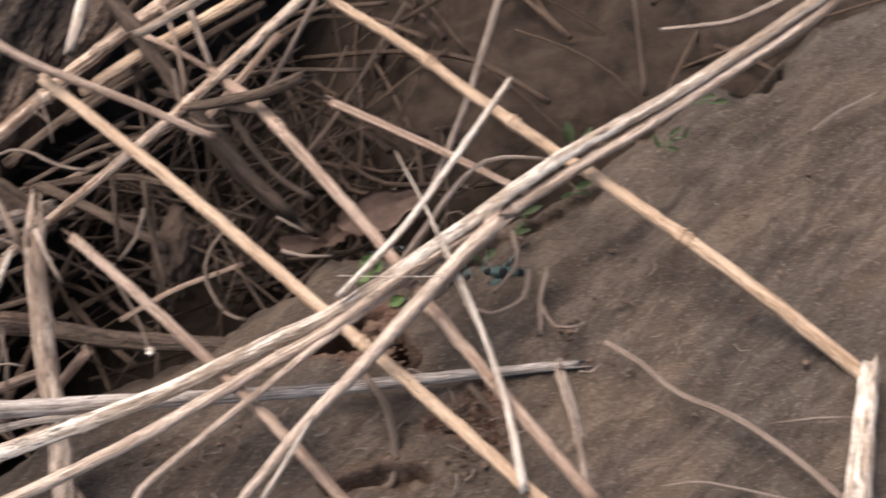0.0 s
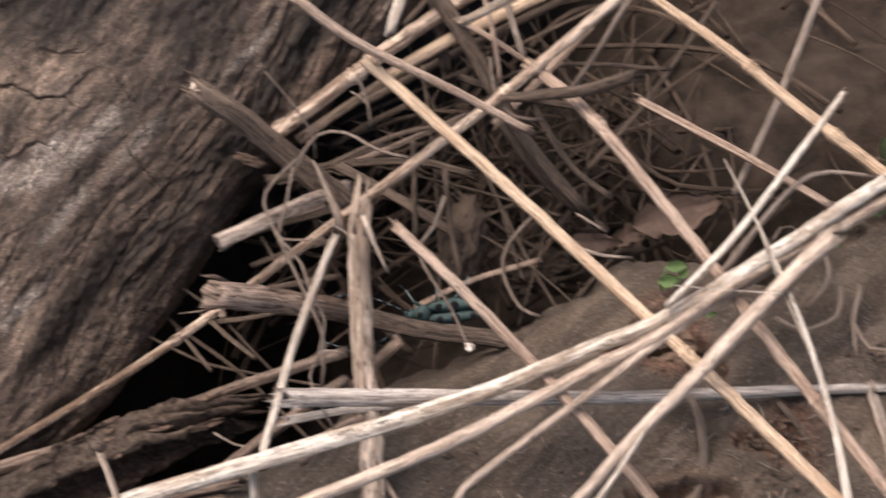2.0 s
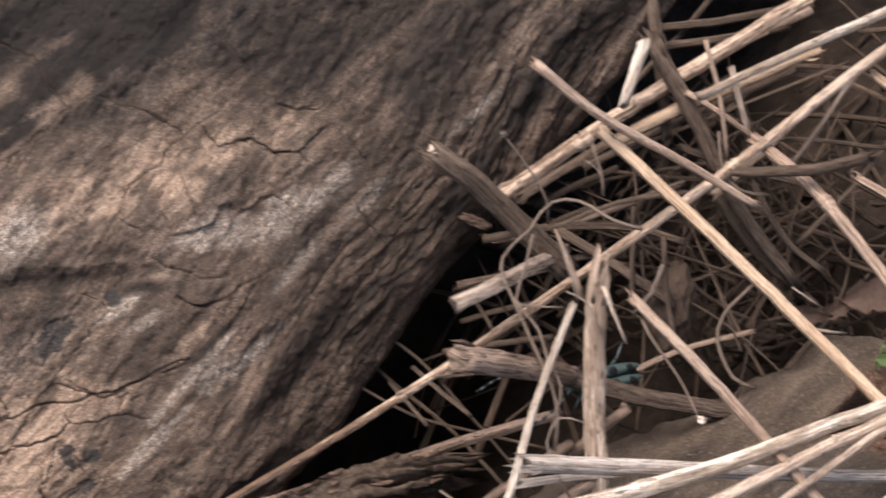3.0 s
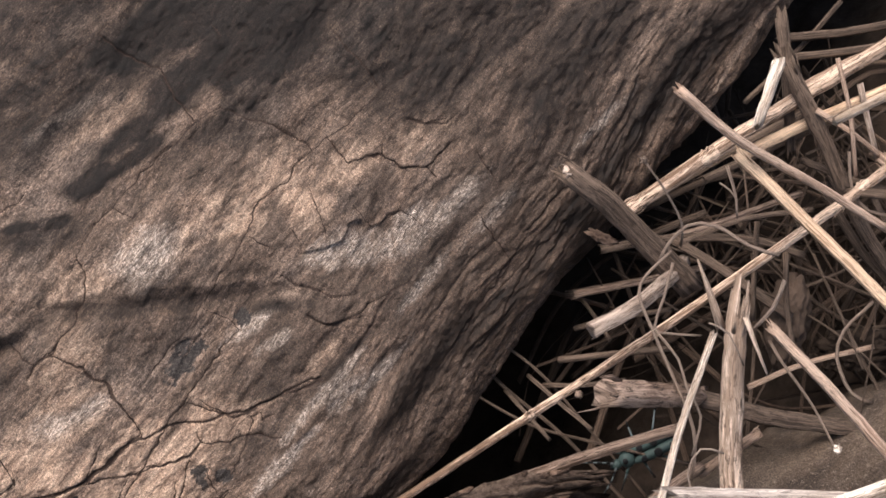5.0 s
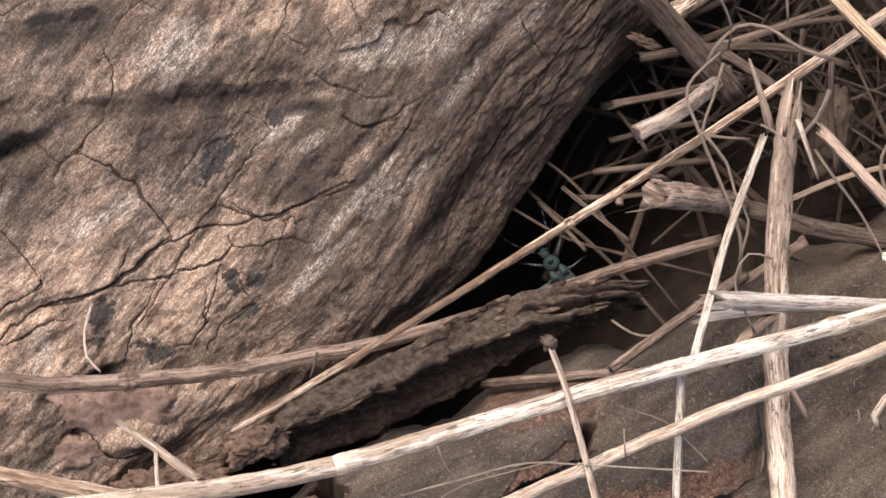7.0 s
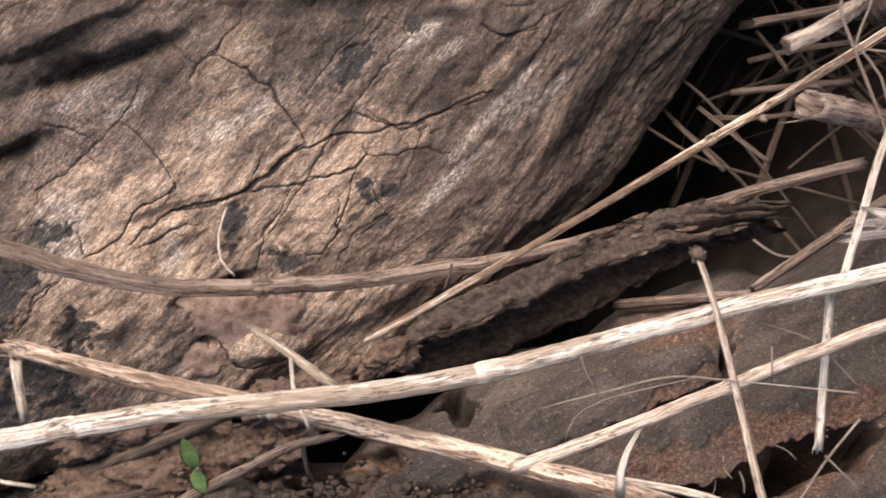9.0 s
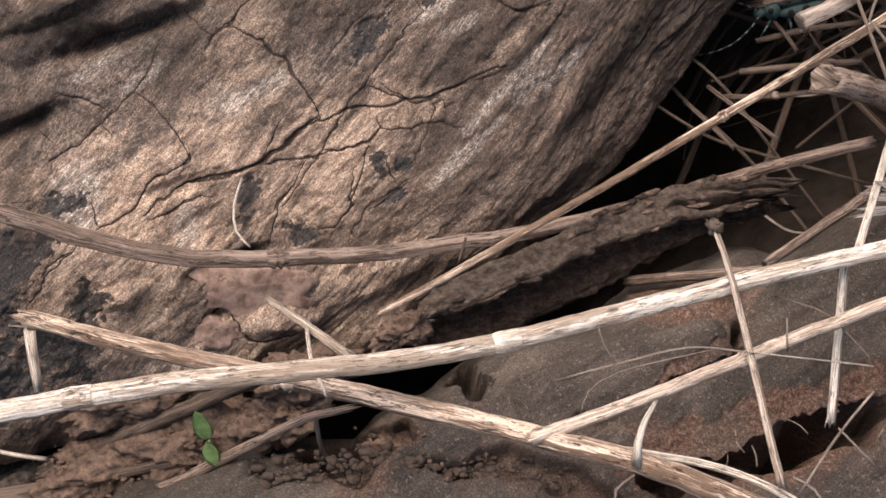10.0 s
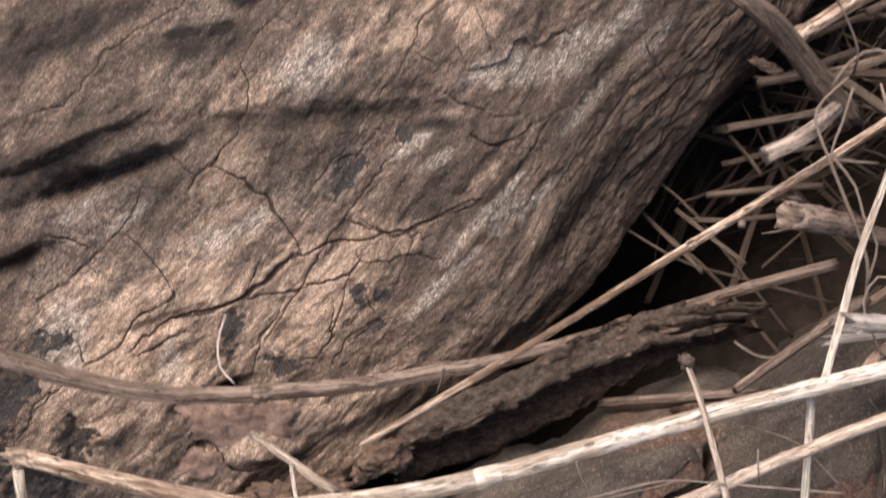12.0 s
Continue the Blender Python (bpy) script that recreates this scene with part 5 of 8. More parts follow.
stem("reed_stem", "pale brown dry stem in the shade", [(-0.0540, 0.0782, -0.0010), (-0.0315, 0.0877, 0.0045), (0.0033, 0.1012, 0.0099), (0.0210, 0.1080, 0.0130)],
     0.00225, 0.00227, STRAW_TAN, "stems behind the hollow", (), seed=13, ragged=0.002, fray=3, fray_end=2)
stem("reed_stem", "short pale dry stem with a clean cut end", [(-0.0267, 0.0735, 0.0309), (0.0065, 0.0897, 0.0333), (0.0410, 0.1056, 0.0356), (0.0600, 0.1145, 0.0370)],
     0.00156, 0.00180, STRAW_PALE, "stems behind the hollow", (), seed=14, ragged=0.001, fray=3, fray_end=2)
stem("upright_stem", "broken upright pale stem with a splintered top", [(-0.0652, -0.1120, -0.0300), (-0.0655, -0.0800, -0.0270), (-0.0654, -0.0560, -0.0200), (-0.0660, -0.0280, -0.0034), (-0.0650, -0.0002, 0.0149), (-0.0635, 0.0089, 0.0190)],
     0.00426, 0.00363, STRAW_DULL, "dry stems crossing the hollow", (), seed=15, ragged=0.012, sides=16, fray_end=9)
stem("stem_splinter", "pale splinter standing off the broken stem", [(-0.0698, 0.0033, 0.0169), (-0.0729, 0.0112, 0.0226), (-0.0772, 0.0208, 0.0293)],
     0.00170, 0.00040, STRAW_DULL, "", (), seed=16, ragged=0.002, sides=7)
stem("stem_splinter", "pale splinter of the broken stem", [(-0.0629, 0.0005, 0.0176), (-0.0615, 0.0088, 0.0212), (-0.0607, 0.0153, 0.0250)],
     0.00110, 0.00030, STRAW_DULL, "", (), seed=17, ragged=0.002, sides=7)
stem("stem_splinter", "thin splinter hanging off the broken stem", [(-0.0623, 0.0035, 0.0228), (-0.0595, -0.0049, 0.0203), (-0.0561, -0.0123, 0.0160)],
     0.00100, 0.00040, STRAW_DULL, "", (), seed=18, ragged=0.002, sides=7)
stem("straw", "thin bleached straw leaning on the stems", [(-0.0724, 0.0002, 0.0174), (-0.0854, -0.0321, 0.0115), (-0.0975, -0.0704, 0.0032), (-0.0999, -0.0692, 0.0016), (-0.1008, -0.0950, -0.0133), (-0.1011, -0.1150, -0.0248)],
     0.00118, 0.00139, STRAW_PALE, "dry stems crossing the hollow", (), seed=19, ragged=0.002, flute=0.03, fray=3, fray_end=2)
stem("grey_stick", "weathered grey splintered stick under the stems", [(-0.0880, -0.0514, 0.0072), (-0.0399, -0.0484, -0.0060), (0.0147, -0.0449, -0.0213), (0.0782, -0.0403, -0.0348), (0.1065, -0.0399, -0.0380)],
     0.00265, 0.00135, WOOD_GREY, "", (), seed=20, ragged=0.01, sides=14, flute=0.14, category='stick', fray=8)
stem("grey_stick", "grey splinter under the splintered stick", [(-0.0898, -0.0514, -0.0089), (-0.0735, -0.0491, -0.0098), (-0.0557, -0.0457, -0.0148)],
     0.00164, 0.00111, WOOD_GREY, "", (), seed=21, ragged=0.006, flute=0.12, category='stick')
stem("straw", "bleached straw with a cut tip leaning on the bundle", [(0.0986, 0.0427, 0.0177), (0.0627, 0.0026, 0.0084), (0.0467, -0.0139, 0.0070), (0.0324, -0.0270, 0.0063)],
     0.00124, 0.00127, STRAW_PALE, "dry stems crossing the hollow", (), seed=22, ragged=0.001, flute=0.03, fray=3, fray_end=2)
stem("straw", "pale curved straw tapering to a fine tip", [(0.0567, 0.0225, 0.0130), (0.0650, -0.0014, 0.0084), (0.0741, -0.0303, 0.0010), (0.0810, -0.0612, -0.0099), (0.0832, -0.0924, -0.0187)],
     0.00028, 0.00150, STRAW_PALE, "dry stems crossing the hollow", (0.42,), seed=23, ragged=0.001, flute=0.06)
stem("straw", "thin peeled strip beside the curved straw", [(0.0655, -0.0044, 0.0078), (0.0705, -0.0235, 0.0026), (0.0763, -0.0417, -0.0033)],
     0.00028, 0.00045, STRAW_PALE, "", (), seed=24, ragged=0.001)
stem("broken_stub", "dark weathered broken stub with a frayed end", [(-0.1190, 0.0599, 0.0231), (-0.1052, 0.0540, 0.0127), (-0.0904, 0.0467, -0.0031), (-0.0719, 0.0382, -0.0241)],
     0.00388, 0.00510, STRAW_DARK, "broken stubs in the hollow", (), seed=25, ragged=0.004, flute=0.14, category='stick', sides=14, fray=5)
stem("broken_stub", "grey-brown broken stub pointing out of the hollow", [(-0.1115, 0.0055, 0.0101), (-0.0960, 0.0164, 0.0049), (-0.0802, 0.0365, -0.0136), (-0.0726, 0.0501, -0.0288)],
     0.00270, 0.00247, STRAW_GREY, "broken stubs in the hollow", (), seed=26, ragged=0.0012, flute=0.1, category='stick', sides=14, fray=2, hollow=0.3)
stem("broken_stub", "torn hollow grey stub pointing out of the hollow", [(-0.1098, -0.0239, 0.0266), (-0.0981, -0.0202, 0.0161), (-0.0806, -0.0120, -0.0069), (-0.0710, -0.0022, -0.0301)],
     0.00459, 0.00396, STRAW_BROWN, "broken stubs in the hollow", (), seed=27, ragged=0.005, flute=0.14, category='stick', sides=14, fray=9, hollow=1.6)
stem("broken_stub", "short dark stub with a ragged tip", [(0.0286, 0.0513, 0.0239), (0.0128, 0.0512, 0.0180), (-0.0079, 0.0565, 0.0095), (-0.0169, 0.0599, 0.0057)],
     0.00229, 0.00179, STRAW_DARK, "broken stubs in the hollow", (), seed=28, ragged=0.005, flute=0.12, category='stick')
stem("reed_stem", "pinkish dry stem with a frayed end", [(-0.0523, 0.0042, 0.0140), (-0.0301, -0.0199, 0.0070), (-0.0036, -0.0494, -0.0054), (0.0126, -0.0692, -0.0123), (0.0299, -0.0922, -0.0209)],
     0.00186, 0.00213, STRAW_PINK, "dry stems crossing the hollow", (), seed=29, ragged=0.004, flute=0.08, fray=5)
stem("dark_stick", "thick dark dead stick slanting into the hollow", [(-0.0396, 0.1032, 0.0250), (-0.0264, 0.0856, 0.0078), (-0.0149, 0.0691, -0.0086), (-0.0050, 0.0584, -0.0240), (0.0118, 0.0423, -0.0402)],
     0.00321, 0.00230, STRAW_DARK, "stems behind the hollow", (), seed=30, ragged=0.008, flute=0.12, category='stick', fray=5)
stem("dark_stick", "dark dead stick beside the thick one", [(-0.0388, 0.1212, 0.0238), (-0.0367, 0.1036, 0.0136), (-0.0341, 0.0833, -0.0039)],
     0.00224, 0.00186, STRAW_DARK, "stems behind the hollow", (), seed=31, ragged=0.005, flute=0.1, category='stick')
stem("wood_chip", "bright white splinter of stem hanging from a dead stick", [(-0.0437, 0.0962, 0.0325), (-0.0478, 0.0855, 0.0286), (-0.0514, 0.0764, 0.0245)],
     0.00216, 0.00157, STRAW_PALE, "", (), seed=32, ragged=0.003, flute=0.1, sides=7, category='wood chip')
stem("cut_stem", "pale upright cut stem with black specks", [(0.2037, -0.0605, -0.0291), (0.1948, -0.0840, -0.0254), (0.1859, -0.1098, -0.0264)],
     0.00319, 0.00426, STRAW_PALE, "", (), seed=33, ragged=0.004, sides=14)
stem("brown_vine", "long bowed brown stem lying across the trunk foot", [(-0.3657, -0.0681, 0.0184), (-0.3478, -0.0712, 0.0143), (-0.3267, -0.0753, 0.0085), (-0.3004, -0.0773, 0.0015), (-0.2773, -0.0744, -0.0049), (-0.2486, -0.0679, -0.0161), (-0.2185, -0.0585, -0.0280), (-0.1870, -0.0489, -0.0352), (-0.1409, -0.0318, -0.0414), (-0.1095, -0.0198, -0.0438), (-0.0757, -0.0088, -0.0466)],
     0.00284, 0.00195, STRAW_BROWN, "", (0.31,), seed=34, ragged=0.003, sides=14)
stem("budded_stalk", "thin dead stalk with a dry bud at its tip", [(-0.1432, -0.0706, 0.0216), (-0.1387, -0.0820, 0.0173), (-0.1323, -0.1034, 0.0096), (-0.1269, -0.1253, 0.0039), (-0.1224, -0.1414, -0.0008)],
     0.00090, 0.00130, STRAW_DULL, "", (), seed=35, ragged=0.001, flute=0.04)
stem("straw", "short flat pale straw resting on the brown stem", [(-0.2750, -0.0876, -0.0044), (-0.2635, -0.0957, -0.0022), (-0.2482, -0.1074, 0.0027)],
     0.00120, 0.00158, STRAW_PALE, "", (), seed=36, ragged=0.002, fray=3, fray_end=2)
stem("straw", "tiny pale splinter beside the short straw", [(-0.2619, -0.0985, 0.0009), (-0.2596, -0.1095, 0.0083), (-0.2556, -0.1192, 0.0166), (-0.2534, -0.1236, 0.0141)],
     0.00067, 0.00048, STRAW_PALE, "", (), seed=37, ragged=0.001, sides=7)
stem("cut_stem", "small pale cut stem standing beside the trunk", [(-0.3452, -0.1007, -0.0027), (-0.3437, -0.1088, -0.0051), (-0.3421, -0.1168, -0.0097)],
     0.00170, 0.00136, STRAW_PALE, "", (), seed=38, ragged=0.002, sides=8)
stem("dry_stalk", "thin brown stem running behind the trunk foot", [(-0.1591, -0.0581, -0.0590), (-0.1390, -0.0602, -0.0463), (-0.1098, -0.0615, -0.0332)],
     0.00174, 0.00147, STRAW_BROWN, "", (), seed=39, ragged=0.002)
stem("dry_stalk", "brown stem sloping up out of the dark hollow", [(-0.1189, -0.0634, -0.0251), (-0.1025, -0.0519, -0.0230), (-0.0841, -0.0387, -0.0224), (-0.0740, -0.0320, -0.0225)],
     0.00163, 0.00209, STRAW_BROWN, "", (), seed=40, ragged=0.002)
stem("dry_stalk", "split brown straw along the lower wood", [(-0.1848, -0.1277, -0.0091), (-0.1548, -0.1315, -0.0089), (-0.1337, -0.1365, -0.0072), (-0.1097, -0.1479, -0.0069)],
     0.00117, 0.00131, STRAW_PALE, "", (), seed=41, ragged=0.003)
stem("curled_strip", "curled strip of dry skin on the brown stem", [(-0.1648, -0.1371, 0.0040), (-0.1650, -0.1321, 0.0092), (-0.1627, -0.1253, 0.0085), (-0.1596, -0.1197, 0.0071)],
     0.00145, 0.00057, STRAW_PALE, "", (), seed=42, ragged=0.002, sides=7)
stem("rotten_stick", "dark brown rotten stick beside the seedling", [(-0.3535, -0.1288, -0.0686), (-0.3259, -0.1179, -0.0565), (-0.2953, -0.1075, -0.0436), (-0.2820, -0.1034, -0.0366)],
     0.00283, 0.00181, STRAW_DARK, "", (), seed=43, ragged=0.006, flute=0.14, category='stick')
stem("rotten_stick", "thin split brown stick near the seedling", [(-0.3330, -0.1444, -0.0603), (-0.3069, -0.1346, -0.0523), (-0.2829, -0.1241, -0.0428), (-0.2645, -0.1172, -0.0330), (-0.2501, -0.1148, -0.0270)],
     0.00184, 0.00105, STRAW_BROWN, "", (), seed=44, ragged=0.006, flute=0.12, category='stick')
stem("rotten_stick", "crumbling dark stick beneath the trunk", [(-0.3784, -0.1389, -0.0744), (-0.3428, -0.1330, -0.0652), (-0.3119, -0.1274, -0.0562)],
     0.00379, 0.00147, STRAW_DARK, "", (), seed=45, ragged=0.008, flute=0.16, category='stick')
stem("straw", "short pale straw on the dark litter", [(-0.3714, -0.1252, -0.0492), (-0.3580, -0.1276, -0.0483), (-0.3474, -0.1291, -0.0468)],
     0.00073, 0.00072, STRAW_PALE, "", (), seed=46, ragged=0.001, sides=7)
stem("rootlet", "thin curling brown rootlet in the hollow", [(-0.0850, 0.0229, 0.0248), (-0.0879, 0.0132, 0.0192), (-0.0911, 0.0043, 0.0140), (-0.0860, 0.0026, 0.0130), (-0.0757, 0.0020, 0.0127)],
     0.00056, 0.00038, ROOT_MAT, "rootlets", (), seed=47, ragged=0.0005, sides=7, flute=0.04, category='root')
stem("rootlet", "pale looping rootlet over the broken stubs", [(-0.0869, 0.0320, 0.0069), (-0.0843, 0.0361, 0.0116), (-0.0778, 0.0410, 0.0167), (-0.0685, 0.0400, 0.0185), (-0.0574, 0.0331, 0.0168), (-0.0478, 0.0293, 0.0169)],
     0.00058, 0.00067, ROOT_MAT, "rootlets", (), seed=48, ragged=0.0005, sides=7, flute=0.04, category='root')
stem("rootlet", "thin dead stalk with a tiny dry head", [(-0.0937, 0.0547, 0.0373), (-0.0864, 0.0489, 0.0282), (-0.0799, 0.0414, 0.0181), (-0.0795, 0.0370, 0.0098)],
     0.00038, 0.00049, ROOT_MAT, "rootlets", (), seed=49, ragged=0.0005, sides=7, flute=0.04, category='root')
stem("rootlet", "thin curling brown rootlet in the hollow", [(-0.0844, 0.0298, 0.0195), (-0.0927, 0.0224, 0.0176), (-0.0958, 0.0158, 0.0161), (-0.0914, 0.0043, 0.0117), (-0.0851, -0.0097, 0.0060), (-0.0798, -0.0220, 0.0012), (-0.0782, -0.0309, -0.0017), (-0.0795, -0.0413, -0.0054)],
     0.00057, 0.00065, ROOT_MAT, "rootlets", (), seed=50, ragged=0.0005, sides=7, flute=0.04, category='root')
stem("rootlet", "thin curling brown rootlet in the hollow", [(-0.0910, 0.0026, 0.0154), (-0.0838, -0.0064, 0.0125), (-0.0813, -0.0153, 0.0096), (-0.0770, -0.0242, 0.0068), (-0.0801, -0.0362, 0.0022)],
     0.00047, 0.00046, ROOT_MAT, "rootlets", (), seed=51, ragged=0.0005, sides=7, flute=0.04, category='root')
stem("rootlet", "hooked thin pale fibre beside the upright stem", [(-0.0707, -0.0369, 0.0064), (-0.0780, -0.0357, 0.0071), (-0.0822, -0.0424, 0.0033), (-0.0798, -0.0496, -0.0009), (-0.0752, -0.0577, -0.0056)],
     0.00037, 0.00037, STRAW_GREY, "rootlets", (), seed=52, ragged=0.0005, sides=7, flute=0.04, category='root')
stem("rootlet", "loose fibre on the broken upright stem", [(-0.0746, 0.0015, 0.0240), (-0.0681, -0.0017, 0.0221), (-0.0635, -0.0106, 0.0170)],
     0.00037, 0.00028, STRAW_GREY, "rootlets", (), seed=53, ragged=0.0005, sides=7, flute=0.04, category='root')
stem("rootlet", "pale curled fibre in the dark hollow", [(-0.1178, -0.0461, -0.0266), (-0.1116, -0.0496, -0.0286), (-0.1055, -0.0506, -0.0292), (-0.0991, -0.0493, -0.0285)],
     0.00048, 0.00029, STRAW_GREY, "rootlets", (), seed=54, ragged=0.0005, sides=7, flute=0.04, category='root')
stem("rootlet", "thin stalk ending in a tiny white head", [(-0.0468, 0.0121, -0.0161), (-0.0442, 0.0007, -0.0100), (-0.0370, -0.0153, -0.0065), (-0.0317, -0.0323, -0.0036)],
     0.00060, 0.00038, ROOT_MAT, "rootlets", (), seed=55, ragged=0.0005, sides=7, flute=0.04, category='root')
stem("rootlet", "thin curling brown rootlet in the hollow", [(-0.0180, 0.0719, 0.0127), (-0.0169, 0.0607, 0.0062), (-0.0109, 0.0537, 0.0022), (-0.0013, 0.0523, 0.0013)],
     0.00060, 0.00060, ROOT_MAT, "rootlets", (), seed=56, ragged=0.0005, sides=7, flute=0.04, category='root')
stem("rootlet", "thin brown upright stalk behind the stems", [(-0.0214, 0.1019, 0.0265), (-0.0169, 0.0847, 0.0166), (-0.0148, 0.0656, 0.0056)],
     0.00090, 0.00080, STRAW_PINK, "rootlets", (), seed=57, ragged=0.0005, sides=7, flute=0.04, category='root')
stem("rootlet", "thin curling brown rootlet in the hollow", [(-0.0636, 0.0604, 0.0233), (-0.0607, 0.0520, 0.0185), (-0.0601, 0.0449, 0.0144)],
     0.00068, 0.00039, ROOT_MAT, "rootlets", (), seed=58, ragged=0.0005, sides=7, flute=0.04, category='root')
stem("rootlet", "thin curling brown rootlet in the hollow", [(-0.0659, 0.0554, 0.0204), (-0.0626, 0.0533, 0.0192), (-0.0605, 0.0506, 0.0177)],
     0.00039, 0.00029, ROOT_MAT, "rootlets", (), seed=59, ragged=0.0005, sides=7, flute=0.04, category='root')
stem("rootlet", "thin brown stalk in the shade", [(-0.0774, 0.0486, -0.0124), (-0.0529, 0.0563, -0.0079), (-0.0285, 0.0591, -0.0063)],
     0.00092, 0.00092, STRAW_DARK, "rootlets", (), seed=60, ragged=0.0005, sides=7, flute=0.04, category='root')
stem("twig", "pale bent twig resting under the bundle", [(0.0534, -0.0090, -0.0075), (0.0653, 0.0035, -0.0026), (0.0762, 0.0142, 0.0013), (0.0867, 0.0210, 0.0029), (0.0985, 0.0220, 0.0012), (0.1093, 0.0210, -0.0017)],
     0.00132, 0.00058, STRAW_GREY, "rootlets", (), seed=61, ragged=0.0005, sides=7, flute=0.04, category='plant stem')
stem("reed_stem", "brown dry stem lying at the back", [(0.0346, 0.0687, -0.0134), (0.0552, 0.0576, -0.0199), (0.0727, 0.0481, -0.0253), (0.1017, 0.0312, -0.0351)],
     0.00165, 0.00154, STRAW_PINK, "stems behind the hollow", (), seed=62, ragged=0.0005, sides=7, flute=0.04, category='plant stem', fray=3, fray_end=2)
stem("reed_stem", "thin dull stem leaning at the back", [(0.1027, 0.1002, -0.0022), (0.0857, 0.0687, -0.0204), (0.0676, 0.0403, -0.0368)],
     0.00146, 0.00114, STRAW_GREY, "stems behind the hollow", (), seed=63, ragged=0.0005, sides=7, flute=0.04, category='plant stem', fray=3, fray_end=2)
stem("reed_stem", "thin dead stem at the back", [(-0.0115, 0.0985, 0.0153), (-0.0083, 0.0858, 0.0080), (-0.0052, 0.0758, 0.0022)],
     0.00132, 0.00101, STRAW_GREY, "stems behind the hollow", (), seed=64, ragged=0.0005, sides=7, flute=0.04, category='plant stem')
stem("reed_stem", "thin dead stem at the back", [(0.0344, 0.0989, 0.0086), (0.0207, 0.0821, -0.0011), (0.0102, 0.0707, -0.0077)],
     0.00113, 0.00092, STRAW_GREY, "stems behind the hollow", (), seed=65, ragged=0.0005, sides=7, flute=0.04, category='plant stem')
stem("reed_stem", "thin dead stem below the cut straw", [(-0.0284, 0.0874, 0.0158), (-0.0154, 0.0799, 0.0115), (-0.0045, 0.0725, 0.0072)],
     0.00121, 0.00090, STRAW_PINK, "stems behind the hollow", (), seed=66, ragged=0.0005, sides=7, flute=0.04, category='plant stem')
stem("reed_stem", "thin level dead stem at the back", [(-0.0045, 0.0834, -0.0096), (0.0163, 0.0835, -0.0095), (0.0473, 0.0800, -0.0116)],
     0.00094, 0.00083, STRAW_DARK, "stems behind the hollow", (), seed=67, ragged=0.0005, sides=7, flute=0.04, category='plant stem')
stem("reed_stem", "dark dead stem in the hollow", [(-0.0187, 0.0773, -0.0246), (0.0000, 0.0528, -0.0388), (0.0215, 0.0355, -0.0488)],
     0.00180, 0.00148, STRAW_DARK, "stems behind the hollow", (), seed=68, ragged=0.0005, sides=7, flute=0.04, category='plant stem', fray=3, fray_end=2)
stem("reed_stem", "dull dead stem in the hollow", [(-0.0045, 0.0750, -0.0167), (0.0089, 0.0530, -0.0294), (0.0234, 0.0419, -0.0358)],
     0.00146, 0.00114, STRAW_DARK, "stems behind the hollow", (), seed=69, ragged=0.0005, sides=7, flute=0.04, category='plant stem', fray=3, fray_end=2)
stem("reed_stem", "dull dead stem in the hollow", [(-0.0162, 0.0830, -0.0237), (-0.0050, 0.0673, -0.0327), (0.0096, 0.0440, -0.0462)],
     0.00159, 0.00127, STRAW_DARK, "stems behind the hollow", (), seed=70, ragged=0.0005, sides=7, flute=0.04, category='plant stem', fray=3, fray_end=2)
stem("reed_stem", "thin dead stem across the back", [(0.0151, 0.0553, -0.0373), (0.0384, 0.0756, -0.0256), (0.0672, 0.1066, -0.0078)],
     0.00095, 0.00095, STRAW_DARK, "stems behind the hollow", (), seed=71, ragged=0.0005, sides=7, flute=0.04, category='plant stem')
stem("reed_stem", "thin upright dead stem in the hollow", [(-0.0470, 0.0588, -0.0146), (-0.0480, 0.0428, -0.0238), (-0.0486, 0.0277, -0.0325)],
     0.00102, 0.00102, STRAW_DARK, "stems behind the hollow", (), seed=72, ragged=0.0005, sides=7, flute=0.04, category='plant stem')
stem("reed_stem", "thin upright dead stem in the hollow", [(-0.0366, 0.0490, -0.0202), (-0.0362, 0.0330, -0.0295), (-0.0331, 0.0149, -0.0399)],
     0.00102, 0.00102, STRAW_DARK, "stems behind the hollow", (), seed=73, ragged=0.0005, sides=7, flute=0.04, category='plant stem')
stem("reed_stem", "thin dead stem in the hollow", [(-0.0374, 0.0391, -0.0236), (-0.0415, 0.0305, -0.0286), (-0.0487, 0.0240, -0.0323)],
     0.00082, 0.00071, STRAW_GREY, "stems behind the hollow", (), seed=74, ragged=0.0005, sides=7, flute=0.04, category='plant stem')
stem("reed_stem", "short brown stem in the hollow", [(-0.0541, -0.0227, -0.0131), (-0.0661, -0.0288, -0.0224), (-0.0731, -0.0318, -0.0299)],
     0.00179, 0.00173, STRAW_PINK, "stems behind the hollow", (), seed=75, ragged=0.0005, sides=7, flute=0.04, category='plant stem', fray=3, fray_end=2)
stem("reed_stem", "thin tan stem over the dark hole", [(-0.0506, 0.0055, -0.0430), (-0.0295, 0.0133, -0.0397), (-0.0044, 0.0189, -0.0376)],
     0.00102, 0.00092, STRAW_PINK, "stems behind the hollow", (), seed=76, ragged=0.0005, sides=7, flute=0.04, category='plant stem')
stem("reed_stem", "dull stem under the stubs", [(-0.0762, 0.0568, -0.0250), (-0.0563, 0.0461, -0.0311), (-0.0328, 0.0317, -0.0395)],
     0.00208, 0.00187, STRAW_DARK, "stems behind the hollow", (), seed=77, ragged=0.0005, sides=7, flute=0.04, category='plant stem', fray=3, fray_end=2)
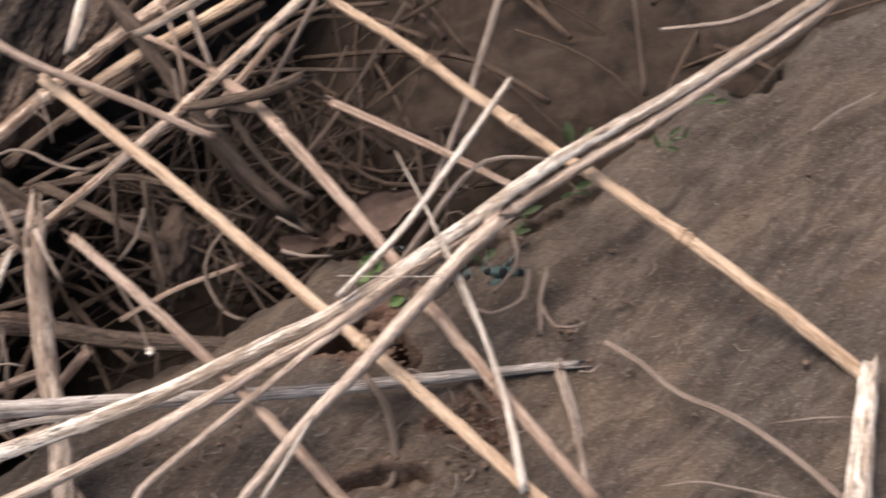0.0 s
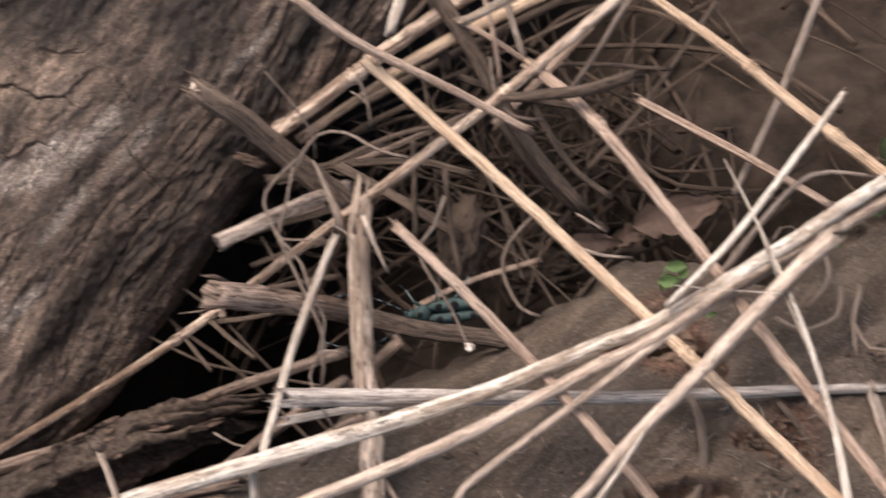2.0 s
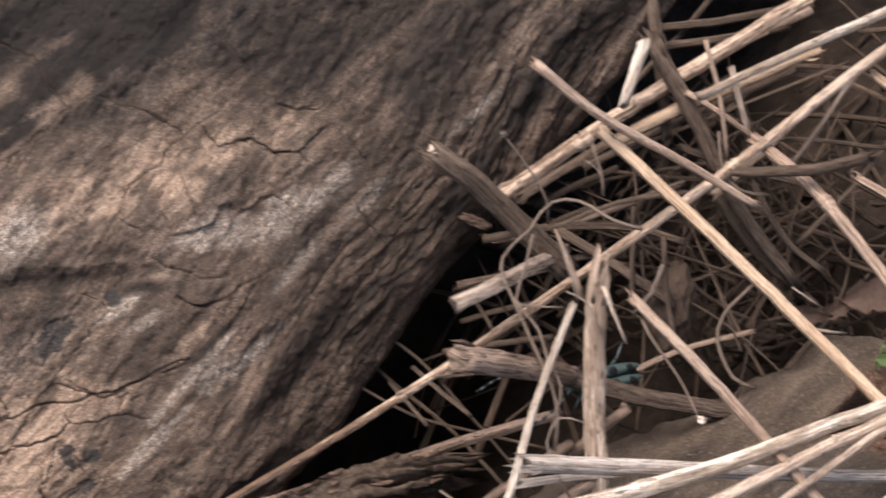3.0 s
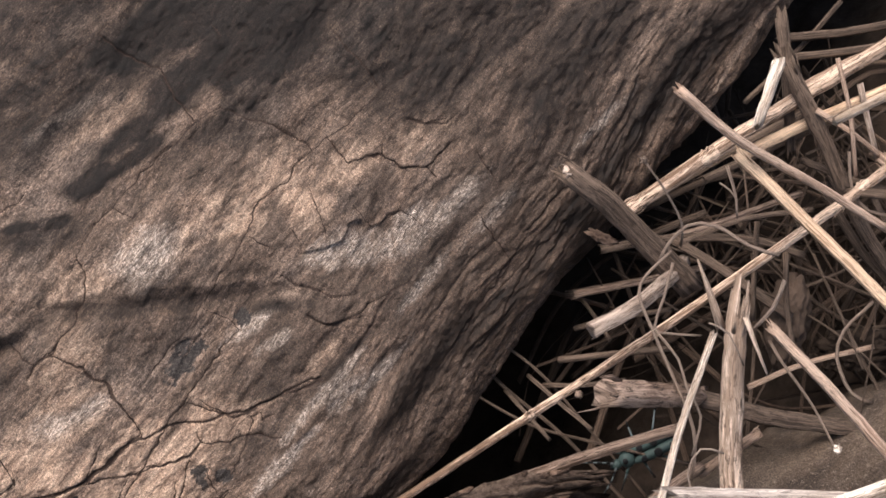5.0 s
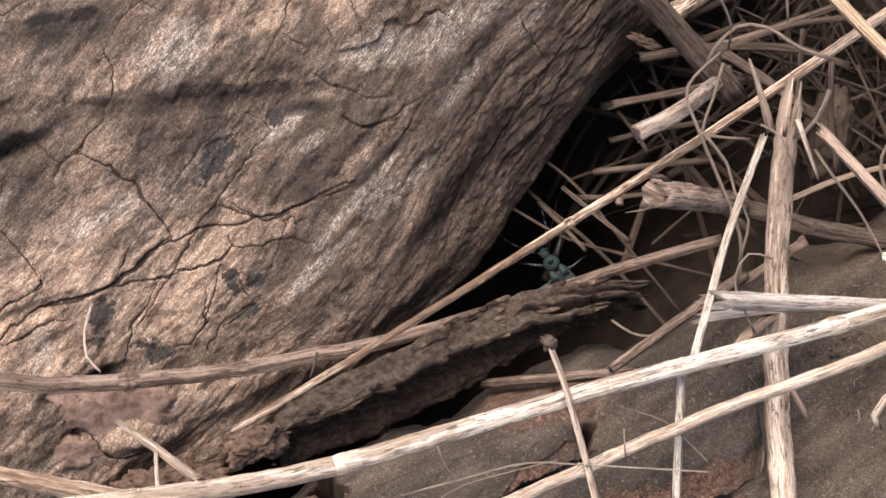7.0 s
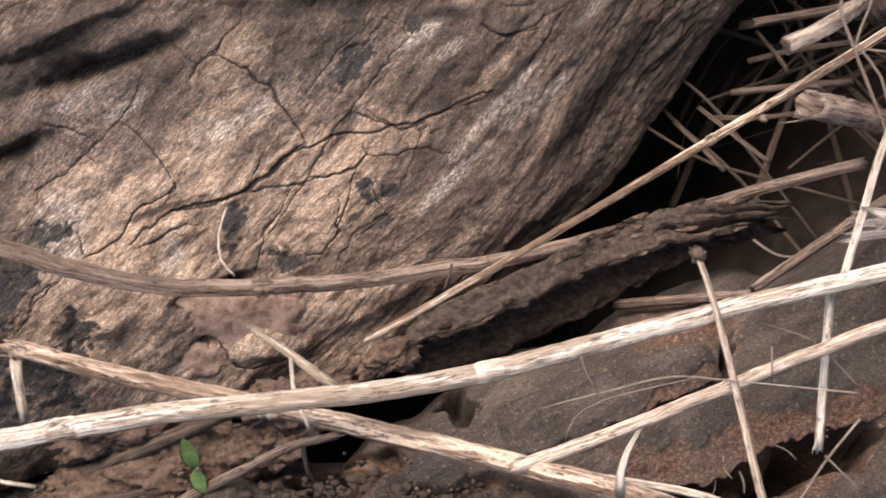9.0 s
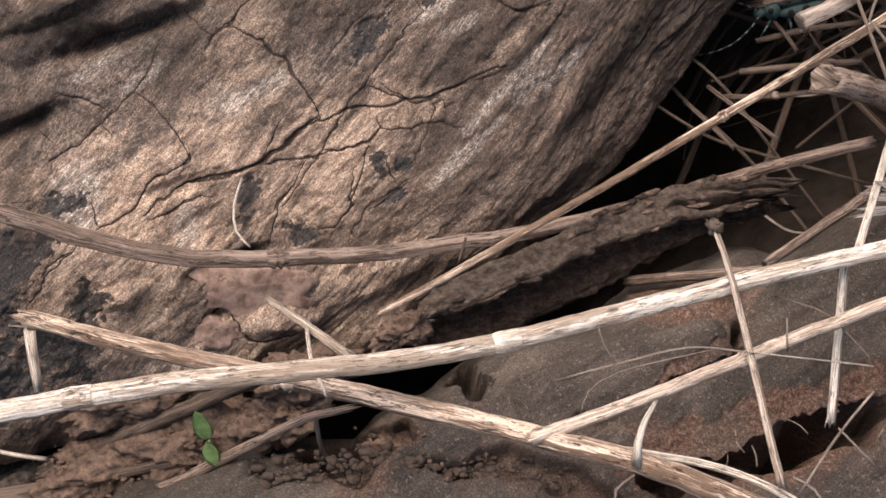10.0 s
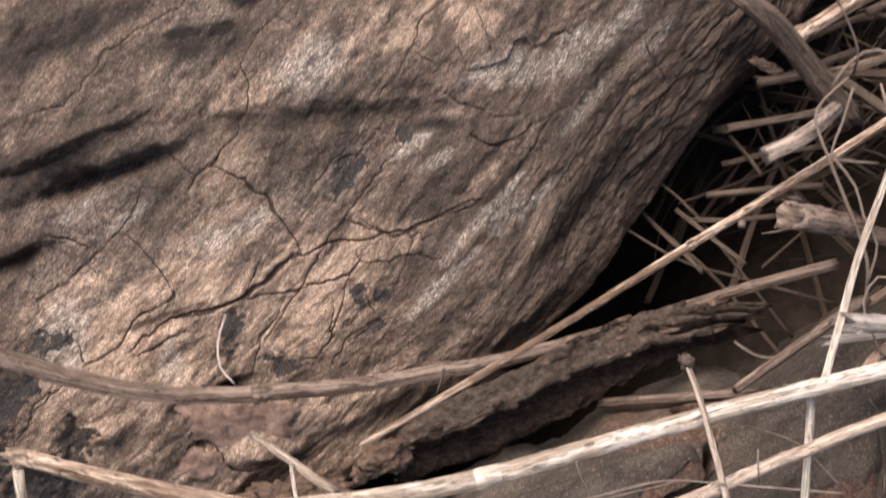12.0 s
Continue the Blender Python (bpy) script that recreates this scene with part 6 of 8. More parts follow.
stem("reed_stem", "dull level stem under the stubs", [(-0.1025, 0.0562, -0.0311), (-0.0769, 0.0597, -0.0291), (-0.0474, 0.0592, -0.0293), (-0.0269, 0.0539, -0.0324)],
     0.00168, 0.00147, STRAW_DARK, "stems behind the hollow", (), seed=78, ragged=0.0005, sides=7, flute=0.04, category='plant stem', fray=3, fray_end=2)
# straw_dark on the next three stems paints in the hollow's shade
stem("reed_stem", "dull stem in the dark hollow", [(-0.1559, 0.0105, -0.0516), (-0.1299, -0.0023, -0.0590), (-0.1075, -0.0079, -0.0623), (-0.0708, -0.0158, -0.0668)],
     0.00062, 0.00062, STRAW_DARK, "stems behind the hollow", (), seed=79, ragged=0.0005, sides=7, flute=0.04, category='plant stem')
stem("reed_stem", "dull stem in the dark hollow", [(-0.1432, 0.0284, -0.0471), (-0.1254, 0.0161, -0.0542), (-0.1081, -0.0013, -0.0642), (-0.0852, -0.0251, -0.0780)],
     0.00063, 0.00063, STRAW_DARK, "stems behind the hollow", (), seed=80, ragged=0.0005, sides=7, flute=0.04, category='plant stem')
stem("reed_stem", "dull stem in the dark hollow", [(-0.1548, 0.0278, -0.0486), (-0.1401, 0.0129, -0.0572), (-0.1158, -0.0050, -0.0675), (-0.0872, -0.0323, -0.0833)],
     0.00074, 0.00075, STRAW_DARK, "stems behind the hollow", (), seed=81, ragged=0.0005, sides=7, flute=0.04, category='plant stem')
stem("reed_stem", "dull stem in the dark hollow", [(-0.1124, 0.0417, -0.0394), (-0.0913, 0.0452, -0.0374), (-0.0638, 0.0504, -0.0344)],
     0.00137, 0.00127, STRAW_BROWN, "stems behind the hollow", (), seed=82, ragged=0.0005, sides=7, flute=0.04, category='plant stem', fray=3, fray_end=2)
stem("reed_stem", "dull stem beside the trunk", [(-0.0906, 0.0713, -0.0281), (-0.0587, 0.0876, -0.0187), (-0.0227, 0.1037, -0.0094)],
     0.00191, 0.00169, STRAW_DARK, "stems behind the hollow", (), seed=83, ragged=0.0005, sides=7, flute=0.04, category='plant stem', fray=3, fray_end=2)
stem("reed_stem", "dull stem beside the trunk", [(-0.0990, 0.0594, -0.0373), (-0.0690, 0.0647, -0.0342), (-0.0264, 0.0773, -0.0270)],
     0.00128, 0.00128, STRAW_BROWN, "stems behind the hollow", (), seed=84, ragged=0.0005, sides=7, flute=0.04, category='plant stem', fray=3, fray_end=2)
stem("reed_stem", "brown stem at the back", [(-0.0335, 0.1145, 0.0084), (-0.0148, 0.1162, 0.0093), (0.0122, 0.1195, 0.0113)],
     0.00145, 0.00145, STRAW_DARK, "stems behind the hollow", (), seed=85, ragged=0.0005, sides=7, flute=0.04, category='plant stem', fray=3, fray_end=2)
stem("rootlet", "thin curling brown rootlet in the hollow", [(-0.0053, 0.0321, -0.0276), (-0.0157, 0.0232, -0.0328), (-0.0182, 0.0145, -0.0378), (-0.0130, 0.0035, -0.0442), (-0.0052, 0.0001, -0.0461)],
     0.00061, 0.00071, ROOT_MAT, "rootlets", (), seed=86, ragged=0.0005, sides=7, flute=0.04, category='root')
stem("rootlet", "curled pale strip of dead leaf", [(0.0098, 0.0214, -0.0362), (0.0181, 0.0188, -0.0377), (0.0282, 0.0175, -0.0384)],
     0.00082, 0.00051, STRAW_GREY, "rootlets", (), seed=87, ragged=0.0005, sides=7, flute=0.04, category='root')
stem("rootlet", "short pale fibre in the hollow", [(0.0097, 0.0333, -0.0316), (0.0200, 0.0270, -0.0352)],
     0.00051, 0.00041, STRAW_GREY, "rootlets", (), seed=88, ragged=0.0005, sides=7, flute=0.04, category='root')
stem("rootlet", "thin brown rootlet lying on the rotten wood", [(0.0934, 0.0116, -0.0290), (0.0937, -0.0014, -0.0290), (0.0840, -0.0125, -0.0290)],
     0.00095, 0.00080, ROOT_MAT, "rootlets", (), seed=89, ragged=0.0005, sides=7, flute=0.04, category='root')
stem("rootlet", "thin brown rootlet lying on the rotten wood", [(0.0970, -0.0052, -0.0290), (0.0936, -0.0162, -0.0290), (0.0818, -0.0208, -0.0290), (0.0729, -0.0152, -0.0290)],
     0.00093, 0.00078, ROOT_MAT, "rootlets", (), seed=90, ragged=0.0005, sides=7, flute=0.04, category='root')
stem("rootlet", "thin brown rootlet lying on the rotten wood", [(0.1040, -0.0048, -0.0300), (0.0991, -0.0184, -0.0300), (0.0978, -0.0307, -0.0300)],
     0.00107, 0.00065, ROOT_MAT, "rootlets", (), seed=91, ragged=0.0005, sides=7, flute=0.04, category='root')
stem("rootlet", "thin brown rootlet lying on the rotten wood", [(0.0995, -0.0196, -0.0300), (0.1027, -0.0285, -0.0300), (0.1126, -0.0295, -0.0300)],
     0.00078, 0.00065, ROOT_MAT, "rootlets", (), seed=92, ragged=0.0005, sides=7, flute=0.04, category='root')
stem("rootlet", "long branching root on the rotten wood", [(0.1185, -0.0371, -0.0300), (0.1284, -0.0463, -0.0300), (0.1392, -0.0598, -0.0300), (0.1557, -0.0713, -0.0300), (0.1706, -0.0873, -0.0300), (0.1842, -0.1061, -0.0300)],
     0.00104, 0.00122, ROOT_MAT, "rootlets", (), seed=93, ragged=0.0005, sides=7, flute=0.04, category='root')
stem("rootlet", "thin brown rootlet lying on the rotten wood", [(0.0367, -0.0448, -0.0166), (0.0420, -0.0516, -0.0257), (0.0432, -0.0627, -0.0374), (0.0403, -0.0705, -0.0470), (0.0315, -0.0730, -0.0537)],
     0.00126, 0.00155, ROOT_MAT, "rootlets", (), seed=94, ragged=0.0005, sides=7, flute=0.04, category='root')
stem("rootlet", "pale curled fibre on the rotten wood", [(0.0948, -0.0518, -0.0438), (0.1006, -0.0479, -0.0415), (0.1072, -0.0491, -0.0422), (0.1097, -0.0558, -0.0460)],
     0.00067, 0.00048, STRAW_GREY, "rootlets", (), seed=95, ragged=0.0005, sides=7, flute=0.04, category='root')
stem("grey_stick", "grey decayed stick lying on the rotten wood", [(0.1018, -0.0436, -0.0367), (0.1043, -0.0621, -0.0382), (0.1050, -0.0871, -0.0411)],
     0.00172, 0.00184, STRAW_GREY, "", (), seed=96, ragged=0.006, flute=0.14, category='stick')
stem("dark_stick", "thin dark decayed stick on the rotten wood", [(0.0711, -0.0437, -0.0368), (0.0768, -0.0517, -0.0391), (0.0819, -0.0620, -0.0404)],
     0.00134, 0.00151, STRAW_DARK, "", (), seed=97, ragged=0.004, flute=0.12, category='stick')
stem("rootlet", "fine pale hair caught on the stems", [(0.0335, -0.0249, 0.0157), (0.0494, -0.0270, 0.0144), (0.0671, -0.0290, 0.0133)],
     0.00022, 0.00018, STRAW_PALE, "rootlets", (), seed=98, ragged=0.0005, sides=7, flute=0.04, category='root')
stem("rootlet", "fine dry hair on the curved straw", [(0.0645, -0.0124, 0.0067), (0.0709, -0.0041, 0.0115), (0.0772, -0.0057, 0.0106), (0.0734, -0.0147, 0.0054)],
     0.00018, 0.00018, STRAW_GREY, "rootlets", (), seed=99, ragged=0.0005, sides=7, flute=0.04, category='root')
stem("dry_stalk", "thin brown stem under the pale bundle", [(-0.0672, -0.0581, -0.0220), (-0.0613, -0.0681, -0.0255), (-0.0547, -0.0789, -0.0294)],
     0.00092, 0.00101, STRAW_PINK, "", (), seed=100, ragged=0.002)
stem("stem_splinter", "brown splinter leaning on the bleached stem", [(-0.0850, -0.0677, -0.0044), (-0.0783, -0.0592, -0.0065), (-0.0684, -0.0501, -0.0128)],
     0.00142, 0.00165, STRAW_PINK, "", (), seed=101, ragged=0.004, flute=0.12)
stem("twig", "pale forked twig hanging at the back", [(0.1578, 0.0710, -0.0006), (0.1738, 0.0704, -0.0009), (0.1865, 0.0716, -0.0014), (0.2063, 0.0775, 0.0009)],
     0.00072, 0.00134, STRAW_GREY, "", (), seed=102, ragged=0.002, category='twig')
stem("straw", "short pale straw on the rotten wood", [(0.2086, 0.0397, -0.0330), (0.2226, 0.0479, -0.0330), (0.2379, 0.0534, -0.0330)],
     0.00073, 0.00063, STRAW_GREY, "", (), seed=103, ragged=0.0005, sides=7, flute=0.04, category='plant stem')
stem("straw", "short dull straw on the rotten wood", [(0.1700, -0.0741, -0.0330), (0.1817, -0.0742, -0.0330), (0.1954, -0.0758, -0.0330)],
     0.00047, 0.00047, STRAW_GREY, "", (), seed=104, ragged=0.0005, sides=7, flute=0.04, category='plant stem')
stem("rootlet", "thin pale fibre on the rotten wood", [(0.1276, -0.0910, -0.0330), (0.1423, -0.0915, -0.0330), (0.1676, -0.1014, -0.0330)],
     0.00046, 0.00045, STRAW_GREY, "rootlets", (), seed=105, ragged=0.0005, sides=7, flute=0.04, category='root')
stem("reed_stem", "thin dark upright stem at the back", [(0.1530, 0.1015, -0.0107), (0.1528, 0.0831, -0.0213), (0.1519, 0.0657, -0.0314)],
     0.00116, 0.00105, STRAW_DARK, "stems behind the hollow", (), seed=106, ragged=0.0005, sides=7, flute=0.04, category='plant stem')
stem("rootlet", "long fine pale plant hair over the wood", [(-0.1877, -0.1101, -0.0058), (-0.1701, -0.1092, 0.0103), (-0.1514, -0.1058, 0.0163), (-0.1327, -0.1049, 0.0110), (-0.0933, -0.1038, -0.0022)],
     0.00030, 0.00025, STRAW_PALE, "rootlets", (), seed=107, ragged=0.0005, sides=7, flute=0.04, category='root')
stem("rootlet", "fine grey plant hair over the wood", [(-0.1796, -0.1189, -0.0109), (-0.1774, -0.1128, -0.0074), (-0.1685, -0.1073, -0.0042), (-0.1404, -0.1005, -0.0003)],
     0.00021, 0.00017, STRAW_GREY, "rootlets", (), seed=108, ragged=0.0005, sides=7, flute=0.04, category='root')
stem("rootlet", "fine grey plant hair over the wood", [(-0.1217, -0.0836, 0.0002), (-0.1145, -0.0852, -0.0007), (-0.1058, -0.0880, -0.0023), (-0.0967, -0.0952, -0.0065), (-0.0912, -0.1003, -0.0094)],
     0.00025, 0.00026, STRAW_GREY, "rootlets", (), seed=109, ragged=0.0005, sides=7, flute=0.04, category='root')
stem("rootlet", "thin pale fibre over the wood", [(-0.0928, -0.1107, -0.0062), (-0.1019, -0.1218, -0.0126), (-0.1132, -0.1391, -0.0226)],
     0.00042, 0.00043, STRAW_GREY, "rootlets", (), seed=110, ragged=0.0005, sides=7, flute=0.04, category='root')
stem("rootlet", "thin pale fibre over the wood", [(-0.1023, -0.1206, -0.0119), (-0.0911, -0.1298, -0.0172)],
     0.00034, 0.00034, STRAW_GREY, "rootlets", (), seed=111, ragged=0.0005, sides=7, flute=0.04, category='root')
stem("rootlet", "thin pale fibre over the wood", [(-0.1159, -0.1352, -0.0146), (-0.1095, -0.1383, -0.0164), (-0.1044, -0.1450, -0.0202)],
     0.00034, 0.00042, STRAW_GREY, "rootlets", (), seed=112, ragged=0.0005, sides=7, flute=0.04, category='root')
stem("rootlet", "fine hair on the bleached stem", [(-0.1767, -0.1002, 0.0161), (-0.1750, -0.1045, 0.0136), (-0.1714, -0.1094, 0.0107)],
     0.00032, 0.00016, STRAW_GREY, "rootlets", (), seed=113, ragged=0.0005, sides=7, flute=0.04, category='root')
stem("rootlet", "fine hair on the pale stem", [(-0.1202, -0.0929, 0.0064), (-0.1194, -0.1017, 0.0013)],
     0.00025, 0.00025, STRAW_GREY, "rootlets", (), seed=114, ragged=0.0005, sides=7, flute=0.04, category='root')
stem("rootlet", "curled fibre on the brown stem", [(-0.1702, -0.1501, 0.0011), (-0.1709, -0.1450, 0.0040), (-0.1659, -0.1410, 0.0064)],
     0.00040, 0.00032, STRAW_GREY, "rootlets", (), seed=115, ragged=0.0005, sides=7, flute=0.04, category='root')
stem("rootlet", "pale curved fibre against the trunk", [(-0.2850, -0.0508, 0.0019), (-0.2869, -0.0594, 0.0003), (-0.2857, -0.0671, -0.0006), (-0.2811, -0.0723, -0.0002)],
     0.00044, 0.00034, STRAW_PALE, "rootlets", (), seed=116, ragged=0.0005, sides=7, flute=0.04, category='root')
stem("rootlet", "brown rootlet hanging in the gap", [(-0.2610, -0.1151, -0.0318), (-0.2599, -0.1221, -0.0474), (-0.2566, -0.1249, -0.0606)],
     0.00080, 0.00065, ROOT_MAT, "rootlets", (), seed=117, ragged=0.0005, sides=7, flute=0.04, category='root')
stem("rootlet", "thin stalk crossing the bowed stem", [(-0.2153, -0.0600, -0.0185), (-0.2163, -0.0637, -0.0206), (-0.2176, -0.0674, -0.0227)],
     0.00045, 0.00036, STRAW_DARK, "rootlets", (), seed=118, ragged=0.0005, sides=7, flute=0.04, category='root')
stem("dark_stick", "dark dead stick running behind the upright stem", [(-0.0754, -0.0061, -0.0209), (-0.0492, -0.0104, -0.0291), (-0.0264, -0.0109, -0.0375), (-0.0050, -0.0106, -0.0477)],
     0.00331, 0.00302, STRAW_DARK, "broken stubs in the hollow", (), seed=119, ragged=0.004, flute=0.12, category='stick')
stem("reed_stem", "dull stem behind the trunk", [(-0.0643, 0.0772, -0.0155), (-0.0288, 0.0913, -0.0073), (0.0150, 0.1072, 0.0018)],
     0.00157, 0.00146, STRAW_DARK, "stems behind the hollow", (), seed=120, ragged=0.0005, sides=7, flute=0.04, category='plant stem', fray=3, fray_end=2)
stem("reed_stem", "dull stem behind the trunk", [(-0.0366, 0.1237, 0.0079), (-0.0115, 0.1255, 0.0089), (0.0220, 0.1304, 0.0118)],
     0.00167, 0.00157, STRAW_DARK, "stems behind the hollow", (), seed=121, ragged=0.0005, sides=7, flute=0.04, category='plant stem', fray=3, fray_end=2)
stem("reed_stem", "dull brown stem behind the trunk", [(-0.0314, 0.1038, 0.0022), (-0.0086, 0.1140, 0.0081), (0.0204, 0.1248, 0.0143)],
     0.00187, 0.00176, STRAW_PINK, "stems behind the hollow", (), seed=122, ragged=0.0005, sides=7, flute=0.04, category='plant stem', fray=3, fray_end=2)
stem("reed_stem", "thin dull stem behind the trunk", [(-0.0485, 0.1047, -0.0065), (-0.0275, 0.1226, 0.0038), (-0.0129, 0.1370, 0.0121)],
     0.00105, 0.00095, STRAW_DARK, "stems behind the hollow", (), seed=123, ragged=0.0005, sides=7, flute=0.04, category='plant stem')
stem("reed_stem", "brown stem behind the cut straw", [(-0.0178, 0.0635, -0.0153), (-0.0034, 0.0741, -0.0092), (0.0192, 0.0917, 0.0010)],
     0.00145, 0.00134, STRAW_PINK, "stems behind the hollow", (), seed=124, ragged=0.0005, sides=7, flute=0.04, category='plant stem', fray=3, fray_end=2)
stem("reed_stem", "dull stem behind the cut straw", [(-0.0292, 0.0822, -0.0103), (-0.0083, 0.0748, -0.0145), (0.0169, 0.0692, -0.0178)],
     0.00146, 0.00125, STRAW_DARK, "stems behind the hollow", (), seed=125, ragged=0.0005, sides=7, flute=0.04, category='plant stem', fray=3, fray_end=2)

# straw_dark instead of straw_brown puts the hole's shade into these stems' colour
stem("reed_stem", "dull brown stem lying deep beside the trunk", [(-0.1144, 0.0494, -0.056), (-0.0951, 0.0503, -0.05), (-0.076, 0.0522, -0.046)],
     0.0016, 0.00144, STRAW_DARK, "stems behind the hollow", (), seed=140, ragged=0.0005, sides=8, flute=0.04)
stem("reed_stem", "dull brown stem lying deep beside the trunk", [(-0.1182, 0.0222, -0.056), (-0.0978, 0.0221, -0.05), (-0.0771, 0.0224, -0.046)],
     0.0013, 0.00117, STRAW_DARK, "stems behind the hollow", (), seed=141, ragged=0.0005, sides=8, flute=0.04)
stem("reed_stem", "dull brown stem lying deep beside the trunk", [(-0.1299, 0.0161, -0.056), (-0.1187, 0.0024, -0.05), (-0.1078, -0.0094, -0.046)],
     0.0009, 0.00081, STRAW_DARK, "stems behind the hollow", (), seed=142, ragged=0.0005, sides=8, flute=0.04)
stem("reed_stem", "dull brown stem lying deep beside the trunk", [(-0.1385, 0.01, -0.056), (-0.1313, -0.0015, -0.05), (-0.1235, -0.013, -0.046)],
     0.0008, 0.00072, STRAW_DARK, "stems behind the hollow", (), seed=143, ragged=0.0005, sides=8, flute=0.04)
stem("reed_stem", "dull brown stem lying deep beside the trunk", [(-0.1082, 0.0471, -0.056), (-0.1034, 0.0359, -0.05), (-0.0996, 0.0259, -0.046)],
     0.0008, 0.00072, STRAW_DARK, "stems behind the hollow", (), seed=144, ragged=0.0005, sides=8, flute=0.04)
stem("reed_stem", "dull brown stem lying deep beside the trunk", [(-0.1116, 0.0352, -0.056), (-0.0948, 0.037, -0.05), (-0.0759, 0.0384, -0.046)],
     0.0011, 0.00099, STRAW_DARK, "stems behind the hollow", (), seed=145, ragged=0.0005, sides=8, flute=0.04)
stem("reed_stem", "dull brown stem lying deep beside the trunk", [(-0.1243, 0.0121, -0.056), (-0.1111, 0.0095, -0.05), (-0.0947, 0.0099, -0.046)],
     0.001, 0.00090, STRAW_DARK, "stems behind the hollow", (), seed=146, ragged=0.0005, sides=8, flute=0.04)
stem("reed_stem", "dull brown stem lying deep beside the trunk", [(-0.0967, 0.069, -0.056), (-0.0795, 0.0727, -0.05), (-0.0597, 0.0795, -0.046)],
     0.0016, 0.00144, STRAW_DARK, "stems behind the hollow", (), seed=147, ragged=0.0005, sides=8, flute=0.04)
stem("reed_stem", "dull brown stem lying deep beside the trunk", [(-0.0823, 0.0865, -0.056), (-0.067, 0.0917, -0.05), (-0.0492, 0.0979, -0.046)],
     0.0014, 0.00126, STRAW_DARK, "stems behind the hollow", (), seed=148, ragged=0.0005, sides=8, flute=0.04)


def lump(rng, size, sub=2, rough=0.3):
    """A bmesh of an uneven clod with the half sizes given."""
    bm = bmesh.new()
    bmesh.ops.create_icosphere(bm, subdivisions=sub, radius=1)
    off = Vector(rng.uniform(-50, 50, 3))
    for v in bm.verts:
        k = 1 + rough * noise.noise(v.co * 1.6 + off) + rough * 0.6 * noise.noise(v.co * 4.1 + off) + rough * 0.4 * noise.noise(v.co * 11.0 + off)
        v.co = Vector([c * k * s for c, s in zip(v.co, size)])
    return bm


def bm_part(name, bm, material, parent=None, label="", smooth=True):
    me = bpy.data.meshes.new(name)
    for f in bm.faces:
        f.smooth = smooth
    bm.to_mesh(me)
    bm.free()
    return part(name, me, material, parent, label)


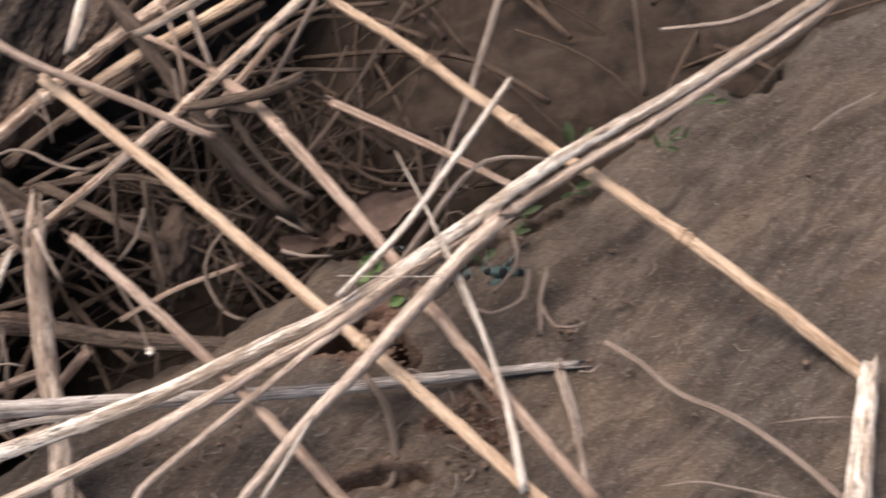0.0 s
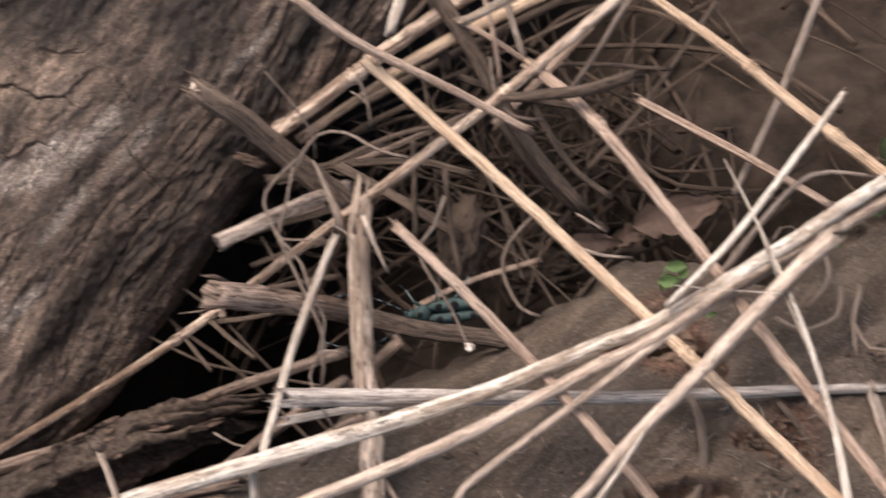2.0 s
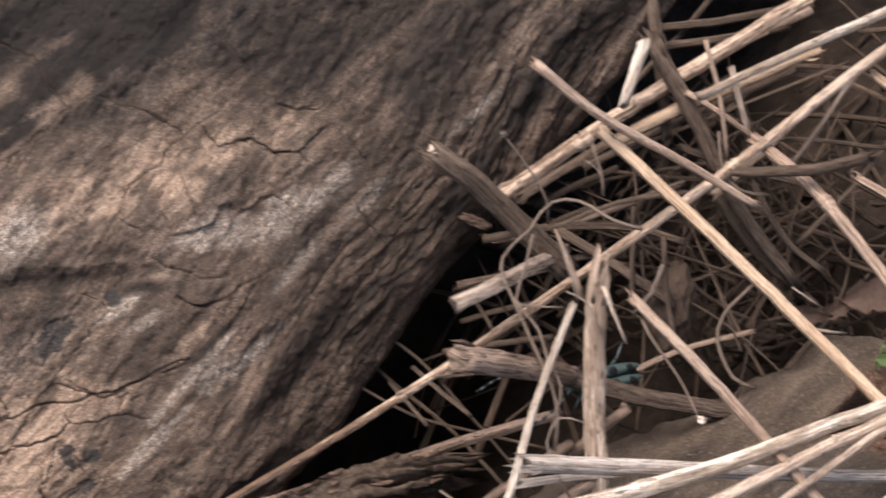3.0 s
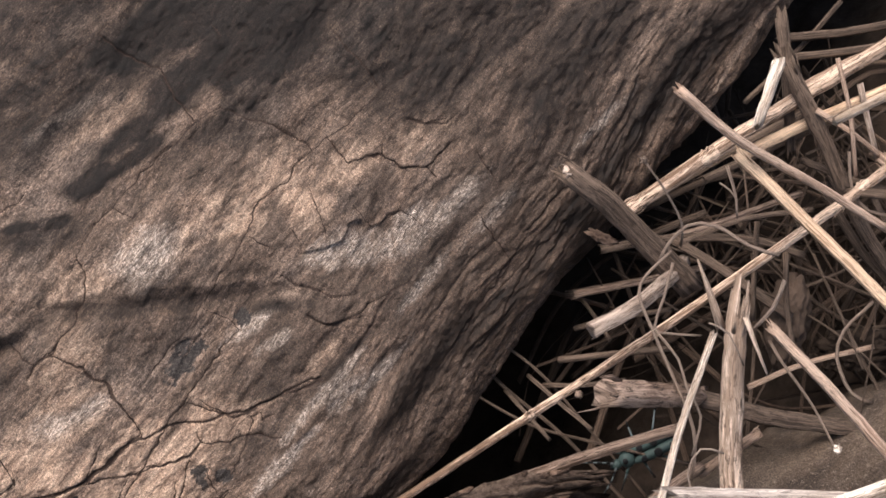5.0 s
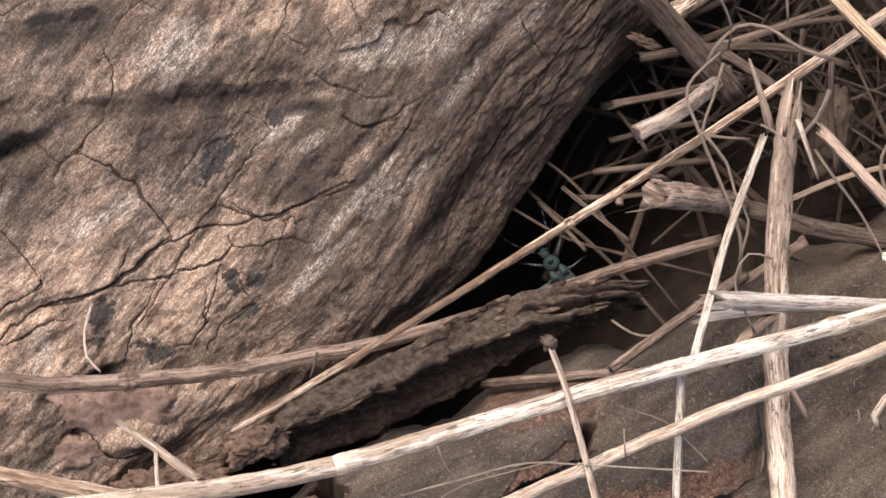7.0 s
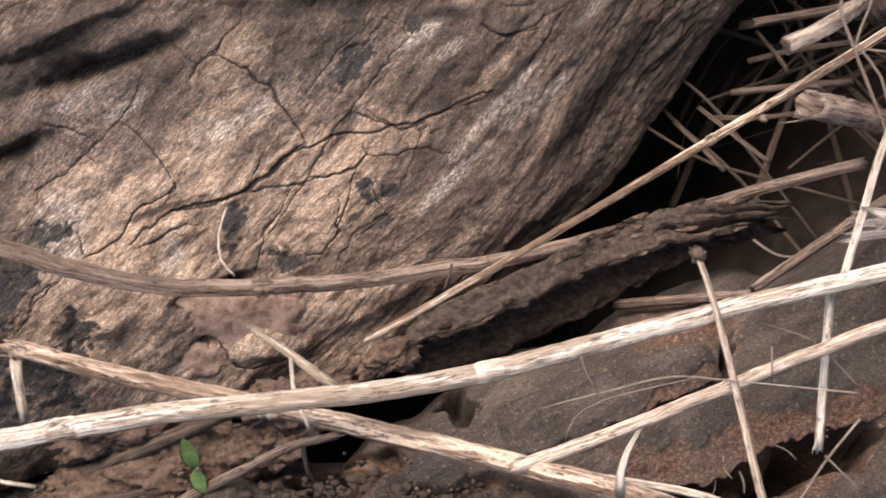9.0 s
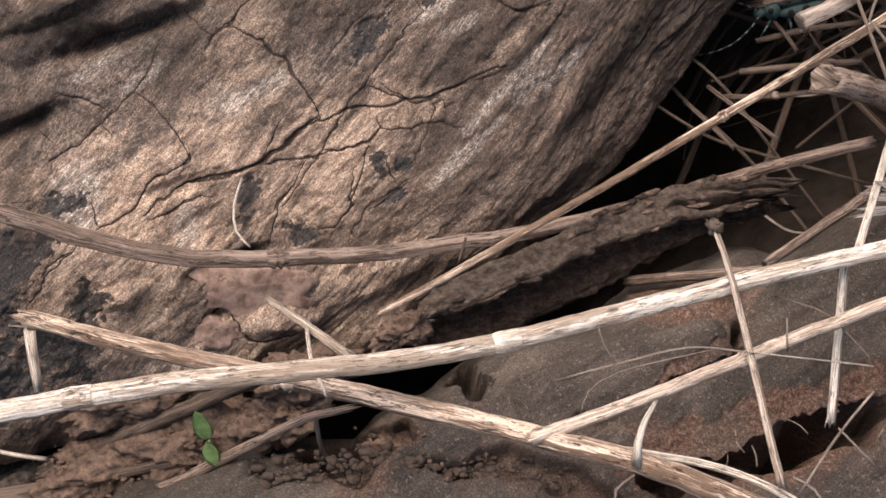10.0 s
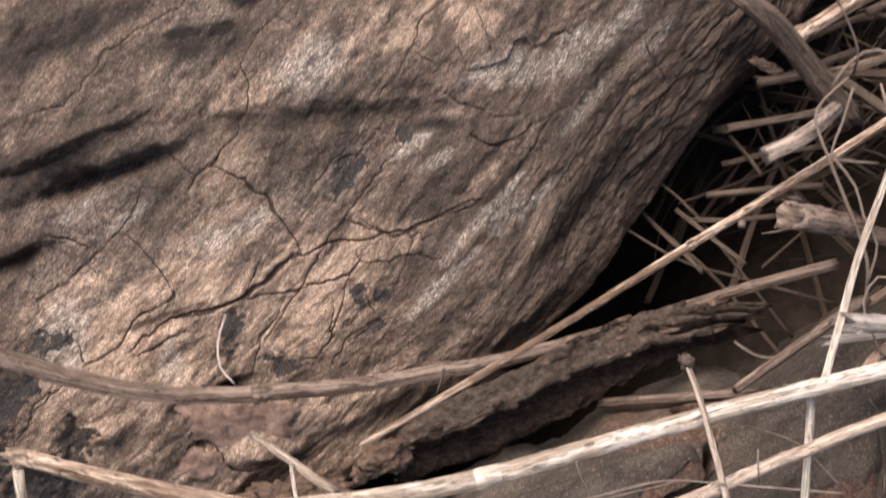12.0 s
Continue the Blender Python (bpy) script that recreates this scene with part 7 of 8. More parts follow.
# ---- bark, clods and chips ----
def bark_strip():
    """A thick strip of old bark: a grainy upper face painted as lit, a darker broken flank, and a far end split in two.
    """
    back = [(-0.2299, -0.0735, -0.036), (-0.2186, -0.0679, -0.033), (-0.1928, -0.0559, -0.031), (-0.168, -0.0429, -0.031), (-0.1411, -0.0314, -0.032), (-0.1281, -0.0293, -0.033), (-0.1142, -0.0297, -0.034)]
    front = [(-0.2306, -0.0843, -0.040), (-0.222, -0.078, -0.038), (-0.1999, -0.0702, -0.036), (-0.175, -0.0573, -0.036), (-0.1599, -0.05, -0.036), (-0.1392, -0.0429, -0.037), (-0.1137, -0.0362, -0.038)]
    low = [(-0.2291, -0.0887, -0.060), (-0.2206, -0.084, -0.060), (-0.1961, -0.0756, -0.060), (-0.1667, -0.0601, -0.058), (-0.152, -0.0515, -0.056), (-0.1328, -0.0413, -0.054), (-0.1138, -0.0357, -0.050)]
    n = 260
    s = np.linspace(0, 1, n)

    def even(line):
        p = smooth_path(line, 0.001)
        run = np.r_[0, np.cumsum(np.linalg.norm(np.diff(p, axis=0), axis=1))]
        return np.stack([np.interp(s, run / run[-1], p[:, i]) for i in range(3)], -1)
    B, F, L = even(back), even(front), even(low)
    wide = (F - B) / np.linalg.norm(F - B, axis=1)[:, None]
    F = F + wide * (0.0008 * fbm(s * 20, 0 * s, 71, 3, 0.6))[:, None]
    B = B + wide * (0.0008 * fbm(s * 22, 0 * s, 72, 3, 0.6))[:, None]
    q = np.linspace(0, 1, 34)[None, :, None]
    top = B[:, None] * (1 - q) + F[:, None] * q
    S, Q = np.meshgrid(s, q.ravel(), indexing="ij")
    rise = 0.0005 * fbm(S * 10, Q * 2, 73, 3) + 0.0003 * fbm(S * 60, Q * 7, 74, 2, 0.6)
    # the split: a cleft that opens towards the far end
    mid = 0.60 + 0.07 * fbm(S * 12, 0 * S, 76, 3) + 0.10 * np.clip((S - 0.72) / 0.28, 0, 1)
    gape = np.clip((S - 0.70) / 0.30, 0, 1)
    rise -= 0.0085 * np.clip(gape * 3, 0, 1) * np.exp(-((Q - mid) / (0.04 + 0.10 * gape)) ** 2)
    rise -= 0.0030 * np.exp(-((Q - 0.35) / 0.05) ** 2) * np.clip((S - 0.80) / 0.1, 0, 1)
    rise -= 0.0016 * (np.clip(Q - 0.93, 0, 1) / 0.07) ** 2 + 0.0016 * (np.clip(0.07 - Q, 0, 1) / 0.07) ** 2
    top[..., 2] += rise
    k = np.linspace(0, 1, 26)[None, 1:, None]
    flank = top[:, -1:] * (1 - k) + L[:, None] * k
    S2, K2 = np.meshgrid(s, k.ravel(), indexing="ij")
    pit = 0.0012 * fbm(S2 * 22, K2 * 4, 77, 3, 0.6) + 0.0004 * fbm(S2 * 60, K2 * 9, 78, 2) - 0.0042 * np.sin(np.pi * np.clip(K2 * 1.2, 0, 1))
    flank += pit[..., None] * np.array([0.45, -0.85, 0.1])
    under = L[:, None] * (1 - k) + (B + np.array([0.002, 0.001, -0.012]))[:, None] * k
    P = np.concatenate([top, flank, under], 1)
    cols = P.shape[1]
    way = F[-1] - F[-8]
    way /= np.linalg.norm(way)
    tear = 0.009 * fbm(np.arange(cols) * 0.23, np.zeros(cols), 79, 4, 0.7)
    tear[:34] -= 0.007 * np.exp(-((q.ravel() - 0.72) / 0.10) ** 2)
    pull = np.clip((s - 0.86) / 0.14, 0, 1)[:, None] ** 2 * tear[None]
    P += pull[..., None] * way
    P = np.concatenate([P[:1] * 0 + P[0].mean(0), P, P[:1] * 0 + P[-1].mean(0) - way * 0.006])
    uv = np.stack(np.broadcast_arrays(np.linspace(0, 0.15, n + 2)[:, None], np.arange(cols)[None] * 0.0005), -1)
    # the light on the upper face is put into its colour
    lit_top = np.zeros(P.shape[:2])
    lit_top[1:-1, :34] = np.clip(1.15 - 0.5 * np.clip(fbm(S * 16, Q * 3, 91, 4), 0, 1) - 0.8 * gape, 0, 1)
    ob = part("bark_strip", sheet_mesh("bark_strip", P, uv, closed=True, flip=True, fields=(("lit_top", lit_top),)), STRIP_MAT)
    tagged(ob, "thick dark grey strip of old bark with a split end", "bark")
    rng = np.random.default_rng(5)
    for _ in range(34):
        i = int(rng.integers(6, n - 8))
        edge_k = rng.random()
        c = (F[i] + (0, 0, -0.001)) if edge_k < 0.4 else (B[i] * 0.94 + F[i] * 0.06 if edge_k < 0.7 else B[i] + (F[i] - B[i]) * rng.uniform(0.1, 0.9))
        bm = lump(rng, (rng.uniform(0.0012, 0.0042), rng.uniform(0.0006, 0.0014), 0.0007), 2, 0.6)
        bm.transform(Matrix.Translation(Vector(c)) @ Vector(F[i + 4] - F[i - 4]).to_track_quat("X", "Z").to_matrix().to_4x4())
        bm_part("bark_flake", bm, RUST_MAT if rng.random() < 0.25 else STRIP_MAT, ob, "loose flake of bark")


bark_strip()


def clod(name, label, place, size, material, seed, turn=0.0, category="clod", rough=0.6, sub=5):
    rng = np.random.default_rng(seed)
    bm = lump(rng, size, sub, rough)
    ob = bm_part(name, bm, material)
    ob.matrix_world = Matrix.Translation(place) @ pose(0, 0, 0, 30, 0, turn)
    return tagged(ob, label, category)


clod("soil_clod", "crumbly pale brown clod of soil in the hollow", (-0.0318, 0.0343, -0.0518), (0.008, 0.017, 0.01), BANK_MAT, 11, -8, "clod", 0.3)
clod("wood_chunk", "crumbling reddish chunk of decayed wood", (-0.2739, -0.1109, -0.0525), (0.014, 0.008, 0.007), RUST_MAT, 12, 20, "wood chunk")
clod("wood_chunk", "small reddish chunk of decayed wood", (-0.2341, -0.1175, -0.0620), (0.011, 0.006, 0.005), RUST_MAT, 14, 10, "wood chunk")
clod("wood_chunk", "dark rotten chunk beneath the trunk", (-0.3273, -0.1178, -0.0738), (0.03, 0.008, 0.01), BARK_MAT, 15, 25, "wood chunk")
clod("wood_chunk", "dark rotten chunk beneath the trunk", (-0.3583, -0.1317, -0.0818), (0.03, 0.009, 0.01), BARK_MAT, 16, 20, "wood chunk")
clod("wood_chunk", "brown rotten lump at the trunk foot", (-0.3278, -0.1084, -0.0510), (0.018, 0.008, 0.008), RUST_MAT, 17, 15, "wood chunk")
clod("wood_chunk", "soft red lump of rotten wood at the trunk foot", (-0.2666, -0.0989, -0.0433), (0.016, 0.007, 0.008), RUST_MAT, 18, 15, "wood chunk")
clod("wood_chunk", "reddish rotten lump under the bark strip", (-0.2349, -0.0852, -0.0376), (0.009, 0.005, 0.006), RUST_MAT, 19, 30, "wood chunk")
clod("wood_chunk", "reddish chunk lying in a hole of the wood", (0.0453, -0.0122, -0.0475), (0.008, 0.006, 0.005), RUST_MAT, 20, 0, "wood chunk")
clod("wood_chunk", "reddish chunk lying in a hole of the wood", (0.0361, -0.0226, -0.0477), (0.009, 0.004, 0.004), RUST_MAT, 21, 15, "wood chunk")
clod("wood_chip", "pale chip sticking out of a dark stub", (-0.1043, 0.0486, -0.0066), (0.005, 0.0016, 0.0014), RUST_MAT, 22, -25, "wood chip")
clod("dark_clod", "dark clod in the hollow", (-0.0031, 0.0289, -0.0642), (0.012, 0.008, 0.006), SOIL_MAT, 23, 0, "clod")


def crumbs():
    """Loose crumbs of rotten wood over the slab."""
    rng = np.random.default_rng(9)
    pieces = []
    base = bmesh.new()
    bmesh.ops.create_icosphere(base, subdivisions=1, radius=1)
    v0 = np.array([v.co[:] for v in base.verts])
    f0 = [[v.index for v in f.verts] for f in base.faces]
    base.free()
    spots = [(0.0657, -0.061, 0.012, 0.012, 140), (0.0431, -0.0289, 0.01, 0.006, 60), (-0.1343, -0.1055, 0.022, 0.003, 60), (-0.2251, -0.1289, 0.016, 0.008, 70), (0.1081, -0.0354, 0.03, 0.02, 60), (-0.0021, -0.0585, 0.02, 0.012, 40), (-0.1864, -0.098, 0.03, 0.01, 50), (0.1683, -0.0168, 0.03, 0.03, 70)]
    for x, y, sx, sy, count in spots:
        for _ in range(count):
            px_, py_ = x + rng.standard_normal() * sx, y + rng.standard_normal() * sy
            r = rng.uniform(0.0003, 0.0008) * (1.6 if rng.random() < 0.12 else 1)
            v = v0 * rng.uniform(0.6, 1.3, (len(v0), 1)) * (r * rng.uniform(0.7, 1.6), r * rng.uniform(0.7, 1.4), r * 0.7)
            if py_ > np.interp(px_, *np.array(RIM).T) - 0.006:
                continue
            pieces.append((v + (px_, py_, -0.0385 + rng.uniform(-0.001, 0.0015)), f0, np.zeros((len(v), 2))))
    ob = part("wood_crumbs", joined("wood_crumbs", pieces), RUST_MAT)
    tagged(ob, "reddish crumbs of decayed wood scattered on the slab", "wood crumbs", kind="stuff")


crumbs()


def rubble(name, label, spots, material, seed):
    """Loose grains lying in the gap below the trunk; spots: centre, half widths, count, coarsest grain."""
    rng = np.random.default_rng(seed)
    base = bmesh.new()
    bmesh.ops.create_icosphere(base, subdivisions=1, radius=1)
    v0 = np.array([v.co[:] for v in base.verts])
    f0 = [[v.index for v in f.verts] for f in base.faces]
    base.free()
    pieces = []
    for x, y, z, sx, sy, count, coarse in spots:
        for _ in range(count):
            dx, dy = rng.normal(0, 0.5, 2)
            r = coarse * rng.uniform(0.12, 1.0) ** 2 + 0.0002
            v = v0 * rng.uniform(0.55, 1.35, (len(v0), 1)) * (r * rng.uniform(0.7, 1.8), r * rng.uniform(0.7, 1.3), r * rng.uniform(0.5, 1.0))
            drop = 0.006 * (dx * dx + dy * dy)
            pieces.append((v + (x + dx * sx, y + dy * sy, z - drop + rng.uniform(-0.0006, 0.0006)), f0, np.zeros((len(v), 2))))
    tagged(part(name, joined(name, pieces), material), label, "rubble", kind="stuff")


def litter(name, label, count, seed, material, box, thick):
    """Tangled dead grass that fills the hollow."""
    rng = np.random.default_rng(seed)
    x0, x1, y0, y1, z0, z1 = box
    pieces = []
    for _ in range(count):
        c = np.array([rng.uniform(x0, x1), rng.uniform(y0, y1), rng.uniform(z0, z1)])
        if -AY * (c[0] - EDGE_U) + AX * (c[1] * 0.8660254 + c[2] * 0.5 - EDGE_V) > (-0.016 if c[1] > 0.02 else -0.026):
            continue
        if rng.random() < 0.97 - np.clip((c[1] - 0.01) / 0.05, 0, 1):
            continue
        way = radians(rng.choice([38, 38, 52, 140, 128, 90, 10]) + rng.normal(0, 14))
        d = np.array([math.cos(way), math.sin(way), rng.normal(0, 0.22)])
        long = rng.uniform(0.02, 0.065)
        bow = np.cross(d, (0, 0, 1)) * rng.normal(0, 0.22) * long + np.array([0, 0, rng.normal(0, 0.1) * long])
        path = smooth_path([c - d * long, c - d * long * 0.3 + bow, c + d * long * 0.35 + bow * 0.8, c + d * long], 0.008)
        r = rng.uniform(*thick)
        pieces.append(tube(path, np.linspace(r, r * rng.uniform(0.4, 1), len(path)), 6, rng, 0.05, 0.001))
    ob = part(name, joined(name, pieces), material)
    tagged(ob, label, "dead grass", kind="stuff")


# the hollow's shade is already in this grass's colour
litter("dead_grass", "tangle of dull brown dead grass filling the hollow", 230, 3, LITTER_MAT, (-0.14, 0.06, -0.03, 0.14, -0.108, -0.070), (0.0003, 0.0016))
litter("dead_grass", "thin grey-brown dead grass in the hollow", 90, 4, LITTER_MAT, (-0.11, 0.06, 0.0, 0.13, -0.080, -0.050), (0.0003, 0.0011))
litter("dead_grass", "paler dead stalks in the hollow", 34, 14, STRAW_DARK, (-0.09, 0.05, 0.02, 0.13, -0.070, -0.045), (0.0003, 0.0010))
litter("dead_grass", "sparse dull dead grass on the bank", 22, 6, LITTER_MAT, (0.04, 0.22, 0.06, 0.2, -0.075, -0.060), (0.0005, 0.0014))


clod("wood_chunk", "brown crumbling bank of rotten wood behind the seedling", (-0.3000, -0.1180, -0.0600), (0.024, 0.012, 0.008), RUST_MAT, 31, 18, "wood chunk", 0.5)
clod("wood_chunk", "brown crumbling rotten wood below the trunk foot", (-0.3290, -0.1260, -0.0640), (0.024, 0.010, 0.007), RUST_MAT, 32, 18, "wood chunk", 0.5)
rubble("wood_rubble", "reddish grains of rotten wood below the trunk", [(-0.300, -0.119, -0.0525, 0.022, 0.012, 260, 0.0012), (-0.272, -0.112, -0.0465, 0.012, 0.007, 160, 0.0012), (-0.329, -0.127, -0.0575, 0.022, 0.010, 200, 0.0010), (-0.236, -0.085, -0.0330, 0.006, 0.004, 90, 0.0008)], RUST_MAT, 21)
rubble("wood_rubble", "dark crumbs and chips on the lower wood", [(-0.235, -0.128, -0.0385, 0.024, 0.008, 200, 0.0016), (-0.200, -0.133, -0.0390, 0.030, 0.010, 200, 0.0012), (-0.262, -0.134, -0.0410, 0.030, 0.008, 160, 0.0014)], BANK_MAT, 22)
rubble("wood_rubble", "crumbs of soil on the rotten wood", [(0.066, -0.062, -0.0390, 0.026, 0.022, 260, 0.0013), (0.100, -0.030, -0.0390, 0.060, 0.040, 200, 0.0007), (-0.040, -0.055, -0.0390, 0.040, 0.020, 140, 0.0007)], BANK_MAT, 23)


def straw_bits():
    """Short broken bits of straw and fibre lying on the rotten wood."""
    rng = np.random.default_rng(12)
    pieces = []
    for x, y, sx, sy, count in ((0.062, -0.066, 0.018, 0.014, 30), (0.10, -0.03, 0.05, 0.03, 22), (-0.01, -0.07, 0.03, 0.015, 14), (-0.12, -0.115, 0.04, 0.010, 18)):
        for _ in range(count):
            c = np.array([x + rng.normal(0, sx), y + rng.normal(0, sy), -0.0370 + rng.uniform(-0.001, 0.001)])
            way = rng.uniform(0, math.pi)
            d = np.array([math.cos(way), math.sin(way), rng.normal(0, 0.08)]) * rng.uniform(0.001, 0.004)
            bow = np.array([-d[1], d[0], 0]) * rng.normal(0, 0.35)
            r = rng.uniform(0.00012, 0.00042)
            pieces.append(tube(smooth_path([c - d, c + bow, c + d], 0.002), np.full(len(smooth_path([c - d, c + bow, c + d], 0.002)), r), 5, rng, 0.1, 0.0004))
    ob = part("straw_bits", joined("straw_bits", pieces), STRAW_GREY)
    tagged(ob, "short broken bits of straw on the rotten wood", "straw bits", kind="stuff")


straw_bits()


# ---- leaves ----
def leaf_mesh(long, wide, curl=0.25, thick=0.0004, rag=0.0, seed=0):
    """A leaf along x from its stalk, a solid sheet with a folded midrib."""
    rng = np.random.default_rng(seed)
    bm = bmesh.new()
    rows, cols = 14, 9
    top = []
    for i in range(rows + 1):
        s = i / rows
        w = wide * 0.5 * max(0.02, math.sin(math.pi * s**0.8)) ** 0.7 * (1 + rag * rng.normal())
        line = []
        for j in range(cols):
            q = j / (cols - 1) * 2 - 1
            z = curl * long * (s * (1 - s)) + abs(q) * w * 0.25 + rag * 0.002 * rng.normal()
            line.append(bm.verts.new((s * long, q * w, z)))
        top.append(line)
    faces = [bm.faces.new((top[i][j], top[i + 1][j], top[i + 1][j + 1], top[i][j + 1])) for i in range(rows) for j in range(cols - 1)]
    bmesh.ops.solidify(bm, geom=faces, thickness=thick)
    for f in bm.faces:
        f.smooth = True
    me = bpy.data.meshes.new("leaf")
    bm.to_mesh(me)
    bm.free()
    return me


def seedling(label, base, leaves, green=None):
    """A small plant: leaves as (place of the stalk's end, long, wide, turn, rise) in degrees about a slope that faces up and forward."""
    thing = new("seedling")
    thing.location = base
    tagged(thing, label, "seedling", "green seedlings")
    b = Vector(base)
    for k, (place, long, wide, turn, rise) in enumerate(leaves):
        end = Vector(place) - b
        path = smooth_path([(0, 0, 0), tuple(end * 0.5 + Vector((0, 0, 0.001))), tuple(end)], 0.001)
        part("stalk", joined("stalk", [tube(path, np.full(len(path), 0.00035), 6)]), green or LEAF_GREEN, thing)
        ob = part("leaf", leaf_mesh(long, wide, 0.15, seed=k), green or LEAF_GREEN, thing, "small rounded green leaf")
        ob.matrix_local = Matrix.Translation(end) @ pose(0, 0, 0, 30) @ pose(0, 0, 0, 0, 0, turn) @ pose(0, 0, 0, 0, -rise, 0)
    return thing


def dead_leaf(label, place, long, wide, turn, tilt, seed):
    ob = part("dead_leaf", leaf_mesh(long, wide, 0.35, 0.0005, 0.16, seed), LEAF_DEAD)
    ob.matrix_world = Matrix.Translation(place) @ pose(0, 0, 0, 30) @ pose(0, 0, 0, 0, 0, turn) @ pose(0, 0, 0, tilt, 0, 0)
    return tagged(ob, label, "dead leaf")


seedling("small green seedling with round leaves beside the bundle", (0.0369, 0.0028, -0.0377), [((0.0388, 0.0081, -0.0300), 0.0073, 0.0046, 0, 10), ((0.0356, 0.0028, -0.0307), 0.0073, 0.0050, 0, 5), ((0.0430, 0.0046, -0.0320), 0.0042, 0.0031, 40, 10)])
seedling("small green seedling in the shade of the stems", (0.0500, -0.0068, -0.0455), [((0.0469, -0.0061, -0.0382), 0.0058, 0.0042, 20, 0), ((0.0517, -0.0073, -0.0389), 0.0050, 0.0035, -20, 0)])
seedling("young green shoot with an upright leaf", (0.1201, 0.0385, -0.0263), [((0.1193, 0.0405, -0.0205), 0.0084, 0.0042, 95, 20), ((0.1232, 0.0409, -0.0203), 0.0065, 0.0023, 45, 10)], LEAF_DULL)
seedling("young green shoot beside the rotten wood", (0.1237, 0.0224, -0.0286), [((0.1184, 0.0242, -0.0253), 0.0069, 0.0031, 10, 10), ((0.1165, 0.0227, -0.0262), 0.0042, 0.0023, -160, 10)], LEAF_DULL)
seedling("young green shoot lying on the rotten wood", (0.1664, 0.0523, -0.0229), [((0.1675, 0.0533, -0.0200), 0.0077, 0.0027, -5, 5), ((0.1738, 0.0507, -0.0215), 0.0058, 0.0023, 0, 5)], LEAF_DULL)
seedling("tiny green shoots beside the rotten wood", (0.0989, 0.0153, -0.0304), [((0.0983, 0.0178, -0.0278), 0.0077, 0.0025, 15, 5), ((0.0944, 0.0123, -0.0310), 0.0061, 0.0023, 5, 5)], LEAF_DULL)
seedling("tiny green clover in the shade", (0.0808, 0.0052, -0.0386), [((0.0800, 0.0055, -0.0349), 0.0046, 0.0035, 120, 5), ((0.0836, 0.0059, -0.0347), 0.0042, 0.0031, 40, 5)], LEAF_DULL)
seedling("small tangled green weed on the rotten wood", (0.1563, 0.0380, -0.0242), [((0.1506, 0.0353, -0.0235), 0.0054, 0.0019, 100, 10), ((0.1553, 0.0387, -0.0215), 0.0058, 0.0017, 30, 10), ((0.1602, 0.0372, -0.0224), 0.0046, 0.0017, 60, 15), ((0.1536, 0.0350, -0.0237), 0.0050, 0.0017, -20, 10)], LEAF_DULL)
seedling("bright green seedling with two leaves near the trunk", (-0.2933, -0.1270, -0.0549), [((-0.2954, -0.1221, -0.0428), 0.0108, 0.0058, 112, 8), ((-0.2961, -0.1231, -0.0434), 0.0084, 0.0054, -62, 5)])
dead_leaf("pinkish brown dead leaf curled in the hollow", (0.0299, 0.0351, -0.0444), 0.0346, 0.0144, 12, 10, 1)
dead_leaf("brown dead leaf edge beside the dark hole", (0.0076, 0.0316, -0.0453), 0.0192, 0.0077, -8, 25, 2)
dead_leaf("small dull brown dead leaf on the bank", (0.0222, 0.0318, -0.0509), 0.0154, 0.0077, 25, 15, 3)


def dry_head(name, label, place, r, material, seed):
    """A shrivelled seed head at the tip of a stalk."""
    rng = np.random.default_rng(seed)
    thing = bm_part(name, lump(rng, (r, r, r * 0.9), 3, 0.5), material)
    thing.location = place
    tagged(thing, label, "seed head")
    for k in range(9):
        d = Vector(rng.normal(0, 1, 3)).normalized()
        path = np.array([d * r * 0.6, d * r * 1.1, d * r * 1.45 + Vector(rng.normal(0, 0.15 * r, 3))])
        part("bract", joined("bract", [tube(path, [r * 0.25, r * 0.2, r * 0.06], 5)]), material, thing)
    return thing


dry_head("dry_bud", "dry brown bud on a thin stalk", (-0.1434, -0.0703, 0.0218), 0.0021, STRAW_DARK, 1)
dry_head("seed_head", "tiny whitish dry seed head", (-0.0313, -0.0326, -0.0027), 0.0013, STRAW_PALE, 2)
dry_head("seed_head", "tiny grey frayed seed head", (-0.0939, 0.0550, 0.0375), 0.0011, STRAW_GREY, 3)
dry_head("dry_bud", "dark dry bud under the tan stem", (-0.1146, -0.0067, -0.0177), 0.0013, STRAW_DARK, 4)
dry_head("frayed_tip", "frayed pale tip of the dark stub", (-0.1178, 0.0586, 0.0246), 0.0019, STRAW_GREY, 5)
dry_head("frayed_tip", "frayed grey end of the decayed stick", (0.1027, -0.0396, -0.0379), 0.0020, STRAW_GREY, 6)


# ---- the beetle ----
def shell_mat(name, base, rough):
    m, t, b = node_mat(name, rough)
    n = noise_tex(t, mapped(t, "Object", (1, 1, 1)), 900.0, 4, 0.7)
    t.links.new(ramp(t, n, [(0.35, tuple(v * 0.75 for v in base)), (0.65, base)]), b.inputs["Base Color"])
    bump(t, b, n, 0.4, 0.0001)
    return m


TEAL = shell_mat("teal_velvet", (0.055, 0.092, 0.089), 0.6)
BLACK = shell_mat("black_shell", (0.012, 0.013, 0.014), 0.45)
PALE_BLUE = shell_mat("pale_blue_joint", (0.15, 0.19, 0.20), 0.6)


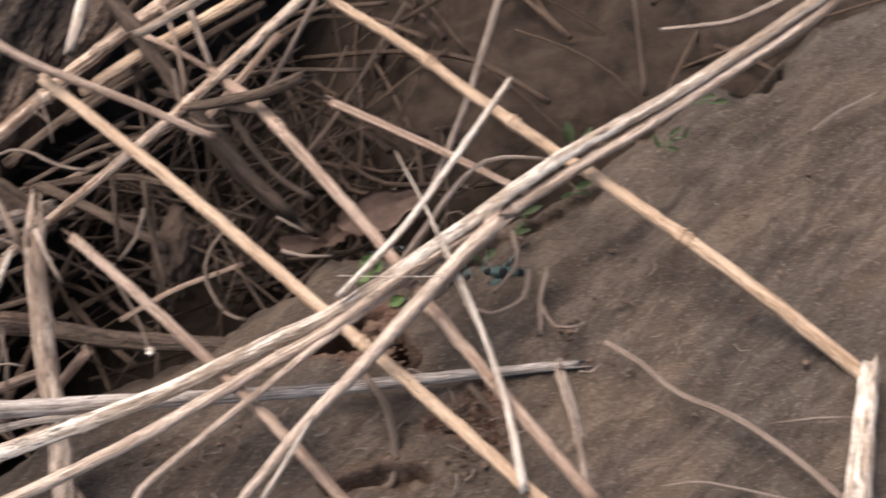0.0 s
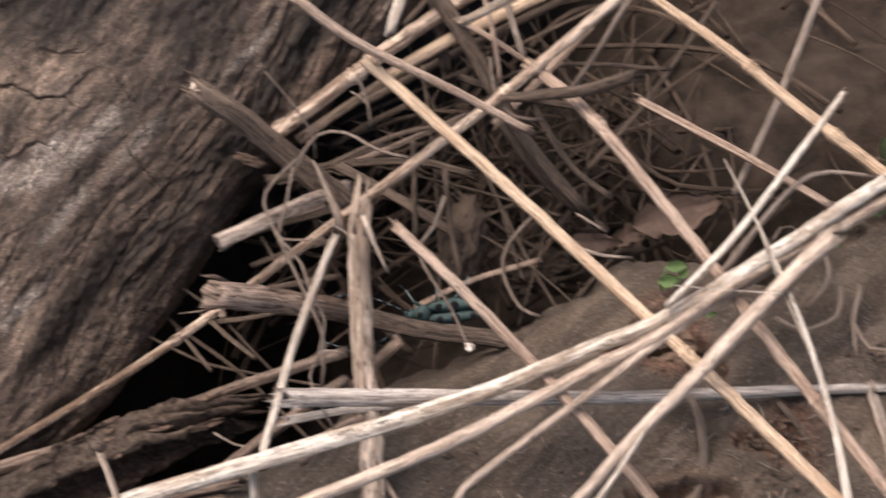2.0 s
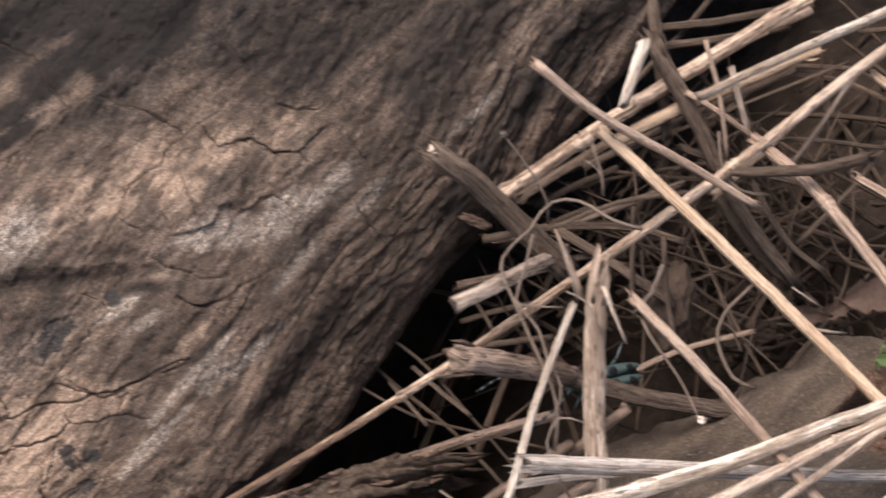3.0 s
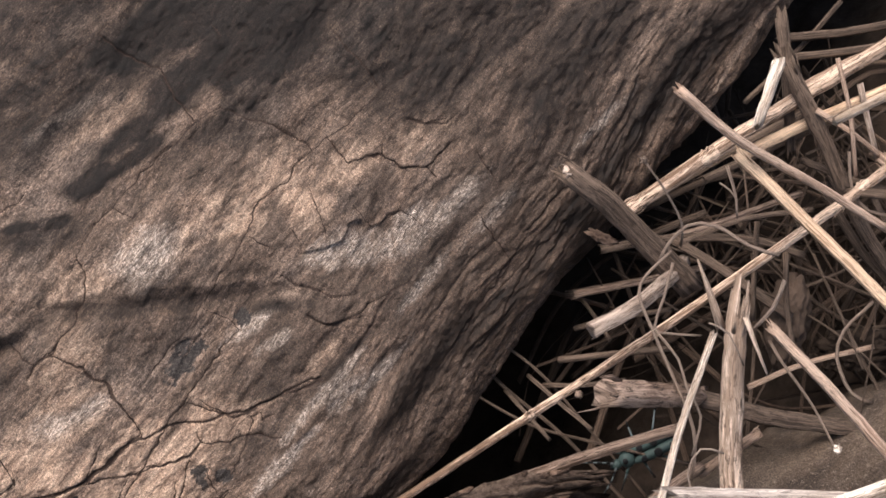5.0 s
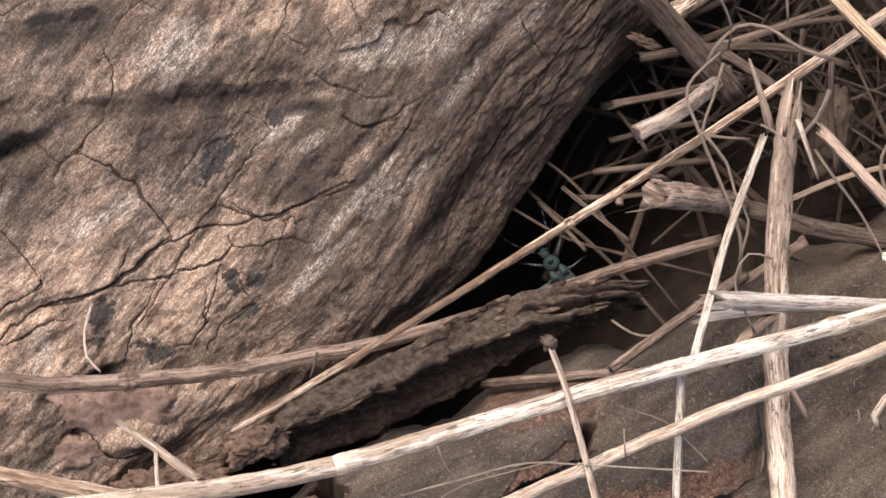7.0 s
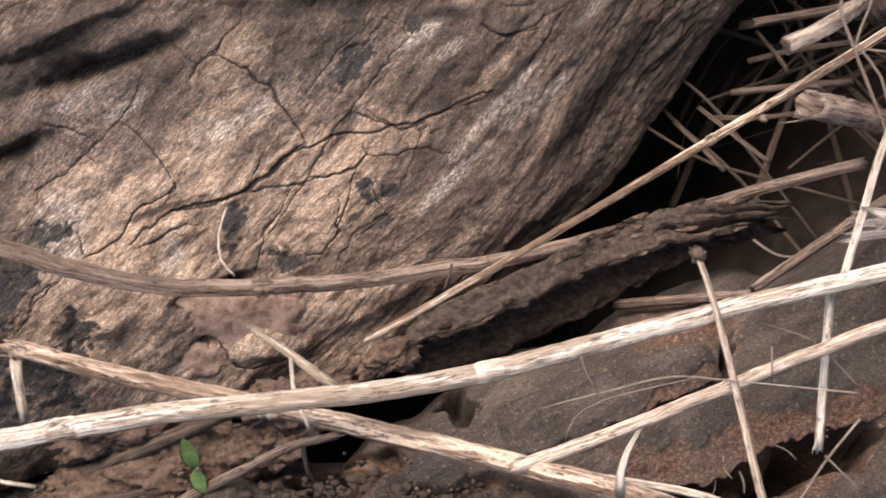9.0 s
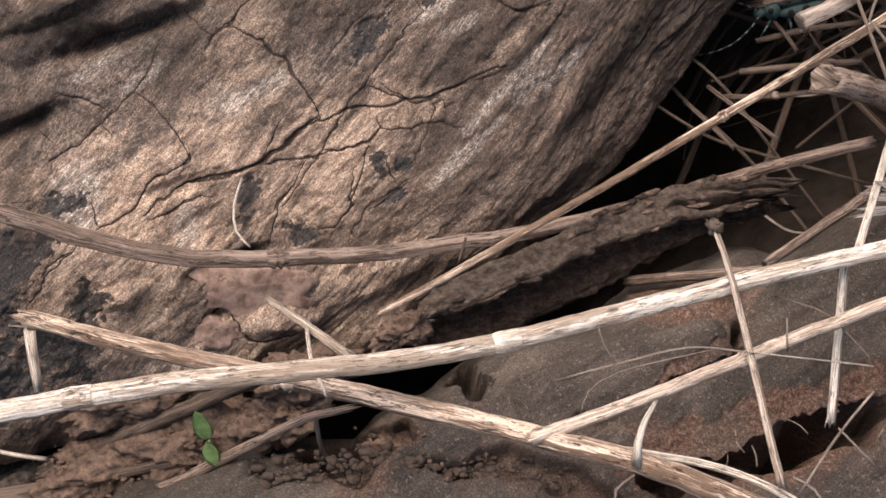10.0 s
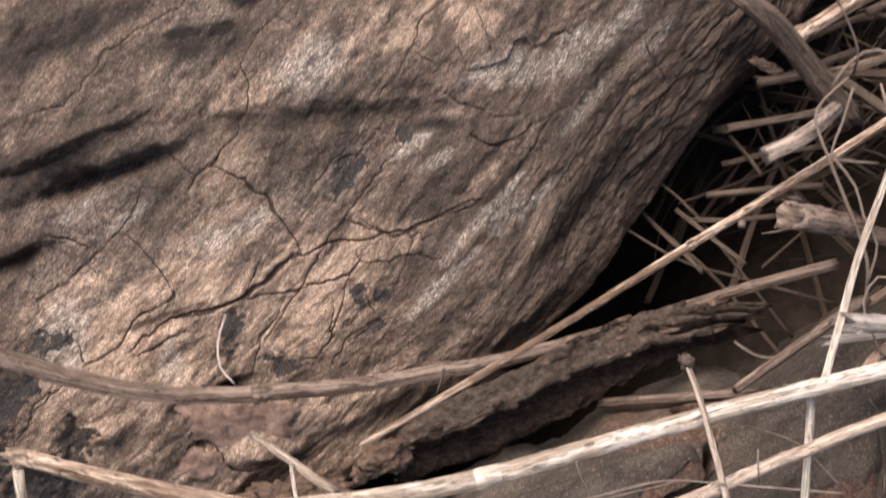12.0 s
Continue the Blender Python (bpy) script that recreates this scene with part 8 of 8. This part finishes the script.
def beetle():
    """A longhorn beetle 29 mm long, head towards +x, back towards +z, in metres."""
    thing = new("longhorn_beetle")
    tagged(thing, "teal longhorn beetle with black spots and banded antennae", "beetle")

    def solid(name, size, place, material, label="", shape=None, turn=0.0, parent=thing):
        bm = bmesh.new()
        bmesh.ops.create_uvsphere(bm, u_segments=20, v_segments=14, radius=1)
        for v in bm.verts:
            if shape:
                v.co = Vector(shape(*v.co))
            v.co = Vector((v.co.x * size[0], v.co.y * size[1], v.co.z * size[2]))
        ob = bm_part(name, bm, material, parent, label)
        ob.matrix_local = pose(*place, 0, 0, turn)
        return ob

    solid("abdomen", (0.0088, 0.0036, 0.0024), (-0.0055, 0, -0.0008), BLACK)
    for k in (1, -1):
        wing = solid("wing_case", (0.0098, 0.0024, 0.0031), (-0.0055, 0.0021 * k, 0.0004), TEAL, "teal wing case",
                     lambda x, y, z: (x, y * (1 - 0.18 * (x < 0) * x * x), max(z, -0.35)))
        for sx, rx, ry in ((0.0055, 0.0014, 0.0013), (0.0000, 0.0016, 0.0018), (-0.0060, 0.0013, 0.0014)):
            solid("spot", (rx, ry, 0.0003), (sx, 0.0002 * k, 0.0030 * math.sqrt(max(0.05, 1 - (sx / 0.0098) ** 2))), BLACK, "black spot", parent=wing)
    thorax = solid("thorax", (0.0032, 0.0032, 0.0027), (0.0062, 0, 0.0001), TEAL, "teal thorax", lambda x, y, z: (x, y * (1 - 0.12 * x), z))
    solid("spot", (0.0011, 0.0012, 0.0005), (0.0008, 0, 0.0025), BLACK, "black spot", parent=thorax)
    head = solid("head", (0.0022, 0.0019, 0.0019), (0.0104, 0, -0.0004), TEAL)
    for k in (1, -1):
        solid("eye", (0.0007, 0.0005, 0.0008), (0.0006, 0.0016 * k, 0.0006), BLACK, "black eye", parent=head)
        solid("jaw", (0.0009, 0.0004, 0.0004), (0.0021, 0.0006 * k, -0.0006), BLACK, parent=head)
        # antenna: pale segments with black tips, bowed outwards
        path = smooth_path([(0.0112, 0.001 * k, 0.0009), (0.016, 0.0045 * k, 0.004), (0.024, 0.0085 * k, 0.004), (0.034, 0.0095 * k, 0.001), (0.044, 0.0065 * k, -0.002)], 0.0004)
        cut = np.linspace(0, len(path) - 1, 11).astype(int)
        antenna = None
        for a, b in zip(cut, cut[1:]):
            mid = a + int((b - a) * 0.55)
            pale = part("segment", joined("segment", [tube(path[a:mid + 1], np.linspace(0.00030, 0.00034, mid + 1 - a), 7)]), PALE_BLUE, antenna or thing, "pale blue antenna segment")
            if antenna is None:
                pale.name = "antenna"
                antenna = pale
            part("tuft", joined("tuft", [tube(path[mid:b + 1], np.linspace(0.00034, 0.00055, b + 1 - mid), 7)]), BLACK, antenna, "black tuft")
        for sx, reach, back in ((0.0060, 0.0085, 0.006), (0.0010, 0.0100, -0.001), (-0.0035, 0.0110, -0.009)):
            hip, knee = Vector((sx, 0.0022 * k, -0.0014)), Vector((sx + back * 0.45, reach * 0.55 * k, 0.0012))
            foot, toe = Vector((sx + back * 0.9, reach * k, -0.0034)), Vector((sx + back * 1.25, (reach + 0.0022) * k, -0.0036))
            leg = part("leg", joined("leg", [tube(np.array([hip, hip.lerp(knee, 0.6), knee]), [0.0005, 0.0006, 0.0005], 8)]), TEAL, thing)
            part("shin", joined("shin", [tube(np.array([knee, knee.lerp(foot, 0.5), foot]), [0.00042, 0.00034, 0.0003], 7)]), PALE_BLUE, leg)
            part("foot", joined("foot", [tube(np.array([foot, foot.lerp(toe, 0.5), toe]), [0.00034, 0.0004, 0.0002], 7)]), BLACK, leg)
    return thing


SLOPE = pose(0, 0, 0, 30)
BEETLE = [
    (0, 0.0826, -0.0196, -0.0340, 170, 0),
    (0.3, 0.0487, -0.0068, -0.0360, 165, 0),
    (0.5, 0.0362, -0.0060, -0.0380, 158, -10),
    (0.6, 0.0325, -0.0023, -0.0380, 153, -15),
    (0.8, 0.0148, -0.0009, -0.0400, 165, -25),
    (1, 0.0072, -0.0013, -0.0420, 175, -30),
    (1.2, -0.0005, -0.0119, -0.0420, 180, -35),
    (1.3, -0.0038, -0.0150, -0.0420, 183, -30),
    (1.5, -0.0285, -0.0195, -0.0360, 178, -20),
    (1.8, -0.0369, -0.0210, -0.0360, 180, -15),
    (2, -0.0416, -0.0187, -0.0360, 182, -10),
    (2.5, -0.0511, -0.0178, -0.0360, 186, -5),
    (2.8, -0.0576, -0.0194, -0.0340, 190, 0),
    (3, -0.0616, -0.0190, -0.0340, 193, 0),
    (3.2, -0.0625, -0.0205, -0.0340, 196, 0),
    (4, -0.0722, -0.0267, -0.0450, 203, 0),
    (4.8, -0.0870, -0.0353, -0.0500, 208, 0),
    (5, -0.0880, -0.0425, -0.0520, 207, 0),
    (5.5, -0.0908, -0.0575, -0.0520, 200, 0),
    (5.7, -0.1002, -0.0642, -0.0450, 190, 0),
    (6, -0.1285, -0.0686, -0.0400, 180, 0),
    (6.2, -0.1210, -0.0733, -0.0450, 165, 0),
    (6.4, -0.1217, -0.0759, -0.0600, 150, 0),
    (6.5, -0.1250, -0.0598, -0.0750, 130, 0),
    (6.7, -0.1292, -0.0496, -0.0700, 125, 0),
    (7.5, -0.1250, -0.0395, -0.0750, 130, 0),
    (8, -0.0879, 0.0538, -0.0800, 125, 0),
    (8.6, -0.0820, 0.0613, -0.0800, 130, 0),
    (9.2, -0.1047, 0.0381, -0.0800, 150, 0),
    (9.5, -0.1128, 0.0130, -0.0800, 168, 0),
    (10, -0.1010, 0.0150, -0.0660, 195, 0),
    (10.5, -0.1104, 0.0099, -0.0500, 215, 10),
    (10.6, -0.1235, -0.0009, -0.0460, 222, 10),
    (10.7, -0.1322, -0.0038, -0.0400, 205, 15),
    (10.8, -0.1416, -0.0032, -0.0340, 180, 10),
    (10.9, -0.1492, 0.0032, -0.0260, 165, 0),
    (11, -0.1613, 0.0082, -0.0200, 150, 0),
    (11.2, -0.1702, 0.0241, -0.0140, 130, 0),
    (11.5, -0.1707, 0.0648, -0.0100, 120, 0),
    (12, -0.1605, 0.1200, -0.0080, 115, 0),
]


def motions():
    walk(longhorn, [(t, SLOPE @ pose(u, v, w, 0, 0, turn) @ pose(0, 0, 0, lean, 0, 0)) for t, u, v, w, turn, lean in BEETLE])


longhorn = beetle()
motions()
